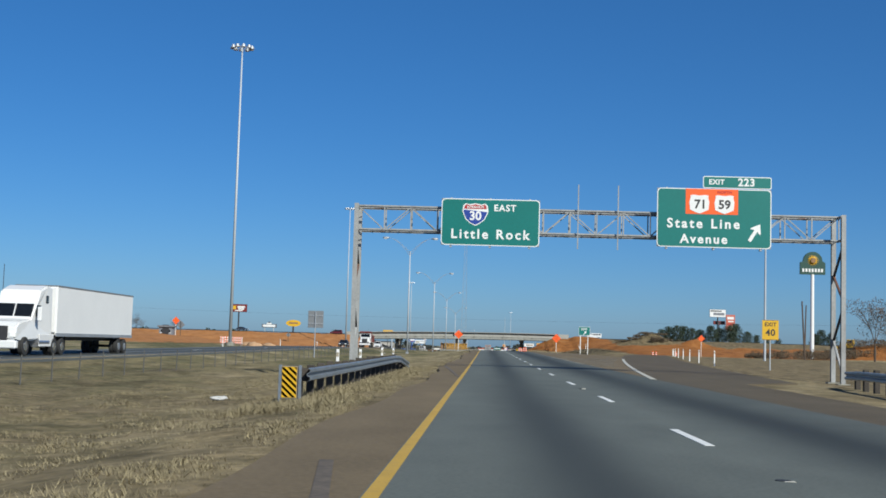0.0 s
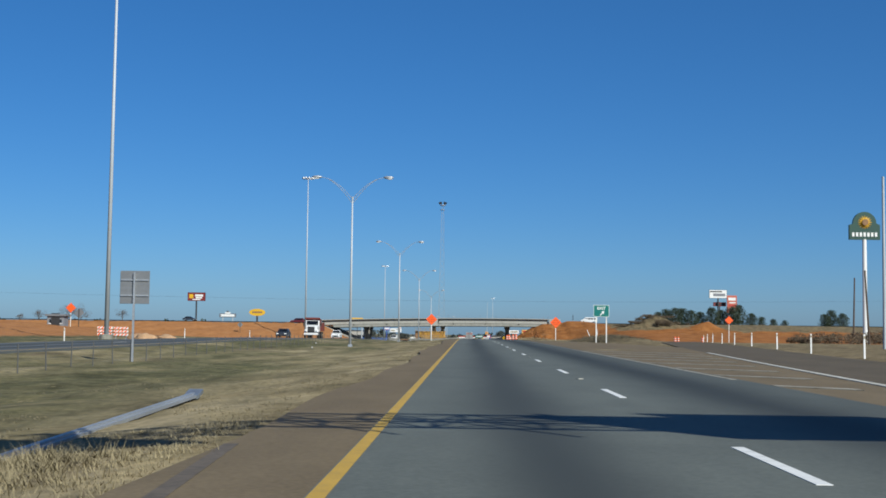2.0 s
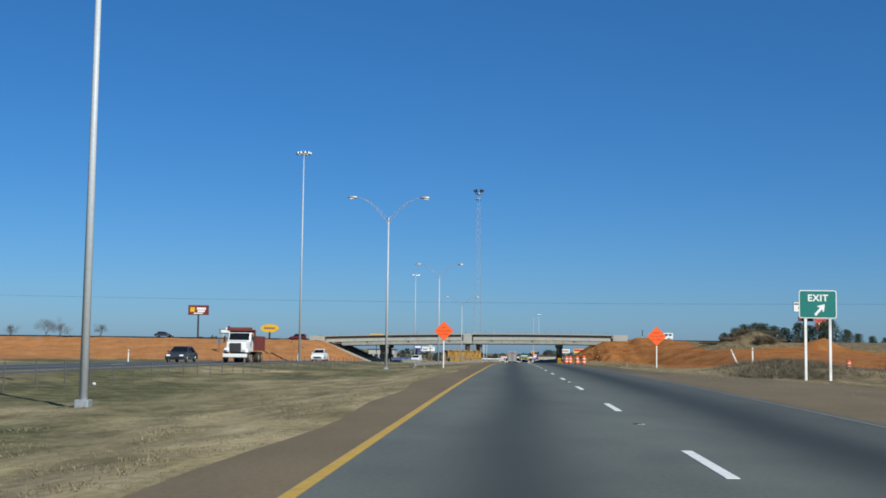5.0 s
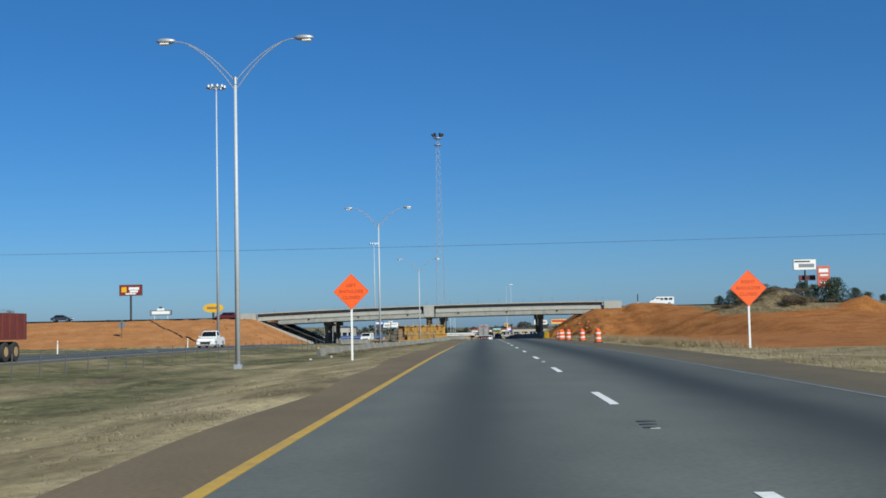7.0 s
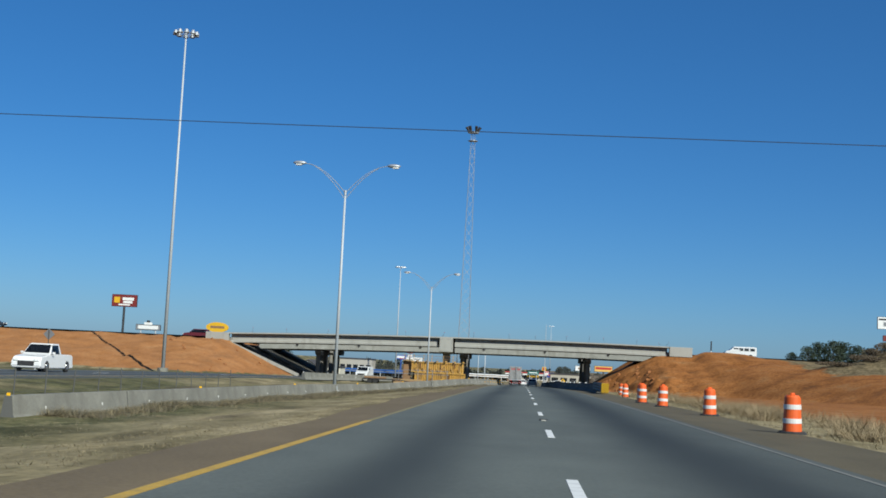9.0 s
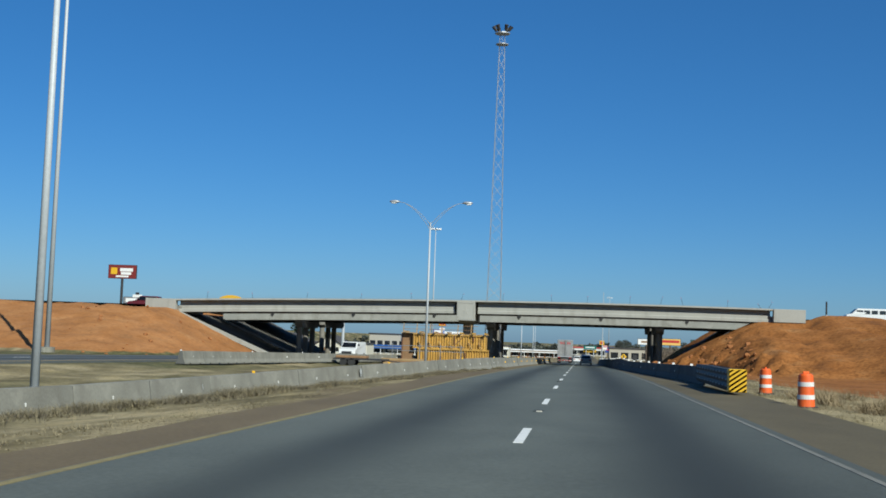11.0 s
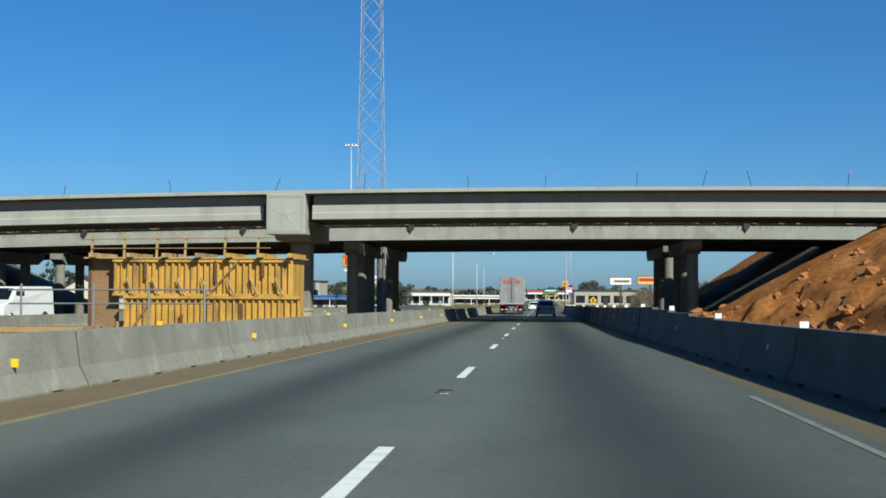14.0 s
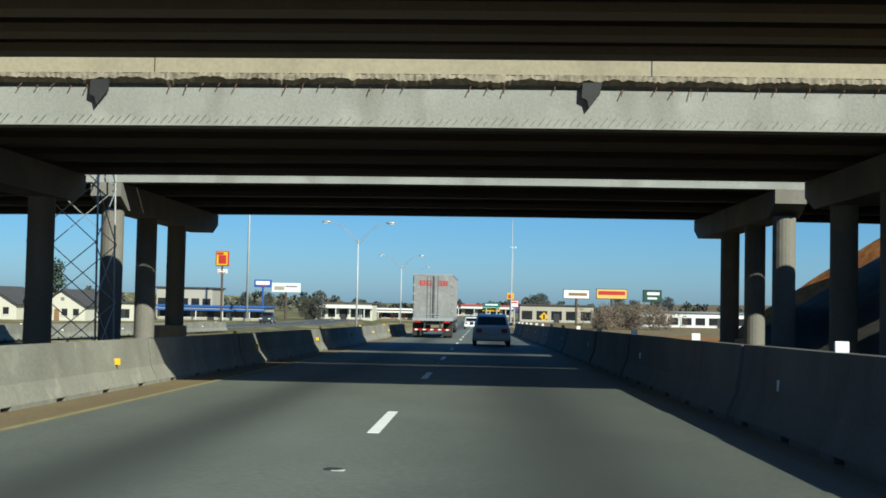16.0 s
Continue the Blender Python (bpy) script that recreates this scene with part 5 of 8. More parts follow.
# lattice tower standing between the old bridges
TX, TY = -11.7, 478.7
tz = gz(TY) - 0.3
tower = thing("lattice_tower", "tall slender galvanised lattice tower with lamps at its top", "tower", pose(TX, TY, tz))
TH = 47.8 - tz


def half_width(z):
    return 1.12 - 0.78 * z / TH


N = 26
for s in ((-1, -1), (1, -1), (1, 1), (-1, 1)):
    part("leg", BAR((s[0] * 1.12, s[1] * 0.95, 0), (s[0] * half_width(TH), s[1] * half_width(TH), TH - 2.2), 0.045), "galvanised", tower)
for k in range(N):
    z0, z1 = (TH - 2.2) * k / N, (TH - 2.2) * (k + 1) / N
    a, b = half_width(z0), half_width(z1)
    bm = bmesh.new()
    for f in range(4):
        c0, c1 = [((-1, -1), (1, -1), (1, 1), (-1, 1))[(f + j) % 4] for j in (0, 1)]
        bar(bm, (c0[0] * a, c0[1] * a, z0), (c1[0] * b, c1[1] * b, z1), 0.027)
        bar(bm, (c1[0] * a, c1[1] * a, z0), (c0[0] * b, c0[1] * b, z1), 0.027)
    part("lattice_panel", bm, "galvanised", tower)
part("platform", R((0, 0, TH - 2.3), (0, 0, TH - 2.15), 1.1, n=12), "galvanised", tower)
part("top_ring", R((0, 0, TH - 3.9), (0, 0, TH - 3.8), 0.95, n=12), "galvanised", tower)
for k in range(6):
    a = 2 * math.pi * k / 6
    part("floodlight", R((0.9 * math.cos(a), 0.9 * math.sin(a), TH - 1.9), (1.3 * math.cos(a), 1.3 * math.sin(a), TH - 1.2), 0.16, 0.32), "chassis", tower)


# ---- roadside signs ----
def post_sign(name, label, x, y, base=None):
    return thing(name, label, "road sign", pose(x, y, land(x, y)[0] if base is None else base))


def diamond(ob, cx, cz, r, material, text=(), size=0.2, y=0.0, edge="sign_black"):
    def dia(q):
        return [(cx, cz - q), (cx + q, cz), (cx, cz + q), (cx - q, cz)]
    part("backing", prism(dia(r), "y", y, y + 0.012), "sign_back", ob)
    part("face", prism(dia(r - 0.004), "y", y - 0.006, y), material, ob, "fluorescent diamond face")
    for (u0, v0), (u1, v1) in zip(dia(r - 0.05), dia(r - 0.05)[1:] + dia(r - 0.05)[:1]):
        part("edge_line", BAR((u0, y - 0.007, v0), (u1, y - 0.007, v1), 0.016, 0.004), edge, ob)
    for i, row in enumerate(text):
        lettering(row, size, Matrix.Translation((cx, y - 0.008, cz + size * 1.35 * ((len(text) - 1) / 2 - i))) @ FACE, "sign_brown", ob, 1.08)


for sx, lab, txt, lift in ((-8.65, "orange diamond work sign lettered for a closed shoulder", ("LEFT", "SHOULDER", "CLOSED"), 0.0), (11.85, "orange diamond work sign on a white post", ("RIGHT", "SHOULDER", "CLOSED"), -0.25)):
    ob = post_sign("work_sign", lab, sx, 257)
    z0 = land(sx, 257)[0]
    cz = gz(257) + 3.14 + lift - z0
    diamond(ob, 0, cz, 0.94, "sign_orange", txt, 0.235)
    part("post", B(-0.05, 0.05, 0.012, 0.11, -0.4, cz - 0.3), "paint_white", ob, "white-painted timber post")

ob = post_sign("speed_sign", "yellow exit advisory speed sign on a grey post", 19.2, 96)
z0 = land(19.2, 96)[0]
part("backing", B(-0.64, 0.64, 0, 0.02, 3.8 - 1.54 - z0, 3.82 - z0), "sign_back", ob)
plate(ob, "panel", -0.63, 0.63, 2.27 - z0, 3.81 - z0, -0.01, "sign_yellow", 0.06)
for zc in (2.3, 3.78):
    part("border_line", B(-0.58, 0.58, -0.014, -0.009, zc - z0 - 0.012, zc - z0 + 0.012), "sign_black", ob)
words(ob, "EXIT", 0, 3.46 - z0, 0.42, "sign_black", y=-0.013)
words(ob, "40", 0, 2.82 - z0, 0.72, "sign_black", y=-0.013)
part("post", R((0, 0.07, -0.4), (0, 0.07, 3.7 - z0), 0.05, 0.05, 8), "pole_steel", ob)
ob = thing("light_pole", "tall bare grey steel pole beyond the exit lane", "pole", pose(34.1, 163.8, land(34.1, 163.8)[0] - 0.3))
part("shaft", R((0, 0, -1.0), (0, 0, 15.6), 0.17, 0.11, 10), "pole_steel", ob)
ob = thing("utility_pole", "leaning dark timber pole far behind the exit lane", "pole", pose(76, 306, land(76, 306)[0], 0, 1.5))
part("shaft", R((0, 0, -0.5), (0, 0, 13.0), 0.2, 0.14, 8), "wood_pole", ob)

ob = post_sign("exit_sign", "small green exit gore sign on two white posts", 13.1, 200)
z0 = land(13.1, 200)[0]
plate(ob, "backing", -0.92, 0.92, 3.29 - z0, 4.68 - z0, 0.0, "sign_back")
plate(ob, "border", -0.92, 0.92, 3.29 - z0, 4.68 - z0, -0.01, "sign_white", 0.1)
plate(ob, "panel", -0.88, 0.88, 3.33 - z0, 4.64 - z0, -0.016, "sign_green", 0.08)
words(ob, "EXIT", 0, 4.28 - z0, 0.46, y=-0.02)
part("arrow", prism([(0.1 + u * 0.6 * ca - v * 0.6 * math.sin(radians(-48)), 3.72 - z0 + u * 0.6 * math.sin(radians(-48)) + v * 0.6 * ca) for u, v in arrow], "y", -0.024, -0.018), "sign_white", ob)
for px in (-0.6, 0.6):
    part("post", B(px - 0.06, px + 0.06, 0.012, 0.1, -0.4, 4.5 - z0), "paint_white", ob, "white-painted post")

ob = post_sign("sign_back_view", "bare metal back of a large sign beside the far carriageway", -18.9, 114)
z0 = land(-18.9, 114)[0]
part("panel", B(-0.72, 0.72, 0, 0.03, 2.38 - z0, 3.98 - z0, 0.01), "sign_back", ob)
part("rib", B(-0.68, 0.68, -0.05, 0.0, 2.75 - z0, 2.82 - z0), "galvanised", ob)
part("rib", B(-0.68, 0.68, -0.05, 0.0, 3.5 - z0, 3.57 - z0), "galvanised", ob)
part("post", B(-0.045, 0.045, -0.12, -0.05, -0.4, 3.9 - z0), "galvanised", ob)

# diamond sign backs and orange work signs near the far embankment
for x, y, h, face in ((-68.9, 262, 5.6, "sign_back"), (-73, 432, 5.2, "sign_back")):
    ob = post_sign("warning_sign", "bare metal back of a diamond warning sign", x, y)
    z0 = land(x, y)[0]
    part("panel", prism([(0, 1.6), (0.9, 2.5), (0, 3.4), (-0.9, 2.5)], "y", 0, 0.03), face, ob)
    part("post", B(-0.06, 0.06, -0.1, 0.0, -0.4, 3.2), "timber_post", ob)
for x, y, top in ((-68.7, 257, 4.95), (49.9, 302, 4.8)):
    ob = post_sign("work_sign", "orange diamond work sign seen from afar", x, y)
    z0 = land(x, y)[0]
    cz = max(2.2, top - z0 - 0.4)
    diamond(ob, 0, cz, 0.85, "sign_orange")
    part("post", B(-0.05, 0.05, 0.012, 0.1, -0.3, cz - 0.2), "paint_white", ob)

# ---- delineator posts, drums, fence ----
def delineator(x, y, h=1.15, lean=0.0, group="delineators"):
    z0 = land(x, y)[0]
    ob = thing("delineator_post", "slim white plastic delineator post with a reflector", "delineator", pose(x, y, z0, random.uniform(-3, 3), lean), group)
    part("post", B(-0.05, 0.05, -0.02, 0.02, -0.1, h, 0.012), "sign_white", ob)
    part("reflector", B(-0.042, 0.042, -0.028, -0.018, h - 0.24, h - 0.1), "slab_edge", ob)


for y in (39.1, 46.2, 55.9, 62.8):
    delineator(-7.66, y, 1.24, group="delineators by the guardrail")
for y in (100, 118, 134, 150, 168, 186, 205, 226, 244, 262):
    delineator(ramp_left(y) + 7.3, y, 1.25, group="delineators by the exit lane")
delineator(15.9, 231, 1.3, 0, "delineators by the exit lane")
delineator(15.2, 233, 1.3, -24, "delineators by the exit lane")
for x, y in ((-37.5, 160), (-37.5, 205), (-37.5, 250), (-37.5, 295), (-37.5, 340)):
    delineator(x, y, 1.2, group="delineators along the far carriageway")


def drum(x, y, turn=0):
    ob = thing("traffic_drum", "orange plastic traffic drum with white reflective bands", "traffic drum", pose(x, y, gz(y) - (0.02 if x < 6.4 else 0.12), 0, random.uniform(-2, 2), turn), "traffic drums")
    part("rubber_base", R((0, 0, 0), (0, 0, 0.07), 0.38, 0.32, 12), "rubber", ob, "black rubber base ring")
    part("body", R((0, 0, 0.06), (0, 0, 0.92), 0.24, 0.20, 24), "drum_orange", ob, smooth=False)
    for z in (0.33, 0.68):
        r = 0.24 - 0.04 * (z - 0.06) / 0.86
        part("band", R((0, 0, z - 0.06), (0, 0, z + 0.06), r + 0.010, r + 0.007, 24), "drum_white", ob, "white reflective band")
    part("cap", R((0, 0, 0.92), (0, 0, 0.97), 0.19, 0.15, 14), "drum_orange", ob)
    part("handle", B(-0.1, 0.1, -0.03, 0.03, 0.96, 1.03, 0.015), "drum_orange", ob)


for x, y in ((6.25, 280.5), (6.2, 293.7), (5.85, 305.4), (5.65, 312.8), (6.2, 318.9), (7.0, 339.0), (7.7, 351.2)):
    drum(x, y, random.uniform(0, 90))
for x, y in ((34.0, 272), (35.4, 277), (40.2, 279)):
    drum(x, y, random.uniform(0, 90))

# crash cushion at the barrier's nose
cc = thing("crash_cushion", "grey crash cushion with a yellow and black striped nose", "crash cushion", pose(5.95, 345.4, gz(346)))
for k in range(11):
    y0 = 0.52 + 1.0 * k
    part("bay", B(-0.25, 0.25, y0, y0 + 0.93, 0.1, 0.80, 0.03), "chassis", cc)
    for side in (-1, 1):
        wave = [(side * (0.255 + 0.045 * (0.5 - 0.5 * math.cos(6 * math.pi * v / 12))), 0.14 + 0.68 * v / 12) for v in range(13)]
        fender = prism(wave + [(side * 0.25, 0.82), (side * 0.25, 0.14)], "y", y0 + 0.01, y0 + 1.06)
        panel = part("fender_panel", fender, "cushion_steel", cc, "corrugated grey steel panel")
        for zb in (0.26, 0.48, 0.70):
            part("bolt", B(side * 0.30 - 0.02, side * 0.30 + 0.02, y0 + 0.12, y0 + 0.18, zb - 0.03, zb + 0.03, 0.01), "galvanised", panel)
part("nose", B(-0.29, 0.29, -0.02, 0.5, 0.08, 0.84, 0.02), "sign_yellow", cc, "yellow nose plate")
for k in range(-2, 7):
    z = 0.1 + 0.16 * k
    striped(cc, [(-0.28, z - 0.2), (0.28, z + 0.2), (0.28, z + 0.27), (-0.28, z - 0.13)], 0.1, 0.82, -0.03)

fence = thing("wire_fence", "low chain-wire fence on thin grey posts in the median", "fence")
FP = None
fy = np.arange(-6, 330, 3.0)
for y in fy:
    x = -19.4 + 0.5 * math.sin(y * 0.02)
    if FP is None:
        FP = part("post", R((0, 0, -0.3), (0, 0, 1.05), 0.026, n=6), "fence_steel", fence)
        ob = FP
    else:
        ob = new("post", FP.data)
        ob.parent = fence
    ob.location = (x, y, land(x, y)[0])
    ob.rotation_euler = (random.uniform(-0.04, 0.04), random.uniform(-0.04, 0.04), 0)
for h in (0.15, 0.45, 0.75, 1.0):
    bm = bmesh.new()
    for a, b in zip(fy, fy[1:]):
        xa, xb = (-19.4 + 0.5 * math.sin(v * 0.02) for v in (a, b))
        bar(bm, (xa, a, land(xa, a)[0] + h), (xb, b, land(xb, b)[0] + h), 0.006)
    part("wire", bm, "fence_steel", fence)

# the cable that crosses over the carriageways
cable = thing("overhead_cable", "thin black cable crossing high over the motorway between timber poles", "cable")
bm = bmesh.new()
prev = None
for k in range(41):
    x = -150 + 300 * k / 40
    p = (x, 278 + 0.02 * x, 7.0 + 2.6 * (x / 150) ** 2 + 0.004 * x)
    if prev:
        rod(bm, prev, p, 0.010, n=5)
    prev = p
part("wire", bm, "wire_black", cable)
for x in (-150, 150):
    part("pole", R((x, 278 + 0.02 * x, land(x, 278)[0] - 0.5), (x, 278 + 0.02 * x, 10.6), 0.16, 0.11, 10), "wood_pole", cable)

# rods with bright flags along the new parapet
for x, lean in ((-27, 8), (-20.5, -6), (-14.3, 22), (-9, 3), (-2.9, -6), (1.5, 2), (6.7, 3), (10.4, 14), (13.2, -16), (18.5, 5), (22.6, -34), (23.4, 26), (-34, 10), (-41, -8), (-47, 4)):
    ob = thing("flagged_rod", "steel rod with a small pink flag on the new parapet", "rod", pose(x, 456.6, deck_top(x) - 0.06, 0, lean), "flagged rods")
    h = random.uniform(0.75, 1.15)
    part("rod", R((0, 0, -0.1), (0, 0, h), 0.02, n=6), "chassis", ob)
    bm = B(-0.005, 0.075, -0.02, 0.0, h - 0.06, h, 0.004)
    part("flag", bm, "flag_pink", ob)

# ---- vehicles ----
def wheel(parent, x, y, r, w, rim="rim_metal", twin=False):
    """A road wheel: tyre with its rim."""
    s = 1 if x > 0 else -1
    bm = bmesh.new()
    for k in range(2 if twin else 1):
        xo = x - s * k * (w + 0.04)
        rod(bm, (xo - w / 2, y, r), (xo + w / 2, y, r), r, n=20)
    bmesh.ops.bevel(bm, geom=[e for e in bm.edges if abs(e.verts[0].co.x - e.verts[1].co.x) < 1e-5], offset=0.03, segments=1, affect="EDGES")
    t = part("wheel", bm, "rubber", parent)
    part("rim", R((x + s * (w / 2 - 0.05), y, r), (x + s * (w / 2 + 0.012), y, r), r * 0.58, r * 0.5, 14), rim, t)


def car(label, m, paint, length=4.7, width=1.78, height=1.45, boxy=False, pickup=False):
    """A car whose nose points to its own +y; the origin lies on the road at its tail."""
    ob = thing("car" if not pickup else "pickup_truck", label, "car" if not pickup else "truck", m)
    L, W, H = length, width / 2, height
    belt = H * 0.62
    low = [(0.02, 0.32), (0.0, 0.6), (0.05, belt * 0.98), (0.6, belt + 0.02), (L * 0.72, belt), (L - 0.25, belt * 0.86), (L - 0.03, belt * 0.6), (L, 0.36), (L - 0.15, 0.24), (0.2, 0.24)]
    body = prism(low, "x", -W, W)
    for v in body.verts:
        if v.co.z > belt * 0.7:
            v.co.x *= 0.95
    bmesh.ops.bevel(body, geom=[e for e in body.edges if abs(e.verts[0].co.x) > 0.1 and abs(e.verts[1].co.x) > 0.1], offset=0.06, segments=2, affect="EDGES")
    part("body", body, paint, ob, smooth=False)
    if pickup:
        roof = [(L * 0.36, belt), (L * 0.39, H), (L * 0.58, H), (L * 0.72, belt)]
    elif boxy:
        roof = [(0.12, belt), (0.22, H - 0.05), (0.4, H), (L * 0.58, H), (L * 0.74, belt)]
    else:
        roof = [(0.45, belt), (1.0, H - 0.06), (1.35, H), (L * 0.52, H), (L * 0.74, belt)]
    cab = prism(roof, "x", -W * 0.93, W * 0.93)
    for v in cab.verts:
        if v.co.z > belt + 0.1:
            v.co.x *= 0.82
    bmesh.ops.bevel(cab, geom=cab.edges[:], offset=0.04, segments=1, affect="EDGES")
    part("cabin", cab, paint, ob)

    def pane(name, p, q, u, v, out):
        """Glass between two roof-line points, drawn in a little and lifted off the body."""
        (y0, z0), (y1, z1) = p, q
        n = Vector((0, -(z1 - z0), y1 - y0)).normalized() * out
        bm = bmesh.new()
        a, b = 0.12, 0.88
        pts = []
        for f, half in ((a, u), (b, v)):
            yy, zz = y0 + (y1 - y0) * f, z0 + (z1 - z0) * f
            pts += [(-half, yy + n.y, zz + n.z), (half, yy + n.y, zz + n.z)]
        f = bm.faces.new([bm.verts.new(pts[i]) for i in (0, 1, 3, 2)])
        bmesh.ops.solidify(bm, geom=[f], thickness=0.012)
        part(name, bm, "glass_dark", ob, "dark tinted glass")

    pane("rear_window", roof[0], roof[1], W * 0.8, W * 0.7, 0.012)
    pane("windscreen", roof[-1], roof[-2], W * 0.84, W * 0.7, -0.012)
    yr, yf = roof[1][0] + 0.1, roof[-2][0] + 0.15
    for s in (-1, 1):
        bm = bmesh.new()
        f = bm.faces.new([bm.verts.new(p) for p in ((s * W * 0.925, roof[0][0] + 0.35, belt + 0.05), (s * W * 0.925, roof[-1][0] - 0.3, belt + 0.05), (s * W * 0.79, yf, H - 0.1), (s * W * 0.79, yr + 0.1, H - 0.1))])
        bmesh.ops.solidify(bm, geom=[f], thickness=0.02)
        part("side_window", bm, "glass_dark", ob, "dark tinted glass")
        part("tail_lamp", B(s * (W - 0.3) - 0.14, s * (W - 0.3) + 0.14, -0.03, 0.06, belt * 0.7, belt * 0.9, 0.015), "lamp_red", ob)
        part("head_lamp", B(s * (W - 0.3) - 0.17, s * (W - 0.3) + 0.17, L - 0.16, L + 0.005, belt * 0.62, belt * 0.78, 0.02), "lamp_clear", ob)
        part("mirror", B(s * (W + 0.08) - 0.09, s * (W + 0.08) + 0.09, L * 0.66, L * 0.66 + 0.1, belt + 0.02, belt + 0.16, 0.02), paint, ob)
        for y in (L * 0.19, L * 0.81):
            wheel(ob, s * (W - 0.1), y, 0.33 if not pickup else 0.38, 0.2)
    part("bumper", B(-W * 0.95, W * 0.95, -0.06, 0.1, 0.3, 0.52, 0.03), paint if not pickup else "chrome", ob)
    part("plate", B(-0.16, 0.16, -0.05, -0.02, belt * 0.62, belt * 0.74), "sign_white", ob, "blank white number plate")
    part("grille", B(-W * 0.55, W * 0.55, L - 0.06, L + 0.02, 0.42, belt * 0.62, 0.02), "chassis", ob)
    return ob


def at_road(x, y, yaw=0.0, dz=0.0):
    return pose(x, y, gz(y) + dz, 0, 0, yaw)


def trailer(ob, y0, length, skin, rear_detail, wheels_y):
    """A box trailer, its tail at y0, running to +y."""
    W = 1.29
    part("box", B(-W, W, y0, y0 + length, 1.18, 4.08, 0.03), skin, ob)
    part("roof_rail", B(-W - 0.02, W + 0.02, y0 - 0.02, y0 + length, 4.02, 4.12, 0.015), "galvanised" if rear_detail else "sign_back", ob)
    for s in (-1, 1):
        part("side_rail", B(s * W - 0.03, s * W + 0.03, y0, y0 + length, 1.1, 1.3), "galvanised", ob)
        for k in range(int(length / 1.22) if rear_detail else 0):
            part("side_post", B(s * (W + 0.008) - 0.01, s * (W + 0.008) + 0.01, y0 + 0.6 + 1.22 * k - 0.03, y0 + 0.6 + 1.22 * k + 0.03, 1.3, 4.0), skin, ob)
    part("chassis_rail", B(-0.5, 0.5, y0 + 0.2, y0 + length - 1, 0.85, 1.12), "chassis", ob)
    part("landing_leg", B(-0.75, -0.6, y0 + length - 3.2, y0 + length - 3.0, 0.2, 1.1), "chassis", ob)
    part("landing_leg", B(0.6, 0.75, y0 + length - 3.2, y0 + length - 3.0, 0.2, 1.1), "chassis", ob)
    for y in wheels_y:
        for s in (-1, 1):
            wheel(ob, s * 1.12, y, 0.51, 0.26, "rim_metal", True)
        part("axle", R((-1.0, y, 0.51), (1.0, y, 0.51), 0.09), "chassis", ob)


def freight_truck(label, m):
    """The articulated lorry seen from behind: dented grey doors, red lettering bars, underrun bar."""
    ob = thing("freight_truck", label, "truck", m)
    trailer(ob, 0, 15.6, "trailer_grey", True, (1.35, 2.65))
    for s in (-1, 1):
        d = part("rear_door", B(s * 0.64 - 0.60, s * 0.64 + 0.60, -0.05, 0.0, 1.32, 3.98, 0.012), "trailer_grey", ob, "dented dull grey door")
        for z in (1.75, 2.3, 2.85, 3.4):
            part("hinge", B(s * 1.25 - 0.07, s * 1.25 + 0.07, -0.08, -0.04, z - 0.05, z + 0.05), "galvanised", d)
        for x in (s * 0.12, s * 0.34):
            part("lock_rod", R((x, -0.08, 1.28), (x, -0.08, 3.98), 0.016, n=6), "sign_back", d)
            part("handle", B(x - 0.03, x + 0.16, -0.1, -0.07, 1.5, 1.56), "galvanised", d)
        for k in range(2):
            a = (-0.86, -0.44)[k] if s < 0 else (0.3, 0.66)[k]
            w = 0.36 if s < 0 else (0.3 if k == 0 else 0.28)
            for bar_z in (3.52, 3.66, 3.40):
                part("lettering_bar", B(a, a + w, -0.058, -0.049, bar_z - 0.035, bar_z + 0.035), "letter_red", d)
            part("lettering_bar", B(a, a + 0.08, -0.059, -0.049, 3.38, 3.7), "letter_red", d)
            part("lettering_bar", B(a + w - 0.07, a + w, -0.059, -0.049, 3.38, 3.7), "letter_red", d)
        part("lamp_cluster", B(s * 0.95 - 0.2, s * 0.95 + 0.2, -0.03, 0.02, 0.98, 1.12), "lamp_red", ob)
        part("mudflap", B(s * 1.0 - 0.3, s * 1.0 + 0.3, 0.62, 0.64, 0.14, 0.95), "rubber", ob)
        part("bumper_leg", B(s * 0.5 - 0.05, s * 0.5 + 0.05, 0.0, 0.1, 0.5, 1.0), "chassis", ob)
    part("door_seal", B(-0.02, 0.02, -0.055, 0, 1.3, 4.0), "chassis", ob)
    part("rear_sill", B(-1.29, 1.29, -0.04, 0.05, 1.1, 1.32, 0.01), "galvanised", ob)
    part("underrun_bar", B(-1.2, 1.2, -0.03, 0.08, 0.48, 0.6, 0.01), "lamp_red", ob)
    for k in range(5):
        x = -1.02 + k * 0.5
        part("reflective_strip", B(x - 0.1, x + 0.1, -0.04, -0.028, 0.5, 0.58), "sign_white", ob)
    part("tractor_cab", B(-1.2, 1.2, 16.2, 18.4, 0.9, 3.7, 0.12), "car_dark", ob)
    part("tractor_hood", B(-1.0, 1.0, 18.4, 20.6, 0.7, 2.0, 0.15), "car_dark", ob)
    for y in (15.4, 16.7, 19.7):
        for s in (-1, 1):
            wheel(ob, s * 1.1, y, 0.51, 0.28)
    for s in (-1, 1):
        part("cab_mirror", B(s * 1.45 - 0.1, s * 1.45 + 0.1, 17.9, 18.0, 1.9, 2.6, 0.02), "chassis", ob)
    return ob


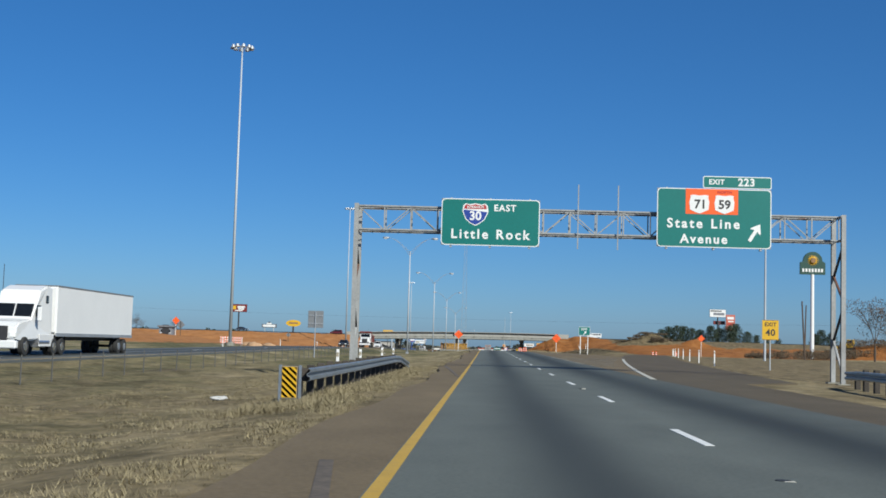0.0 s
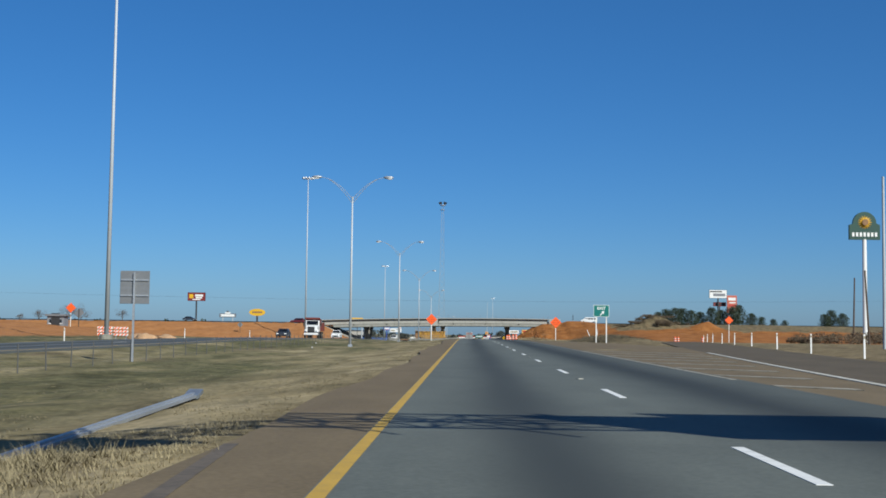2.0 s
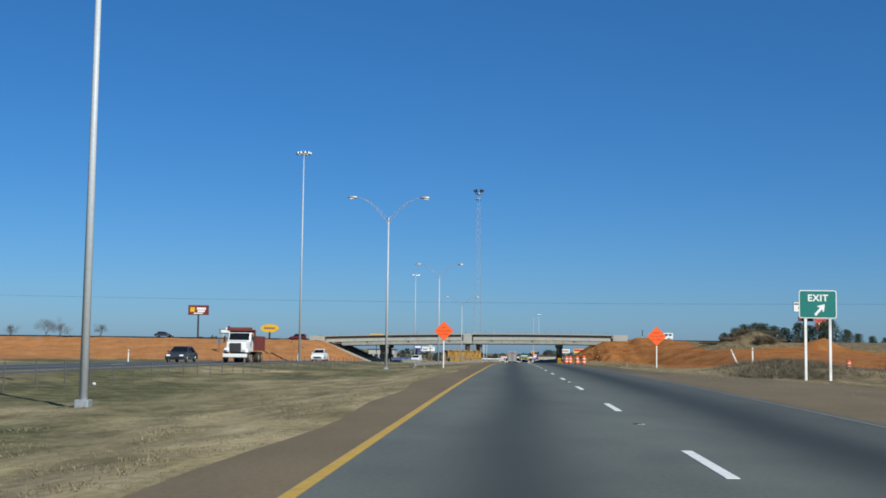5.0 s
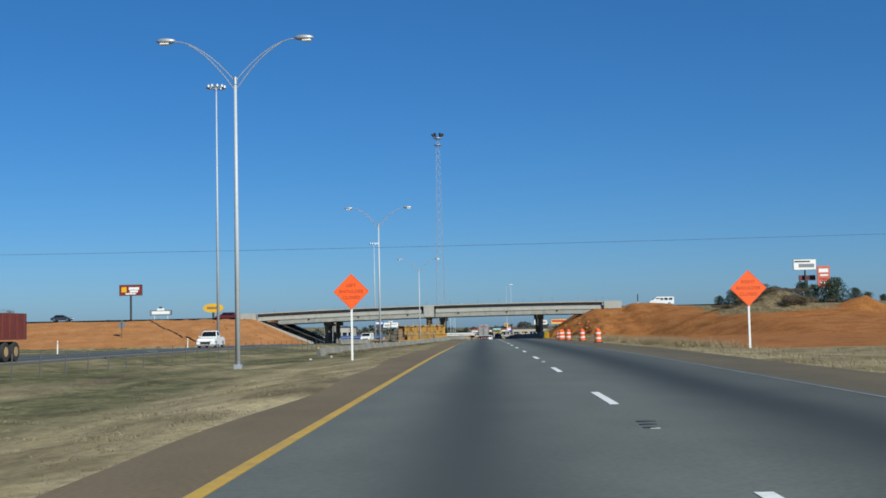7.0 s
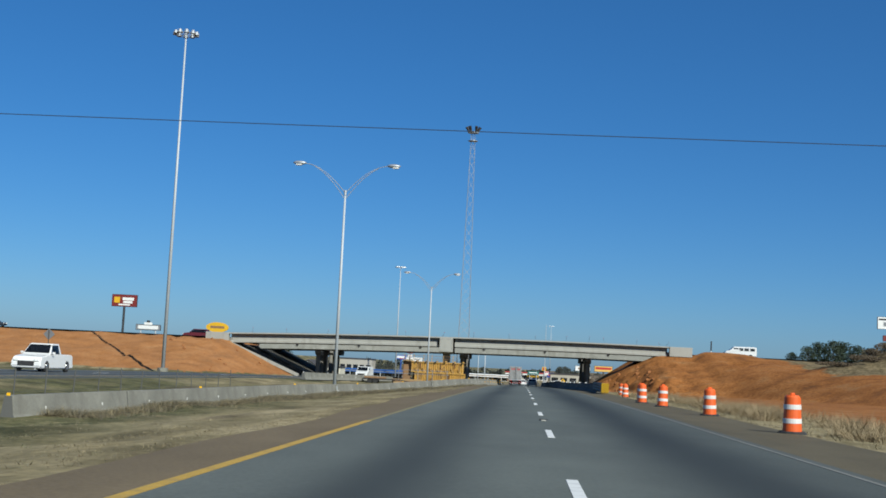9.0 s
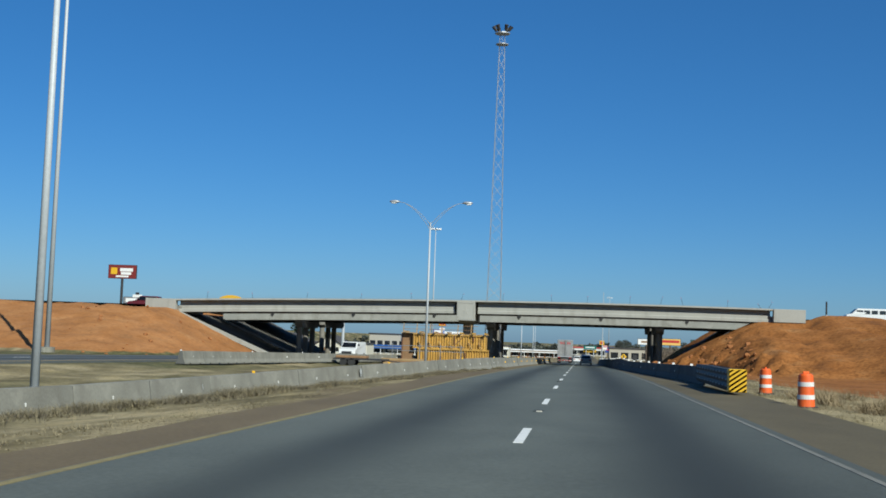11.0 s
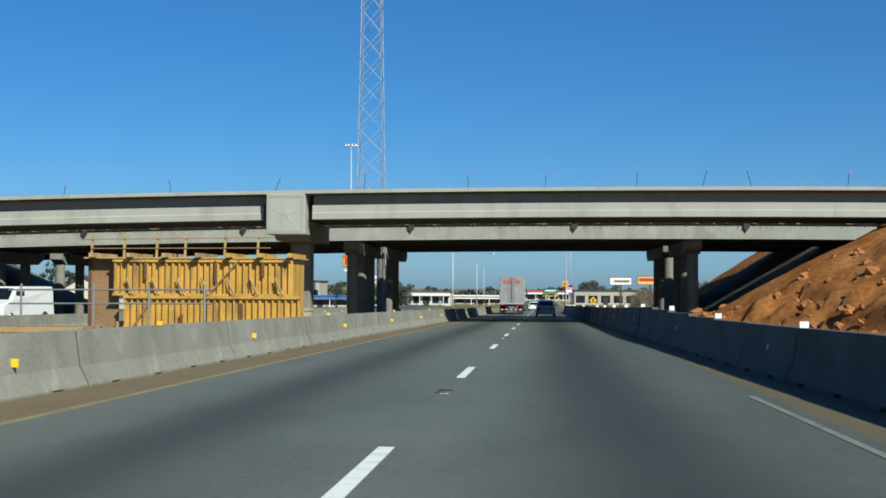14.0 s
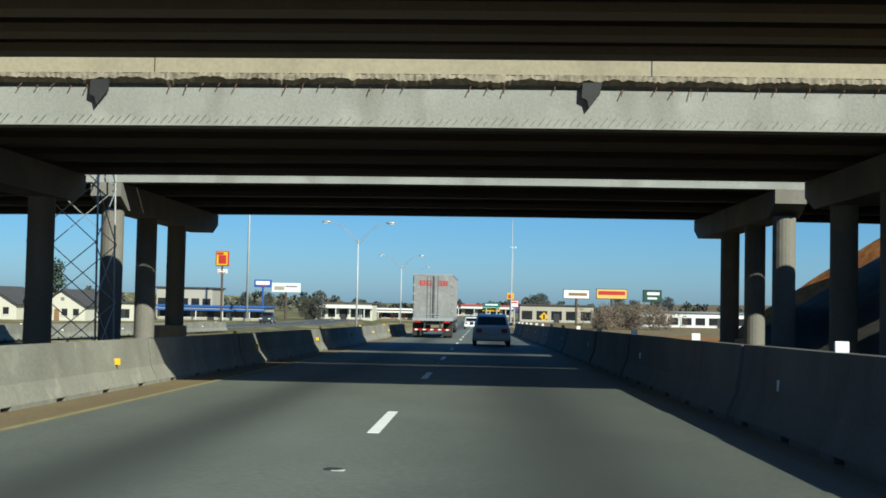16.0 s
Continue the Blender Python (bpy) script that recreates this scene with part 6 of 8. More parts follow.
freight_truck("grey box-trailer lorry with red lettering bars on its dented doors", at_road(-1.9, 519.5, 0))
car("white four-door sedan driving under the bridges", at_road(1.72, 498.4), "car_white", 4.75, 1.8, 1.5)
car("white hatchback further down the motorway", at_road(0.1, 594, 0), "car_white", 4.3, 1.75, 1.5, True)


def white_semi(m):
    """The oncoming white lorry; its nose points to its own +y."""
    ob = thing("semi_truck", "white sleeper-cab lorry with a plain white box trailer", "truck", m)
    trailer(ob, 0, 15.4, "trailer_white", False, (1.5, 2.8))
    prof = [(15.9, 0.95), (15.9, 3.98), (16.8, 4.02), (17.9, 3.7), (18.35, 2.95), (18.75, 2.1), (20.5, 1.85), (20.95, 1.6), (21.05, 0.85), (20.6, 0.75)]
    cab = prism(prof, "x", -1.22, 1.22)
    for v in cab.verts:
        if v.co.z > 2.2:
            v.co.x *= 0.95
        if v.co.y > 18.5:
            v.co.x *= 0.86
    bmesh.ops.bevel(cab, geom=[e for e in cab.edges if abs(e.verts[0].co.x) > 0.5], offset=0.1, segments=2, affect="EDGES")
    part("cab", cab, "car_white", ob, "white aerodynamic sleeper cab")
    bm = bmesh.new()
    f = bm.faces.new([bm.verts.new(p) for p in ((-1.0, 18.76, 2.16), (1.0, 18.76, 2.16), (1.02, 18.38, 2.92), (-1.02, 18.38, 2.92))])
    bmesh.ops.solidify(bm, geom=[f], thickness=0.05)
    part("windscreen", bm, "glass_dark", ob, "dark split windscreen")
    part("screen_bar", BAR((0, 18.8, 2.16), (0, 18.42, 2.92), 0.05), "car_white", ob)
    part("grille", B(-0.62, 0.62, 20.98, 21.1, 0.85, 1.62, 0.03), "chassis", ob)
    part("bumper", B(-1.15, 1.15, 20.8, 21.18, 0.38, 0.82, 0.06), "car_white", ob)
    part("roof_vent", B(-0.5, 0.5, 17.85, 17.98, 3.38, 3.52), "chassis", ob)
    for s in (-1, 1):
        part("door_window", B(s * 1.17 - 0.02, s * 1.17 + 0.02, 17.75, 18.35, 2.2, 2.85), "glass_dark", ob)
        part("sleeper_window", B(s * 1.165 - 0.02, s * 1.165 + 0.02, 16.6, 16.95, 3.0, 3.45, 0.05), "glass_dark", ob)
        part("side_mirror", B(s * 1.42 - 0.12, s * 1.42 + 0.12, 18.45, 18.6, 1.95, 2.75, 0.03), "car_white", ob)
        part("head_lamp", B(s * 0.88 - 0.18, s * 0.88 + 0.18, 20.85, 21.08, 1.0, 1.3, 0.03), "lamp_clear", ob)
        part("fuel_tank", R((s * 0.95, 16.3, 0.75), (s * 0.95, 17.9, 0.75), 0.32), "rim_metal", ob)
        part("fairing", B(s * 1.2 - 0.03, s * 1.2 + 0.03, 15.6, 17.9, 0.5, 1.2, 0.02), "car_white", ob)
        wheel(ob, s * 1.08, 19.9, 0.52, 0.28, "chrome")
        for y in (14.2, 15.5):
            wheel(ob, s * 1.12, y, 0.51, 0.26, "chrome", True)
    part("antenna", R((1.15, 17.6, 3.6), (1.15, 17.6, 5.2), 0.02, n=5), "chassis", ob)
    part("trailer_nose", B(-1.25, 1.25, 15.38, 15.5, 1.3, 4.0, 0.04), "trailer_white", ob)
    for k in range(3):
        part("lettering_bar", B(1.297, 1.303, 14.5, 14.9, 3.5 - 0.1 * k, 3.56 - 0.1 * k), "letter_red", ob)
    return ob


# the box of the trailer starts at y = 87 and the nose points back along the road
white_semi(pose(-29.6, 86.8, gz(80) - 0.17, 0, 0, 180))


def dump_truck(m):
    ob = thing("dump_truck", "white-cabbed tipper lorry with a rusty red body", "truck", m)
    part("chassis_rail", B(-0.5, 0.5, 0.2, 7.6, 0.75, 1.05), "chassis", ob)
    bed = prism([(-1.25, 1.15), (1.25, 1.15), (1.25, 2.55), (1.15, 2.55), (1.15, 1.3), (-1.15, 1.3), (-1.15, 2.55), (-1.25, 2.55)], "y", 0.1, 4.7)
    part("tipper_body", bed, "dump_red", ob, "faded red steel tipper body")
    part("headboard", B(-1.25, 1.25, 4.6, 4.75, 1.15, 3.1), "dump_red", ob)
    part("cab_guard", B(-1.2, 1.2, 4.7, 6.1, 3.0, 3.15, 0.03), "dump_red", ob)
    part("cab_guard_lip", B(-1.2, 1.2, 6.02, 6.1, 3.1, 3.34), "dump_red", ob)
    part("load", B(-1.1, 1.1, 0.3, 4.5, 1.4, 2.35, 0.2), "clay_lump", ob)
    for s in (-1, 1):
        for k in range(5):
            part("body_rib", B(s * 1.28 - 0.03, s * 1.28 + 0.03, 0.4 + k, 0.52 + k, 1.2, 2.5), "dump_red", ob)
    cab = prism([(4.95, 1.0), (4.95, 2.85), (5.9, 2.9), (6.25, 2.1), (7.6, 1.95), (7.75, 1.0)], "x", -1.1, 1.1)
    for v in cab.verts:
        if v.co.y > 6.5:
            v.co.x *= 0.82
    bmesh.ops.bevel(cab, geom=[e for e in cab.edges if abs(e.verts[0].co.x) > 0.5], offset=0.08, segments=1, affect="EDGES")
    part("cab", cab, "car_white", ob)
    bm = bmesh.new()
    f = bm.faces.new([bm.verts.new(p) for p in ((-0.95, 6.27, 2.14), (0.95, 6.27, 2.14), (0.93, 5.97, 2.8), (-0.93, 5.97, 2.8))])
    bmesh.ops.solidify(bm, geom=[f], thickness=0.05)
    part("windscreen", bm, "glass_dark", ob)
    part("grille", B(-0.55, 0.55, 7.7, 7.8, 1.0, 1.85, 0.03), "chassis", ob)
    part("bumper", B(-1.15, 1.15, 7.7, 8.0, 0.5, 0.85, 0.04), "car_white", ob)
    for s in (-1, 1):
        part("side_window", B(s * 1.09 - 0.02, s * 1.09 + 0.02, 5.2, 5.95, 2.15, 2.7), "glass_dark", ob)
        part("head_lamp", B(s * 0.85 - 0.16, s * 0.85 + 0.16, 7.68, 7.82, 1.15, 1.4, 0.03), "lamp_clear", ob)
        part("fender", prism([(6.4, 1.0), (6.6, 1.3), (7.3, 1.3), (7.6, 1.0)], "x", s * 0.8, s * 1.15), "car_white", ob)
        part("side_mirror", B(s * 1.4 - 0.1, s * 1.4 + 0.1, 6.2, 6.28, 1.9, 2.5), "chassis", ob)
        wheel(ob, s * 1.05, 7.0, 0.52, 0.3)
        for y in (1.5, 2.85):
            wheel(ob, s * 1.08, y, 0.52, 0.26, "lumber", True)
    return ob


dump_truck(pose(-27.9, 259.5, gz(255) - 0.17, 0, 0, 180))
car("dark grey saloon on the far carriageway", pose(-31.6, 249.0, gz(245) - 0.17, 0, 0, 180), "car_dark", 4.6, 1.8, 1.42)
car("white pickup truck on the far carriageway", pose(-31.8, 330, gz(330) - 0.17, 0, 0, 180), "car_white", 5.6, 1.95, 1.85, True, True)


def van(label, m, paint="car_white", windows=False):
    ob = thing("van", label, "van", m)
    prof = [(0, 0.4), (0.0, 1.9), (0.1, 2.05), (4.0, 2.05), (4.75, 1.35), (5.5, 1.15), (5.6, 0.5), (5.4, 0.35)]
    b = prism(prof, "x", -0.98, 0.98)
    for v in b.verts:
        if v.co.z > 1.5:
            v.co.x *= 0.9
    bmesh.ops.bevel(b, geom=[e for e in b.edges if abs(e.verts[0].co.x) > 0.5], offset=0.06, segments=1, affect="EDGES")
    part("body", b, paint, ob)
    bm = bmesh.new()
    f = bm.faces.new([bm.verts.new(p) for p in ((-0.85, 4.74, 1.4), (0.85, 4.74, 1.4), (0.78, 4.12, 1.97), (-0.78, 4.12, 1.97))])
    bmesh.ops.solidify(bm, geom=[f], thickness=0.04)
    part("windscreen", bm, "glass_dark", ob)
    part("grille", B(-0.6, 0.6, 5.56, 5.64, 0.6, 0.95, 0.02), "chassis", ob)
    part("bumper", B(-0.95, 0.95, 5.45, 5.72, 0.35, 0.56, 0.03), "chassis", ob)
    for s in (-1, 1):
        part("side_window", B(s * 0.93 - 0.02, s * 0.93 + 0.02, 3.3, 4.15, 1.32, 1.82), "glass_dark", ob)
        if windows:
            for y in (0.35, 1.4, 2.4):
                part("side_window", B(s * 0.93 - 0.02, s * 0.93 + 0.02, y, y + 0.8, 1.32, 1.82), "glass_dark", ob)
        part("head_lamp", B(s * 0.76 - 0.13, s * 0.76 + 0.13, 5.55, 5.65, 0.7, 0.92), "lamp_clear", ob)
        for y in (1.1, 4.7):
            wheel(ob, s * 0.9, y, 0.37, 0.22)
    return ob


van("white panel van on the far carriageway", pose(-25.9, 450.5, gz(447) - 0.17, 0, 0, 176))
ZC = deck_top(XL) - 0.76
car("dark red sport utility car on the cross street", pose(-58.5, 472, ZC - 0.35, 0, 0, 90), "car_red", 4.8, 1.9, 1.75, True)
car("dark saloon waiting on the cross street", pose(-98, 463, ZC, 0, 0, -90), "car_dark", 4.6, 1.8, 1.45)
van("white passenger van on the cross street above the embankment", pose(41.6, 474, 5.0, 0, 0, 90), windows=True)
ob = thing("marker_post", "dark flexible marker post with a white foot beside the cross street", "marker post", pose(33.2, 471.5, land(33.2, 471.5)[0] - 0.1))
part("foot", R((0, 0, 0), (0, 0, 1.35), 0.10, n=10), "sign_white", ob)
part("staff", R((0, 0, 1.35), (0, 0, 3.1), 0.12, n=10), "chassis", ob)
car("dark pickup on the far carriageway beyond the bridges", pose(-33, 640, gz(640) - 0.1, 0, 0, 180), "car_dark", 5.6, 1.95, 1.85, True, True)


# ---- construction gear by the bridge ----
form = thing("concrete_formwork", "yellow-painted ribbed formwork for a bridge pier cap, boarded on top", "formwork", pose(-13.75, 439.6, gz(439.6) - 0.1))
part("panel", B(-4.0, 4.0, 0.0, 0.06, 1.50, 3.14), "form_yellow", form, "yellow ribbed upper panel")
part("panel", B(-3.4, 4.5, -0.35, -0.29, 0.0, 1.52), "form_yellow", form, "yellow ribbed lower panel")
for k in range(28):                      # deep folded ribs on both panels
    for x, y, z0, z1 in ((-3.95 + k * 0.292, 0.0, 1.52, 3.12), (-3.35 + k * 0.288, -0.35, 0.02, 1.50)):
        w = 0.055 + 0.03 * ((k * 7) % 3 == 0)
        part("rib", prism([(x - w, y), (x - w * 0.55, y - 0.13), (x + w * 0.55, y - 0.13), (x + w, y)], "z", z0, z1), "form_yellow", form)
for y, x0, x1, zs in ((-0.15, -4.05, 4.05, (1.56, 3.06)), (-0.50, -3.42, 4.52, (0.12, 1.44))):
    for z in zs:
        part("waler", B(x0, x1, y - 0.05, y + 0.03, z - 0.05, z + 0.05), "form_yellow", form)
for x in (-3.4, -2.25, -1.1, 0.0, 1.15, 2.2, 3.3):
    part("kicker", BAR((x, -0.22, 2.28), (x + 0.42, -0.48, 1.54), 0.07), "lumber", form)
part("brace", BAR((0.35, -0.24, 1.58), (1.7, -0.24, 3.1), 0.08), "plywood", form)
part("brace", BAR((-2.9, -0.58, 0.2), (-2.1, -0.58, 1.4), 0.07), "plywood", form)
for x, z0, z1 in ((-2.55, 2.2, 3.05), (0.62, 2.1, 3.08), (2.75, 2.35, 3.05), (1.9, 0.3, 1.2), (-0.8, 0.15, 0.7)):
    part("chain", B(x - 0.07, x + 0.07, -0.20 - (0.34 if z0 < 1.5 else 0), -0.13 - (0.34 if z0 < 1.5 else 0), z0, z1, 0.02), "rust", form, "rusty hanging tackle")
part("end_panel", B(-5.3, -4.0, 0.5, 0.6, 0.1, 3.15), "plywood", form, "brown plywood end panel")
part("end_frame", B(-5.36, -5.26, 0.35, 0.62, 0.0, 3.2), "rust", form)
part("end_panel", B(4.0, 4.06, 0.0, 2.6, 0.0, 3.14), "form_yellow", form)
part("platform", B(-5.4, 4.25, -0.1, 2.7, 3.16, 3.22), "lumber", form, "scaffold boards")
for x in (-4.9, -3.2, -1.6, -0.1, 1.3, 2.7, 4.05):
    part("joist", B(x - 0.09, x + 0.09, -0.62, 2.6, 3.22, 3.40), "form_yellow" if x > 0 else "lumber", form)
for x in (-5.2, -3.7, -2.2, -0.9, 0.9, 2.4):
    part("rail_post", BAR((x, 0.3, 3.2), (x + 0.05, 0.3, 4.25), 0.09), "lumber", form)
part("guard_rail", BAR((-5.6, 0.25, 4.02), (3.2, 0.25, 4.12), 0.07, 0.04), "plywood", form)
part("guard_rail", BAR((-5.2, 0.25, 3.62), (3.0, 0.25, 3.66), 0.07, 0.04), "plywood", form)
for x in (-3.8, -1.5, 1.0, 3.4):
    part("support", B(x - 0.15, x + 0.15, 0.1, 2.4, 0.0, 0.35), "lumber", form)
part("back_panel", B(-4.0, 4.0, 2.5, 2.6, 0.35, 3.1), "plywood", form)
rail = thing("pipe_railing", "weathered grey pipe railing round the formwork yard", "railing")
RX = (-19.0, -16.1, -13.9, -11.7)
for x in RX:
    part("post", R((x, 432.6, land(x, 432.6)[0] - 0.2), (x, 432.6, 0.42), 0.045, n=8), "sign_back", rail)
for z in (-0.36, 0.18):
    part("rail", R((RX[0] - 0.5, 432.6, z), (RX[-1] + 0.3, 432.6, z + 0.04), 0.035, n=8), "sign_back", rail)
ob = thing("timber_stack", "stack of rust-brown form timbers with yellow end boards by the median", "timber stack", pose(-17.3, 429.6, land(-17.3, 429.6)[0], 0, 0, 4))
for lay in range(4):
    for k in range(4):
        part("timber", B(-2.3 + 0.22 * ((k + lay) % 3), 2.1 - 0.2 * ((k * 2 + lay) % 3), -0.8 + 0.42 * k, -0.44 + 0.42 * k, 0.21 * lay, 0.21 * lay + 0.2, 0.015), "lumber" if (k == 0 and lay in (1, 3)) else "plywood", ob)
ob = thing("form_ring", "round pale column form lying by the pier", "formwork", pose(-12.4, 453.4, gz(453) + 0.0))
part("shell", R((0, 0, -0.1), (0, 0, 0.75), 1.0, 1.0, 24), "slab_edge", ob)
part("rim", R((0, 0, 0.7), (0, 0, 0.82), 1.06, 1.06, 24), "slab_edge", ob)
ob = thing("equipment_trailer", "low flatbed trailer parked in the median", "trailer", pose(-20.2, 421, land(-20.2, 421)[0]))
part("deck", B(-2.6, 2.6, -1.0, 1.0, 0.6, 0.75, 0.02), "chassis", ob)
part("load", B(-2.4, 0.6, -0.8, 0.8, 0.75, 1.0, 0.05), "plywood", ob)
for x in (-1.6, -0.8):
    for y in (-0.9, 0.9):
        part("wheel", R((x, y - 0.1, 0.38), (x, y + 0.1, 0.38), 0.36, n=16), "rubber", ob)
part("tongue", BAR((2.6, 0, 0.6), (3.8, 0, 0.5), 0.1), "chassis", ob)


def bulldozer(m):
    ob = thing("bulldozer", "yellow crawler machine working on the bare clay", "construction machine", m)
    part("body", B(-1.0, 1.0, -0.8, 2.0, 0.8, 1.8, 0.08), "machine_yellow", ob)
    part("cab", B(-0.8, 0.8, -1.2, 0.4, 1.6, 2.9, 0.06), "machine_yellow", ob)
    part("cab_glass", B(-0.82, 0.82, -1.0, 0.2, 2.0, 2.7), "glass_dark", ob)
    for s in (-1, 1):
        part("track", prism([(-1.6, 0.1), (1.8, 0.1), (2.1, 0.5), (1.8, 0.9), (-1.6, 0.9), (-1.9, 0.5)], "x", s * 0.75, s * 1.25), "chassis", ob)
    part("blade", B(-1.6, 1.6, 2.5, 2.65, 0.1, 1.2, 0.03), "machine_yellow", ob)
    part("blade_arm", BAR((-1.1, 0.5, 0.6), (-1.1, 2.5, 0.5), 0.16), "machine_yellow", ob)
    part("blade_arm", BAR((1.1, 0.5, 0.6), (1.1, 2.5, 0.5), 0.16), "machine_yellow", ob)
    part("exhaust_pipe", R((0.4, 1.2, 1.8), (0.4, 1.2, 2.6), 0.06), "chassis", ob)


bulldozer(pose(86, 303, land(86, 303)[0], 0, 0, 60))

# ---- roadside business signs, far and near ----
def board_sign(label, x, y, z0, z1, w, face, poles=1, pole_r=0.25, base=None, frame="chassis", bars=(), depth=0.5, pole_mat="pole_steel"):
    """An internally framed sign box on poles; bars are (dx, dz, half width, half height, colour) on its face."""
    g = land(x, y)[0] if base is None else base
    ob = thing("business_sign", label, "sign", pose(x, y, g))
    part("cabinet", B(-w / 2, w / 2, 0, depth, z0 - g, z1 - g, 0.05), frame, ob)
    plate(ob, "face", -w / 2 + 0.12, w / 2 - 0.12, z0 - g + 0.12, z1 - g - 0.12, -0.03, face)
    for dx, dz, hw, hh, c in bars:
        cz = (z0 + z1) / 2 - g + dz
        plate(ob, "text_bar", dx - hw, dx + hw, cz - hh, cz + hh, -0.06, c)
    for k in range(poles):
        px = 0 if poles == 1 else -w * 0.3 + w * 0.6 * k / (poles - 1)
        part("pole", R((px, depth / 2, -1.0), (px, depth / 2, z0 - g + 0.1), pole_r, n=12), pole_mat, ob)
    return ob


# arched dark green motel sign with a sunflower disc
g = land(75.3, 296)[0]
ob = thing("business_sign", "arched green motel sign with a yellow sunflower on a white pole", "sign", pose(75.3, 296, g))
arch = [(-3.0, 20.5 - g), (3.0, 20.5 - g), (3.0, 23.4 - g), (2.5, 23.6 - g)]
arch += [(2.3 * math.cos(radians(a)), 23.7 - g + 2.3 * math.sin(radians(a))) for a in range(0, 181, 15)]
arch += [(-2.5, 23.6 - g), (-3.0, 23.4 - g)]
part("cabinet", prism(arch, "y", 0, 0.7), "board_green", ob)
for k in range(16):
    a = 2 * math.pi * k / 16
    part("petal", R((0, -0.04, 23.9 - g), (1.35 * math.cos(a), -0.04, 23.9 - g + 1.35 * math.sin(a)), 0.32, 0.03, 6), "board_yellow", ob)
part("flower_centre", R((0, -0.5, 23.9 - g), (0, -0.1, 23.9 - g), 0.62, n=16), "plywood", ob)
for k in range(7):
    part("text_bar", B(-2.5 + 0.74 * k, -2.05 + 0.74 * k, -0.06, 0.0, 21.1 - g, 21.9 - g), "sign_white", ob)
part("pole", R((0, 0.35, -1), (0, 0.35, 20.6 - g), 0.48, 0.4, 14), "sign_white", ob)
ob = thing("utility_pole", "dark leaning timber pole beside the verge", "pole", pose(64.2, 260, land(64.2, 260)[0], 0, -3))
part("shaft", R((0, 0, -0.5), (0, 0, 12.2), 0.2, 0.14, 8), "wood_pole", ob)
part("cap", R((0, 0, 12.2), (0, 0, 12.35), 0.16, n=8), "wood_pole", ob)

board_sign("dark red hotel sign on a single dark pole", -137.6, 660, 15.5, 19.7, 8.9, "board_red", 1, 0.4, 3.6, "chassis", [(1.3, 0.6, 2.0, 0.5, "sign_white"), (1.2, -0.5, 1.6, 0.4, "sign_white"), (-2.6, 0.2, 1.0, 1.0, "board_yellow"), (0, -1.4, 2.0, 0.25, "sign_white")], pole_mat="chassis")
ob = thing("business_sign", "oval yellow restaurant sign above the embankment", "sign", pose(-112.3, 690, 3.6))
part("cabinet", prism([(4.2 * math.cos(radians(a)), 7.0 + 1.85 * math.sin(radians(a))) for a in range(0, 360, 15)], "y", 0, 0.5), "board_yellow", ob)
part("text_bar", B(-2.6, 2.6, -0.04, 0.0, 6.6, 7.5), "plywood", ob)
part("pole", R((0, 0.25, -1), (0, 0.25, 5.3), 0.45, n=12), "chassis", ob)
board_sign("dark restaurant sign with white lettering bars and a small crest", -110, 600, 6.9, 8.6, 7.4, "board_grey", 2, 0.2, 3.6, "chassis", [(0, 0, 3.0, 0.5, "sign_white"), (0, 1.1, 1.2, 0.35, "sign_white"), (0, 1.7, 0.5, 0.3, "chassis")])
board_sign("small dark arched sign on a white pole", -119, 330, 7.4, 9.6, 2.9, "board_grey", 1, 0.18, None, "chassis", pole_mat="sign_white")
board_sign("white changeable-letter fuel sign on the hill", 123, 670, 20.2, 24.4, 8.8, "sign_white", 1, 0.35, 6.0, "chassis", [(0.6, -0.4, 3.0, 0.7, "board_grey"), (-2.4, 1.2, 1.6, 0.3, "chassis"), (0.6, 1.2, 1.4, 0.3, "chassis")], pole_mat="chassis")
board_sign("dark wine-coloured readout under the fuel sign", 124, 671, 16.2, 18.2, 6.4, "board_red", 1, 0.3, 6.0, "chassis", [(0, 0, 2.2, 0.4, "chassis")], pole_mat="chassis")
board_sign("faded salmon fuel price sign on two white posts", 129.5, 668, 13.2, 21.6, 4.9, "board_pink", 2, 0.2, 6.0, "board_pink", [(0, 2.4, 1.8, 0.7, "sign_white"), (0.2, 0.6, 1.5, 0.3, "sign_white"), (-0.2, -0.8, 1.6, 0.3, "letter_red"), (0.1, -2.4, 1.4, 0.4, "sign_white")], pole_mat="sign_white")

# beyond the bridges
ob = board_sign("yellow sign board on a thick grey pole beside the far carriageway", -45.6, 531, 4.05, 6.6, 4.4, "board_yellow", 1, 0.12, None, "board_yellow", [(0.4, -0.5, 1.5, 0.3, "chassis")], pole_mat="chassis")
part("side_pole", R((1.75, 0.9, -1.0), (1.75, 0.9, 6.6 - land(-45.6, 531)[0]), 0.27, n=14), "pole_steel", ob, "thick grey steel pole")
board_sign("yellow and red motel sign on a tall pole", -32.8, 600, 3.9, 5.9, 1.7, "board_yellow", 1, 0.12, -4.0, "letter_red", [(0.06, -0.12, 0.5, 0.55, "letter_red"), (-0.24, 0.65, 0.42, 0.15, "letter_red")], pole_mat="wood_pole")
board_sign("small red motel board below the pole sign", -32.8, 600.2, 2.9, 3.5, 1.3, "letter_red", 1, 0.12, -4.0, "sign_white", [(0, 0, 0.5, 0.12, "sign_white")], pole_mat="wood_pole")
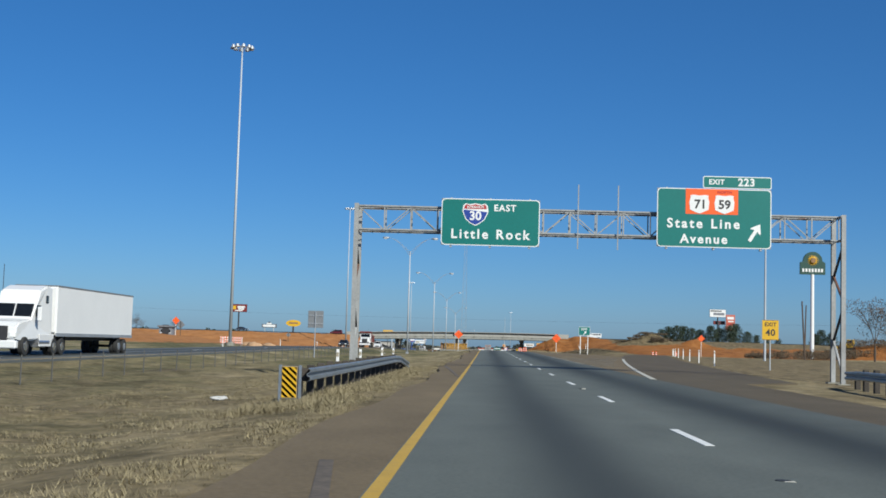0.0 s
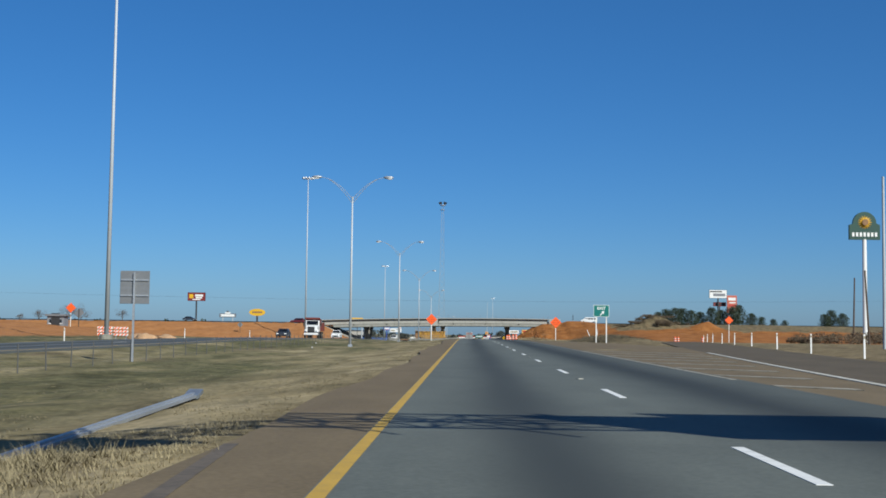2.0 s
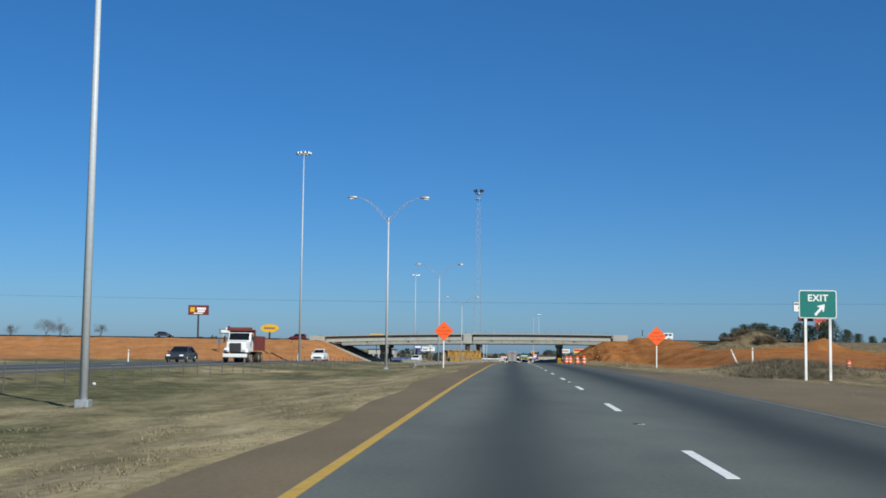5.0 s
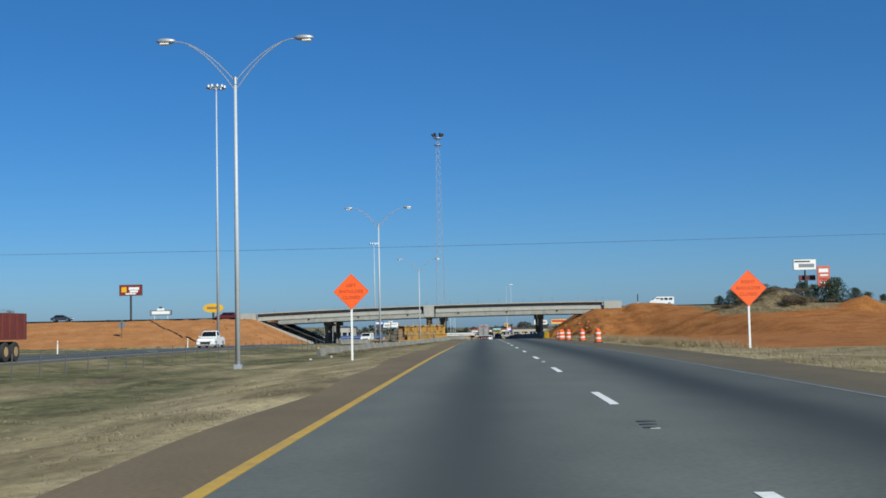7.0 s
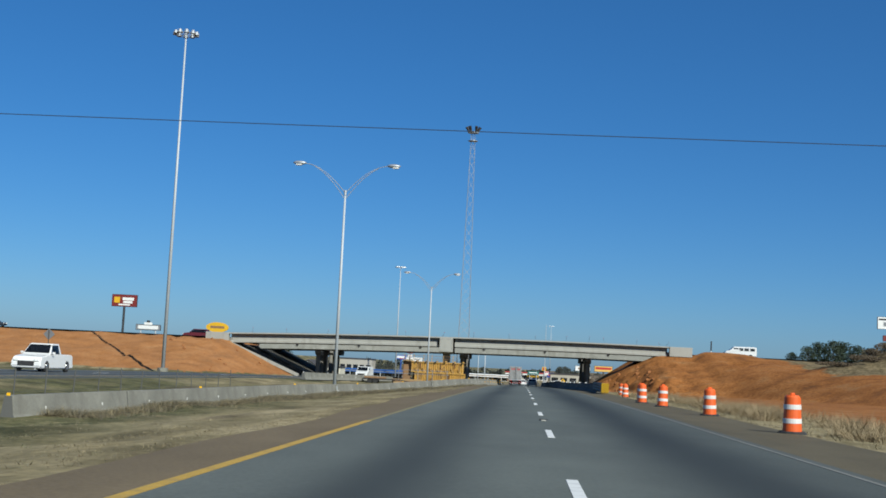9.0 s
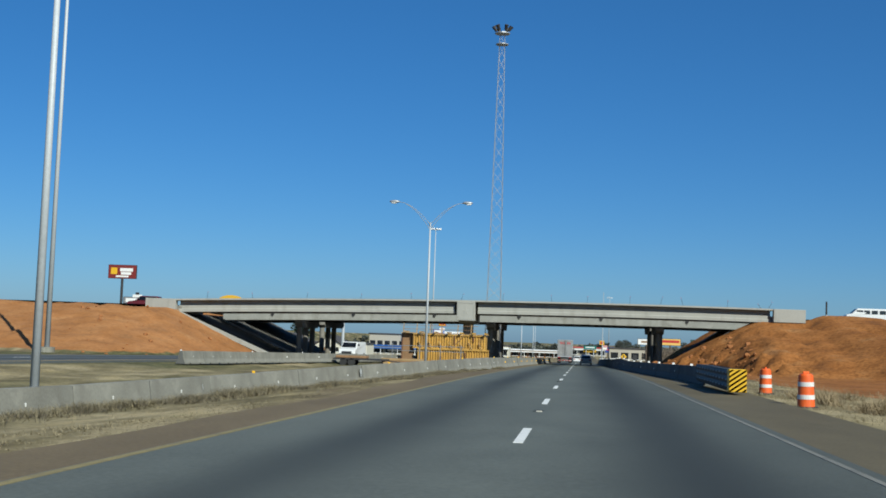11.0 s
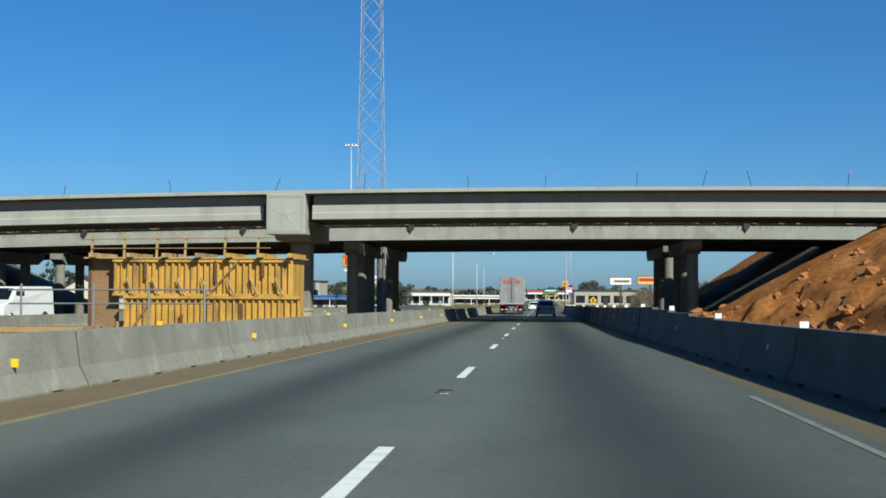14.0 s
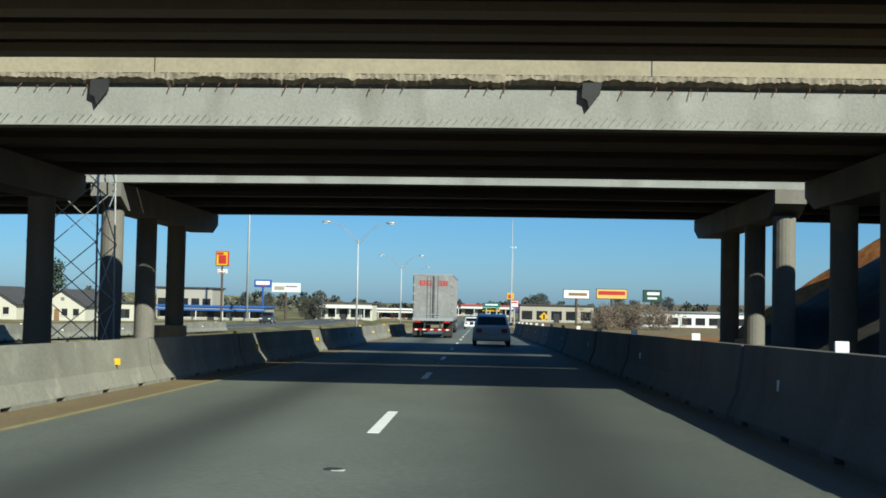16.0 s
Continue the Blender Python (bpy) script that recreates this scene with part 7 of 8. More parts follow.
board_sign("blue pancake restaurant sign on a blue pole", -45.2, 700, 2.2, 3.8, 3.7, "board_blue", 1, 0.22, -4.5, "board_blue", [(0, 0.1, 1.5, 0.4, "sign_white"), (0.1, -0.45, 0.7, 0.12, "letter_red")], pole_mat="board_blue")
board_sign("white roadside billboard on a timber post", -40.7, 703, 1.2, 3.2, 6.2, "sign_white", 1, 0.25, -4.5, "sign_white", [(1.2, 0.3, 1.3, 0.16, "board_grey"), (-1.4, -0.1, 1.1, 0.4, "slab_edge")], pole_mat="wood_pole")
board_sign("green fuel sign with a yellow lower band", 4.6, 790, -1.4, -0.1, 5.0, "sign_green", 2, 0.15, -4.6, "sign_green", [(0, 0.1, 1.8, 0.2, "sign_white")])
board_sign("yellow fuel canopy sign", 4.5, 791, -2.6, -1.5, 5.0, "board_yellow", 2, 0.15, -4.6, "board_yellow")
board_sign("round yellow fuel sign on a pole", 7.6, 700, 0.6, 2.0, 1.5, "board_yellow", 1, 0.1, -4.6, "board_yellow", [(0, 0, 0.4, 0.4, "letter_red")])
board_sign("red and white fuel price board", 8.6, 702, -1.0, 0.5, 1.7, "sign_white", 1, 0.1, -4.6, "letter_red", [(0, 0.3, 0.6, 0.15, "letter_red")])
board_sign("white billboard with brown lettering bars", 22.0, 705, 1.1, 3.1, 5.7, "sign_white", 1, 0.25, -4.6, "chassis", [(0.3, 0, 2.0, 0.3, "plywood")], pole_mat="wood_pole")
board_sign("orange-yellow billboard with red lettering bars", 29.6, 705, 1.2, 3.4, 6.7, "board_amber", 1, 0.25, -4.6, "chassis", [(0, 0.2, 2.9, 0.4, "letter_red")], pole_mat="wood_pole")
board_sign("dark green billboard on a timber post", 37.6, 700, 0.7, 3.3, 4.0, "board_green", 1, 0.25, -4.6, "chassis", [(0.2, 0.5, 1.3, 0.3, "sign_white"), (0, -0.5, 1.0, 0.2, "sign_white")], pole_mat="wood_pole")
board_sign("blue fuel station sign", 11.5, 760, -2.2, -0.2, 3.0, "board_blue", 1, 0.15, -4.6, "board_blue", [(0, 0, 0.9, 0.3, "letter_red")])
ob = thing("warning_sign", "yellow diamond warning sign with a black symbol", "road sign", pose(14.3, 690, land(14.3, 690)[0]))
part("face", prism([(0, 0.9), (0.95, 1.85), (0, 2.8), (-0.95, 1.85)], "y", 0, 0.03), "board_yellow", ob)
part("symbol", B(-0.18, 0.18, -0.02, 0, 1.35, 2.3), "sign_black", ob)
part("post", B(-0.06, 0.06, 0.03, 0.12, -0.4, 2.4), "wood_pole", ob)


# ---- buildings ----
def shop(label, x, y, w, d, h, wall, roof, windows=4, canopy=None, z=None):
    """A low flat-roofed shop with its glazing, doors and fascia."""
    g = land(x, y)[0] if z is None else z
    ob = thing("shop_building", label, "building", pose(x, y, g), "far shops")
    part("wall", B(-w / 2, w / 2, 0, d, -0.5, h, 0.03), wall, ob)
    part("roof", B(-w / 2 - 0.3, w / 2 + 0.3, -0.3, d + 0.3, h, h + 0.35, 0.03), roof, ob)
    for k in range(windows):
        cx = -w / 2 + w * (k + 0.5) / windows
        wd = part("window", B(cx - w / windows * 0.36, cx + w / windows * 0.36, -0.04, 0.02, 0.5, h * 0.68), "glass_dark", ob)
        part("frame", B(cx - w / windows * 0.4, cx + w / windows * 0.4, -0.07, -0.03, 0.38, 0.5), "sign_white", wd)
    part("door", B(-0.7, 0.7, -0.09, -0.05, 0, 2.1), "chassis", ob)
    if canopy:
        part("fascia", B(-w / 2 - 0.2, w / 2 + 0.2, -1.6, 0.0, h * 0.72, h * 0.86, 0.02), canopy, ob)
        for k in range(4):
            cx = -w / 2 + w * (k + 0.5) / 4
            part("canopy_post", B(cx - 0.08, cx + 0.08, -1.5, -1.35, 0, h * 0.74), "sign_white", ob)
    return ob


def house(label, x, y, w, d, h, rise, turn=0):
    g = land(x, y)[0]
    ob = thing("house", label, "house", pose(x, y, g, 0, 0, turn), "houses beyond the bridges")
    part("wall", prism([(-w / 2, -0.4), (w / 2, -0.4), (w / 2, h), (0, h + rise), (-w / 2, h)], "y", 0, d), "house_wall", ob)
    for s in (-1, 1):
        L = math.hypot(w / 2 + 0.4, rise)
        rf = prism([(s * (w / 2 + 0.45), h - 0.2), (s * (w / 2 + 0.45), h - 0.02), (0, h + rise + 0.2), (0, h + rise + 0.02)], "y", -0.5, d + 0.5)
        part("roof", rf, "house_roof", ob)
    for cx in (-w * 0.28, w * 0.05, w * 0.3):
        wd = part("window", B(cx - 0.5, cx + 0.5, -0.05, 0.02, 0.9, 2.1), "glass_dark", ob)
        part("sill", B(cx - 0.6, cx + 0.6, -0.1, 0.0, 0.8, 0.9), "sign_white", wd)
    part("door", B(-w * 0.12 - 0.45, -w * 0.12 + 0.45, -0.05, 0.02, 0, 2.05), "plywood", ob)
    part("vent", B(-0.3, 0.3, -0.04, 0.02, h + rise * 0.3, h + rise * 0.3 + 0.6), "board_grey", ob)
    return ob


house("cream gabled house with a dark shingle roof", -96, 640, 14, 16, 2.9, 4.0)
house("cream gabled wing of a low apartment house", -82, 646, 9, 14, 2.7, 2.8)
house("cream gabled wing with a dark shingle roof", -71, 650, 8, 14, 2.7, 2.6)
wing = shop("long dark-roofed apartment wing", -88, 662, 52, 12, 3.2, "house_wall", "house_roof", 10)
tagged(wing, group="houses beyond the bridges")
shop("tan motel block behind the houses", -62, 700, 12, 12, 6.5, "shop_wall", "house_roof", 5)
shop("low blue-roofed restaurant beyond the bridges", -54, 690, 22, 12, 2.6, "shop_wall", "blue_roof", 6, "blue_roof")
shop("white shopfront with a dark recessed porch", -30, 720, 13, 14, 3.6, "house_wall", "house_roof", 5, "sign_white")
shop("long low brown shopping row", -17, 760, 22, 12, 2.6, "brick_wall", "sign_white", 7, "sign_white")
shop("red and white fuel station canopy shop", 2, 830, 20, 10, 3.4, "shop_wall", "letter_red", 5, "sign_white")
shop("tan brick shop behind the bare hedge", 20, 740, 18, 12, 4.0, "shop_wall", "house_roof", 5)
shop("long white warehouse with vertical ribs", 52, 700, 34, 18, 3.0, "sign_white", "sign_back", 12)
shop("white storage shed on the embankment", 92, 560, 8, 5, 2.4, "sign_white", "sign_white", 2)
shop("small grey site hut on the spoil bank", -69.5, 252, 2.8, 2.2, 1.6, "board_grey", "sign_back", 1)


# ---- trees and brush ----
def leaves(rng, centres, radii, count, size, flat=1.0):
    """Many small leaf cards scattered through ellipsoid clumps."""
    c = np.repeat(np.asarray(centres, float), count, 0)
    r = np.repeat(np.asarray(radii, float), count, 0)
    n = len(c)
    d = rng.normal(size=(n, 3))
    d /= np.linalg.norm(d, axis=1, keepdims=True)
    p = c + d * r * rng.uniform(0.35, 1.05, (n, 1)) ** 0.6
    u = rng.normal(size=(n, 3))
    u /= np.linalg.norm(u, axis=1, keepdims=True)
    v = np.cross(u, rng.normal(size=(n, 3)))
    v /= np.linalg.norm(v, axis=1, keepdims=True)
    s = size * rng.uniform(0.5, 1.3, (n, 1))
    return np.stack([p - u * s, p + v * s * 0.6, p + u * s, p - v * s * 0.6], 1)


def leaf_mesh(name, quads, material, parent=None, kind=""):
    k = len(quads)
    me = bpy.data.meshes.new(name)
    me.from_pydata(quads.reshape(-1, 3).tolist(), [], np.arange(4 * k).reshape(-1, 4).tolist())
    ob = part_mesh(name, me, material, parent)
    return tagged(ob, kind=kind)


rng = np.random.default_rng(7)


def pine(x, y, h, base=None, spread_r=0.3, leafy="pine_leaf", low=0.22):
    g = land(x, y)[0] if base is None else base
    ob = thing("tree", "dark green pine tree with an uneven crown", "tree", pose(x, y, g), "pines")
    part("trunk", R((0, 0, -0.4), (rng.normal() * 0.2, 0, h * 0.9), 0.22, 0.05, 7), "bark", ob)
    cs, rs = [], []
    bm = bmesh.new()
    for k in range(34):
        f = k / 33
        z = h * (low + (0.96 - low) * f)
        reach = h * spread_r * (0.5 + 0.9 * math.sin(math.pi * (0.25 + 0.7 * f))) * rng.uniform(0.45, 1.1)
        a = k * 2.4 + rng.uniform(-0.5, 0.5)
        tip = (reach * math.cos(a), reach * math.sin(a), z + 0.1)
        rod(bm, (0, 0, z - 0.3), tip, 0.05, 0.02, 5)
        cs.append((tip[0] * 0.7, tip[1] * 0.7, tip[2]))
        rs.append((h * 0.15, h * 0.15, h * 0.10))
    cs.append((0, 0, h * 0.95))
    rs.append((h * 0.1, h * 0.1, h * 0.08))
    part("branchwork", bm, "bark", ob)
    leaf_mesh("crown", leaves(rng, cs, rs, 70, h * 0.026), leafy, ob)
    return ob


def bare_tree(x, y, h, base=None):
    g = land(x, y)[0] if base is None else base
    ob = thing("tree", "leafless winter tree with a fan of fine twigs", "tree", pose(x, y, g), "bare trees")
    part("trunk", R((0, 0, -0.3), (0, 0, h * 0.35), 0.2, 0.13, 7), "bark", ob)
    bm = bmesh.new()

    def grow(p, d, ln, r, depth):
        q = p + d * ln
        rod(bm, p, q, r, r * 0.6, 4)
        if depth:
            for _ in range(3):
                nd = (d + Vector(rng.normal(size=3)) * 0.42 + Vector((0, 0, 0.12))).normalized()
                grow(q, nd, ln * rng.uniform(0.6, 0.85), r * 0.55, depth - 1)

    for _ in range(5):
        d = Vector((rng.normal() * 0.5, rng.normal() * 0.5, 1)).normalized()
        grow(Vector((0, 0, h * 0.3)), d, h * 0.24, 0.09, 3)
    part("branchwork", bm, "twig", ob)
    tips = [(rng.normal() * h * 0.2, rng.normal() * h * 0.2, h * rng.uniform(0.5, 0.9)) for _ in range(16)]
    leaf_mesh("crown", leaves(rng, tips, [(h * 0.16, h * 0.16, h * 0.14)] * 16, 130, h * 0.012), "twig", ob)
    return ob


for x, y, h, b in ((84, 640, 6.5, 3.5), (88, 636, 8.5, 3.5), (92, 640, 10, 3.5), (96, 638, 10.5, 3.5), (100, 642, 10.5, 3.5), (104, 640, 9.5, 3.5), (109, 644, 9, 3.5), (114, 640, 10.5, 4), (119, 644, 9.5, 4), (123.5, 640, 11, 4), (128, 646, 12, 4), (133, 640, 8, 4), (138, 642, 6.5, 4), (143, 640, 5.5, 4), (150, 646, 5, 4), (168, 642, 8, 4), (172, 645, 10, 4), (176.5, 642, 8.5, 4)):
    pine(x, y, h, b)
pine(-88, 690, 11.5, -4.5, 0.26, low=0.42)
for x, y, h in ((15.5, 760, 6.5), (17.5, 764, 7), (42, 800, 7), (47, 806, 6), (53, 800, 7.5), (58, 810, 7), (-66, 790, 6), (-60, 794, 6), (-37.5, 712, 4.6), (-36, 714, 5), (-34.5, 711, 4.8)):
    pine(x, y, h, -4.6, 0.30, "hazed_leaf", 0.08)
bare_tree(70.0, 232, 12.0)
bare_tree(75.5, 238, 9.0)
bare_tree(-195, 600, 6.5, 3.0)
bare_tree(-182, 602, 9.5, 3.0)
bare_tree(-178, 606, 7.5, 3.0)
bare_tree(-205, 604, 4.5, 3.0)
bare_tree(-146, 560, 5.5, 3.8)

# brush in clumps: by the tall sign, on the mound, beyond the bridges
for label, mat_name, spots, size in (
    ("dark tangled winter brush along the right of way", "brush_leaf", [(78, 296, 5, 5, 1.8), (84, 298, 5, 5, 1.6), (98, 296, 6, 5, 1.8), (66, 285, 5, 4, 2.2), (74, 290, 6, 4, 2.6), (82, 294, 6, 4, 2.2), (60, 282, 3, 3, 1.4), (90, 300, 7, 4, 2.5)], 0.14),
    ("brown scrub on top of the clay mound", "brush_leaf", [(54.6, 421.5, 2.6, 2.0, 2.0), (56.8, 422.5, 1.8, 2.0, 1.6), (48.5, 428, 2.2, 2.5, 1.0), (50.6, 430, 2.0, 2.5, 1.2), (53.0, 430, 2.0, 2.5, 1.1), (44.5, 428, 3.0, 3, 0.6), (57.5, 431, 3.0, 3, 0.7), (61, 430, 2.5, 3, 0.7)], 0.10),
    ("bare grey-brown hedge beyond the bridges", "hedge_twig", [(24, 660, 4, 4, 5.0), (27, 662, 5, 4, 5.4), (32, 664, 4, 4, 5.2), (30, 660, 4, 4, 5.0), (34, 664, 3, 4, 4.6), (22.5, 658, 2, 4, 3.6)], 0.13),
):
    quads = []
    for x, y, rx, ry, h in spots:
        g = land(x, y)[0]
        c = [(x + rng.normal() * rx * 0.5, y + rng.normal() * ry * 0.5, g + h * rng.uniform(0.25, 0.6)) for _ in range(14)]
        quads.append(leaves(rng, c, [(rx * 0.32, ry * 0.32, h * 0.42)] * 14, 60 if size > 0.2 else 220, size))
    ob = leaf_mesh("brush", np.concatenate(quads), mat_name, kind="stuff")
    tagged(ob, label, "brush")

# far woods on the horizon, one uneven belt, haze painted into its leaf colour
quads = []
for x in np.arange(-420, 420, 5.5):
    y = 1000 + 90 * math.sin(x * 0.013) + rng.uniform(-25, 25)
    h = rng.uniform(4, 7) + 1.5 * math.sin(x * 0.07)
    c = [(x + rng.normal() * 2.5, y, -4.4 + h * f) for f in (0.25, 0.5, 0.75)]
    quads.append(leaves(rng, c, [(3.6, 2.5, h * 0.32), (3.2, 2.5, h * 0.28), (2.0, 2.0, h * 0.22)], 40, 0.9))
tagged(leaf_mesh("far_woods", np.concatenate(quads), "hazed_leaf", kind="stuff"), "belt of hazy pine woods along the horizon", "woods")
quads = []
for x in list(np.arange(-520, -140, 6.0)) + list(np.arange(80, 520, 6.0)):
    y = 760 + rng.uniform(-30, 60)
    h = rng.uniform(3.0, 7.0)
    c = [(x + rng.normal() * 2, y, 1.5 + h * f) for f in (0.3, 0.65)]
    quads.append(leaves(rng, c, [(3.2, 2.5, h * 0.4), (2.4, 2.0, h * 0.3)], 30, 0.8))
tagged(leaf_mesh("far_woods", np.concatenate(quads), "pine_leaf", kind="stuff"), "low belt of woods behind the embankments", "woods")


# ---- grass, weeds, litter ----
def tufts(name, label, material, place, count, blades, height, seed):
    """Grass blades in clumps, as one mesh; place(rng) gives a spot on the plan or None."""
    r = np.random.default_rng(seed)
    vs = []
    for _ in range(count):
        spot = place(r)
        if spot is None:
            continue
        x, y = spot
        g = land(x, y)[0] - 0.02
        hh = height * r.uniform(0.45, 1.1) * (1 + 0.6 * noise.noise((x * 0.7, y * 0.45, 61)))
        a = r.uniform(0, 6.283, blades)
        off = r.normal(size=(blades, 2)) * 0.06
        lean = r.uniform(0.4, 1.6, blades) * hh
        w = r.uniform(0.003, 0.007, blades) * (1 + height)
        for k in range(blades):
            bx, by = x + off[k, 0], y + off[k, 1]
            ca2, sa2 = math.cos(a[k]), math.sin(a[k])
            vs += [(bx - sa2 * w[k], by + ca2 * w[k], g), (bx + sa2 * w[k], by - ca2 * w[k], g), (bx + ca2 * lean[k], by + sa2 * lean[k], g + hh * r.uniform(0.6, 1.0))]
    me = bpy.data.meshes.new(name)
    me.from_pydata(vs, [], [(i, i + 1, i + 2) for i in range(0, len(vs), 3)])
    ob = part_mesh(name, me, material)
    return tagged(ob, label, "grass", kind="stuff")


def verge(r):
    y = r.uniform(4, 345)
    x = -5.35 - abs(r.normal()) * 4.5
    if x < -18 or noise.noise((x * 0.3, y * 0.12, 2)) < -0.22:
        return None
    return x, y


def near_edge(r):
    y = r.uniform(4, 330)
    return -5.2 - abs(r.normal()) * 0.5, y


def green_patch(r):
    y = r.uniform(20, 330)
    x = -5.6 - r.uniform(0, 12)
    return (x, y) if noise.noise((x * 0.25, y * 0.07, 9)) > 0.18 else None


def right_verge(r):
    y = r.uniform(160, 445)
    x = 6.7 + abs(r.normal()) * 3.0
    return (x, y) if y < 345 or x > 6.4 and y < 400 else None


def barrier_foot(r):
    y = r.uniform(280, 392)
    x = float(np.interp(y, [279, 314, 331, 343, 355, 366, 384], [-13.0, -11.6, -10.3, -9.25, -7.95, -6.2, -4.9])) + abs(r.normal()) * (0.55 if y < 372 else 0.12)
    return x, y


def weeds(r):
    y = r.uniform(258, 350)
    x = 7.9 + abs(r.normal()) * 2.0
    return (x, y) if noise.noise((x * 0.5, y * 0.25, 4)) > 0.1 else None


def rail_foot(r):
    y = r.uniform(24, 68)
    return -7.3 + r.normal() * 0.55, y


def near_verge(r):
    y = 10 + 62 * r.random()
    x = -5.6 - 9 * r.random() ** 1.4
    return (x, y) if noise.noise((x * 0.5, y * 0.3, 71)) > -0.12 else None


def rank(r):
    y = r.uniform(203, 250)
    x = 13.2 + 0.19 * (y - 205) + r.normal() * 1.7
    return (x, y) if x > 9.5 and noise.noise((x * 0.4, y * 0.3, 14)) > -0.25 else None


tufts("dry_grass", "short straw-coloured winter grass on the median verge", "dry_grass", verge, 60000, 6, 0.055, 1)
tufts("dry_grass", "matted dry grass edging the brown shoulder", "brush_leaf", near_edge, 7000, 5, 0.06, 2)
tufts("green_grass", "patches of dull green grass among the straw", "green_grass", green_patch, 14000, 6, 0.08, 3)
tufts("dry_grass", "dry grass on the outer verge", "dry_grass", right_verge, 8000, 5, 0.2, 4)
tufts("dry_weeds", "tall pale dry weeds below the clay bank", "dry_weed", weeds, 9000, 8, 0.62, 5)
tufts("dry_grass", "tall straw grass left standing round the guardrail posts", "straw_blade", rail_foot, 5200, 9, 0.23, 9)
tufts("dry_grass", "tufted straw grass on the verge by the guardrail", "straw_blade", near_verge, 11000, 9, 0.095, 10)
tufts("rank_weeds", "dark rank weeds on the rise beside the exit lane", "rank_weed", rank, 5200, 9, 0.5, 7)
tufts("dry_weeds", "pale seed heads among the rank weeds", "dry_weed", rank, 500, 5, 0.6, 8)
tufts("dry_grass", "dry grass growing against the barrier foot", "straw_blade", barrier_foot, 6000, 6, 0.26, 6)
tufts("rank_weeds", "brown dead weeds and dirt against the barrier foot", "rank_weed", barrier_foot, 9000, 7, 0.26, 11)

bag = bmesh.new()
bmesh.ops.create_icosphere(bag, subdivisions=4, radius=0.17)
for v in bag.verts:
    v.co *= 1 + 0.5 * noise.noise(v.co * 7) + 0.3 * abs(noise.noise(v.co * 19))
    v.co.x *= 1.2
    v.co.z = max(-0.02, v.co.z * 0.35 + 0.03 + 0.25 * max(0, v.co.x))
ob = part("litter_bag", bag, "bag_white", label="crumpled white bag lying in the dry grass")
tagged(ob, category="litter")
ob.location = (-9.9, 32.1, land(-9.9, 32.1)[0] + 0.02)
for x, y in ((-12.4, 268), (-11.5, 271), (-19.2, 188), (-16.2, 161)):
    bm = bmesh.new()
    bmesh.ops.create_icosphere(bm, subdivisions=2, radius=0.075)
    for v in bm.verts:
        v.co *= 1 + 0.4 * noise.noise(v.co * 9 + Vector((x, 0, 0)))
    ob = part("litter", bm, "bag_white", label="scrap of pale litter on the dry verge")
    tagged(ob, category="litter", group="litter on the verge")
    ob.location = (x, y, land(x, y)[0] + 0.06)

# striped barricades closing the slip road by the foot of the tall mast
def barricade(x, y, w, yaw):
    ob = thing("barricade", "three-board road barricade with slanting orange and white stripes", "barricade", pose(x, y, land(x, y)[0], 0, 0, yaw), "barricades by the mast")
    for side in (-1, 1):
        part("post", B(side * w * 0.36 - 0.03, side * w * 0.36 + 0.03, 0.02, 0.08, 0, 1.45), "galvanised", ob)
        part("foot", B(side * w * 0.36 - 0.04, side * w * 0.36 + 0.04, -0.5, 0.6, 0, 0.07), "galvanised", ob)
    for z in (0.42, 0.80, 1.18):
        board = part("board", B(-w / 2, w / 2, -0.015, 0.015, z, z + 0.24), "sign_white", ob, "white reflective board")
        u = -w / 2
        while u < w / 2 - 0.4:
            part("stripe", prism([(u, z + 0.005), (u + 0.2, z + 0.005), (u + 0.4, z + 0.235), (u + 0.2, z + 0.235)], "y", -0.021, -0.016), "sign_orange", board)
            u += 0.42
    return ob


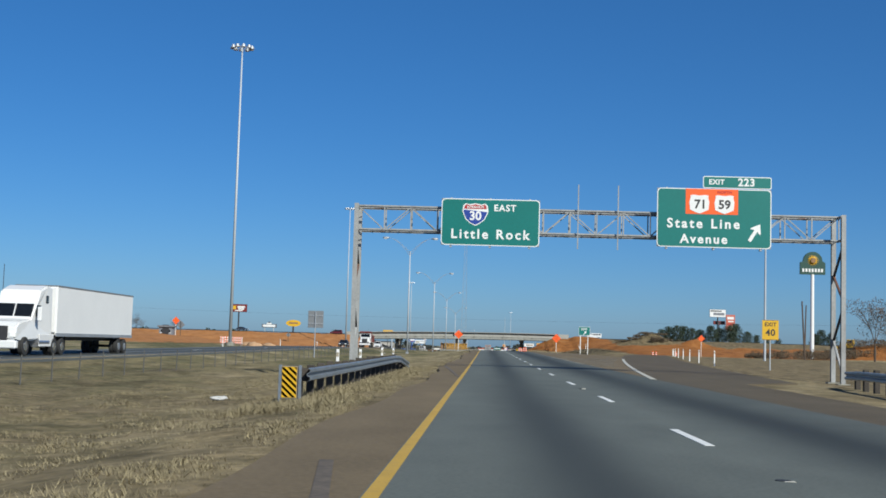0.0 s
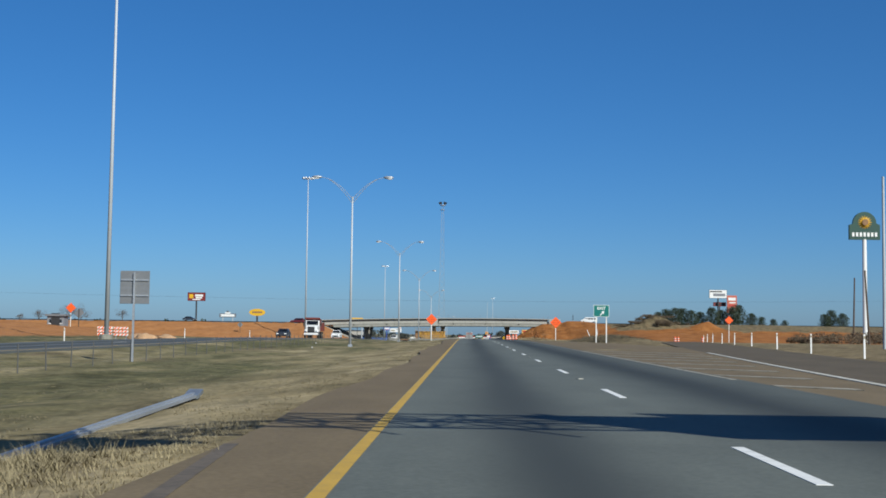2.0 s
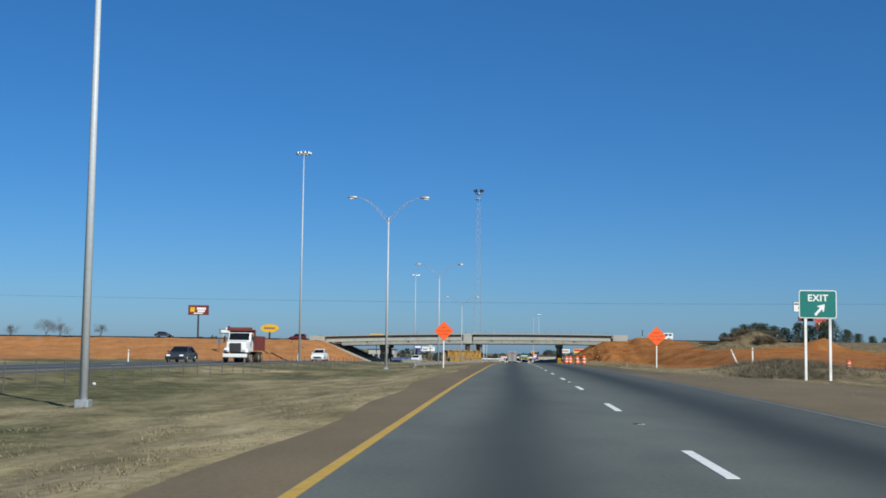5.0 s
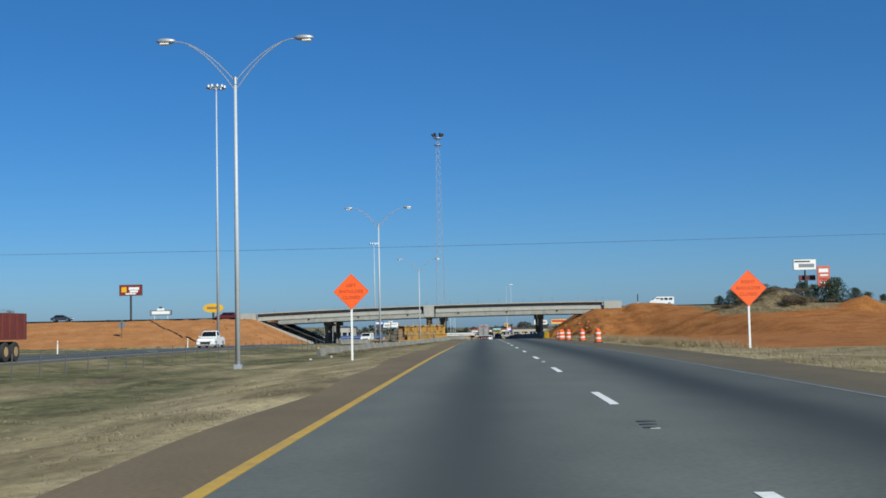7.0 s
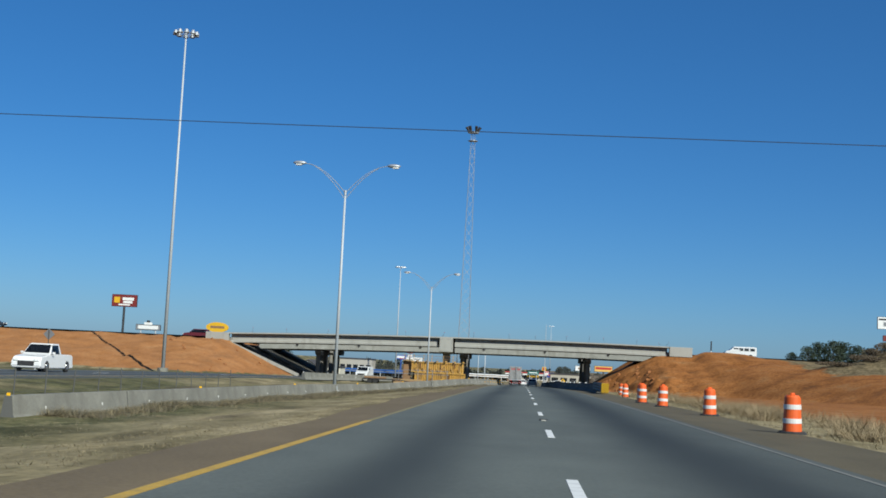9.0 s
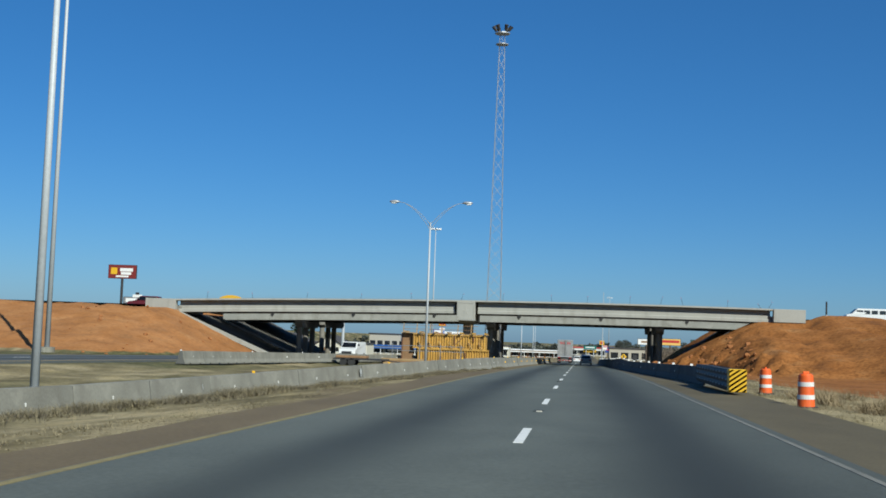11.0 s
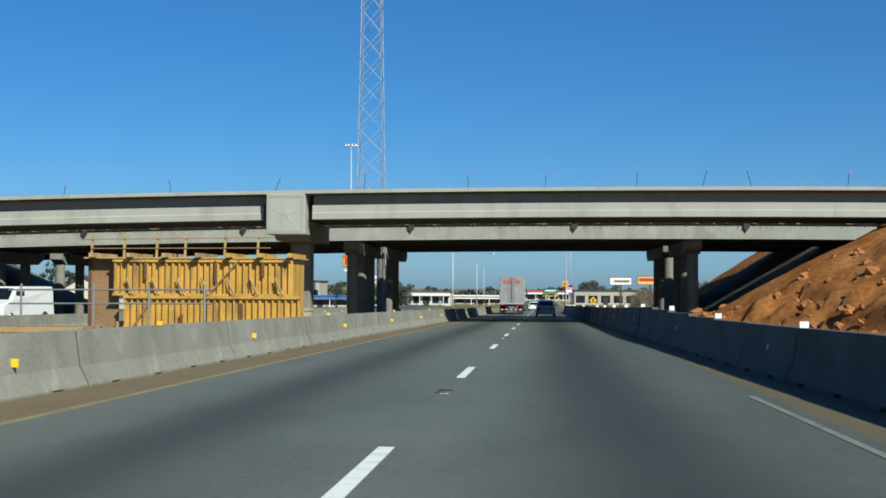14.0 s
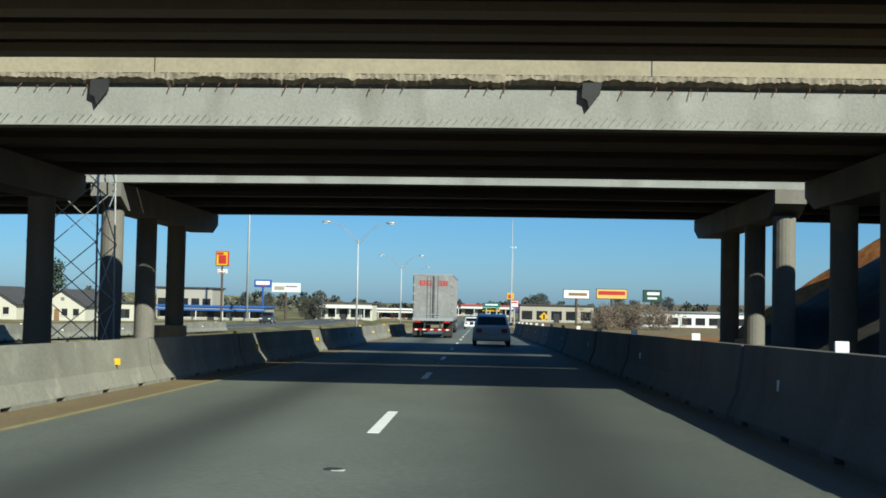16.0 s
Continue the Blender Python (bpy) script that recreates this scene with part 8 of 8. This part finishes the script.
barricade(-45.3, 198.0, 1.75, 6)
barricade(-43.3, 197.6, 1.75, -3)
for x, y, w, h in ((-40.9, 199.5, 2.6, 0.75), (-38.6, 200.5, 2.2, 0.55), (-42.8, 203, 2.4, 0.7)):
    bm = bmesh.new()
    bmesh.ops.create_icosphere(bm, subdivisions=4, radius=1)
    for v in bm.verts:
        k = 1 + 0.25 * noise.noise(v.co * 1.7 + Vector((x, y, 0))) + 0.12 * noise.noise(v.co * 5)
        v.co = Vector((v.co.x * w * 0.5 * k, v.co.y * w * 0.4 * k, max(-0.25, v.co.z * h * k)))
    ob = part("sand_heap", bm, "sand", smooth=True)
    ob.location = (x, y, land(x, y)[0])
    tagged(ob, "low heap of pale sandy spoil beside the far carriageway", "heap", "heaps of spoil")

# clods of clay tumbled down the banks
clod_me = []
for k in range(4):
    bm = bmesh.new()
    bmesh.ops.create_icosphere(bm, subdivisions=2, radius=0.3)
    for v in bm.verts:
        v.co *= 1 + 0.7 * noise.noise(v.co * 4 + Vector((k * 7, 0, 0))) + 0.3 * noise.noise(v.co * 11)
    me = bpy.data.meshes.new("clay_clod")
    bm.to_mesh(me)
    bm.free()
    me.materials.append(MATS["clay_lump"])
    clod_me.append(me)
r = random.Random(5)
n = 0
while n < 300:
    if r.random() < 0.8:
        x, y = 8.0 + 12 * r.random() ** 1.5, r.uniform(434, 460)
    else:
        x, y = r.uniform(-60, -38), r.uniform(422, 450)
    if 456 < y < 480 and x > 12:
        continue
    n += 1
    ob = new("clay_clod", clod_me[n % 4])
    s = r.choice((0.25, 0.3, 0.4, 0.5, 0.6, 0.9, 1.2)) * (1.35 if x > 0 and x < 11 else 1)
    ob.scale = (s, s * r.uniform(0.7, 1.2), s * 0.75)
    ob.location = (x, y, land(x, y)[0] + 0.02 * s)
    ob.rotation_euler = (0, 0, r.uniform(0, 6))
    tagged(ob, "rough lump of orange clay on the bank", "clod", "clay clods")
for x, y, rr, h in ((11.25, 487.5, 0.43, 0.9), (-11.2, 489.2, 0.7, 1.3)):
    ob = part("stub_column", R((0, 0, -0.3), (0, 0, h), rr, rr * 0.92, 16), "slab_edge", label="short pale concrete column stub under the bridges")
    ob.location = (x, y, land(x, y)[0])
    tagged(ob, category="column")
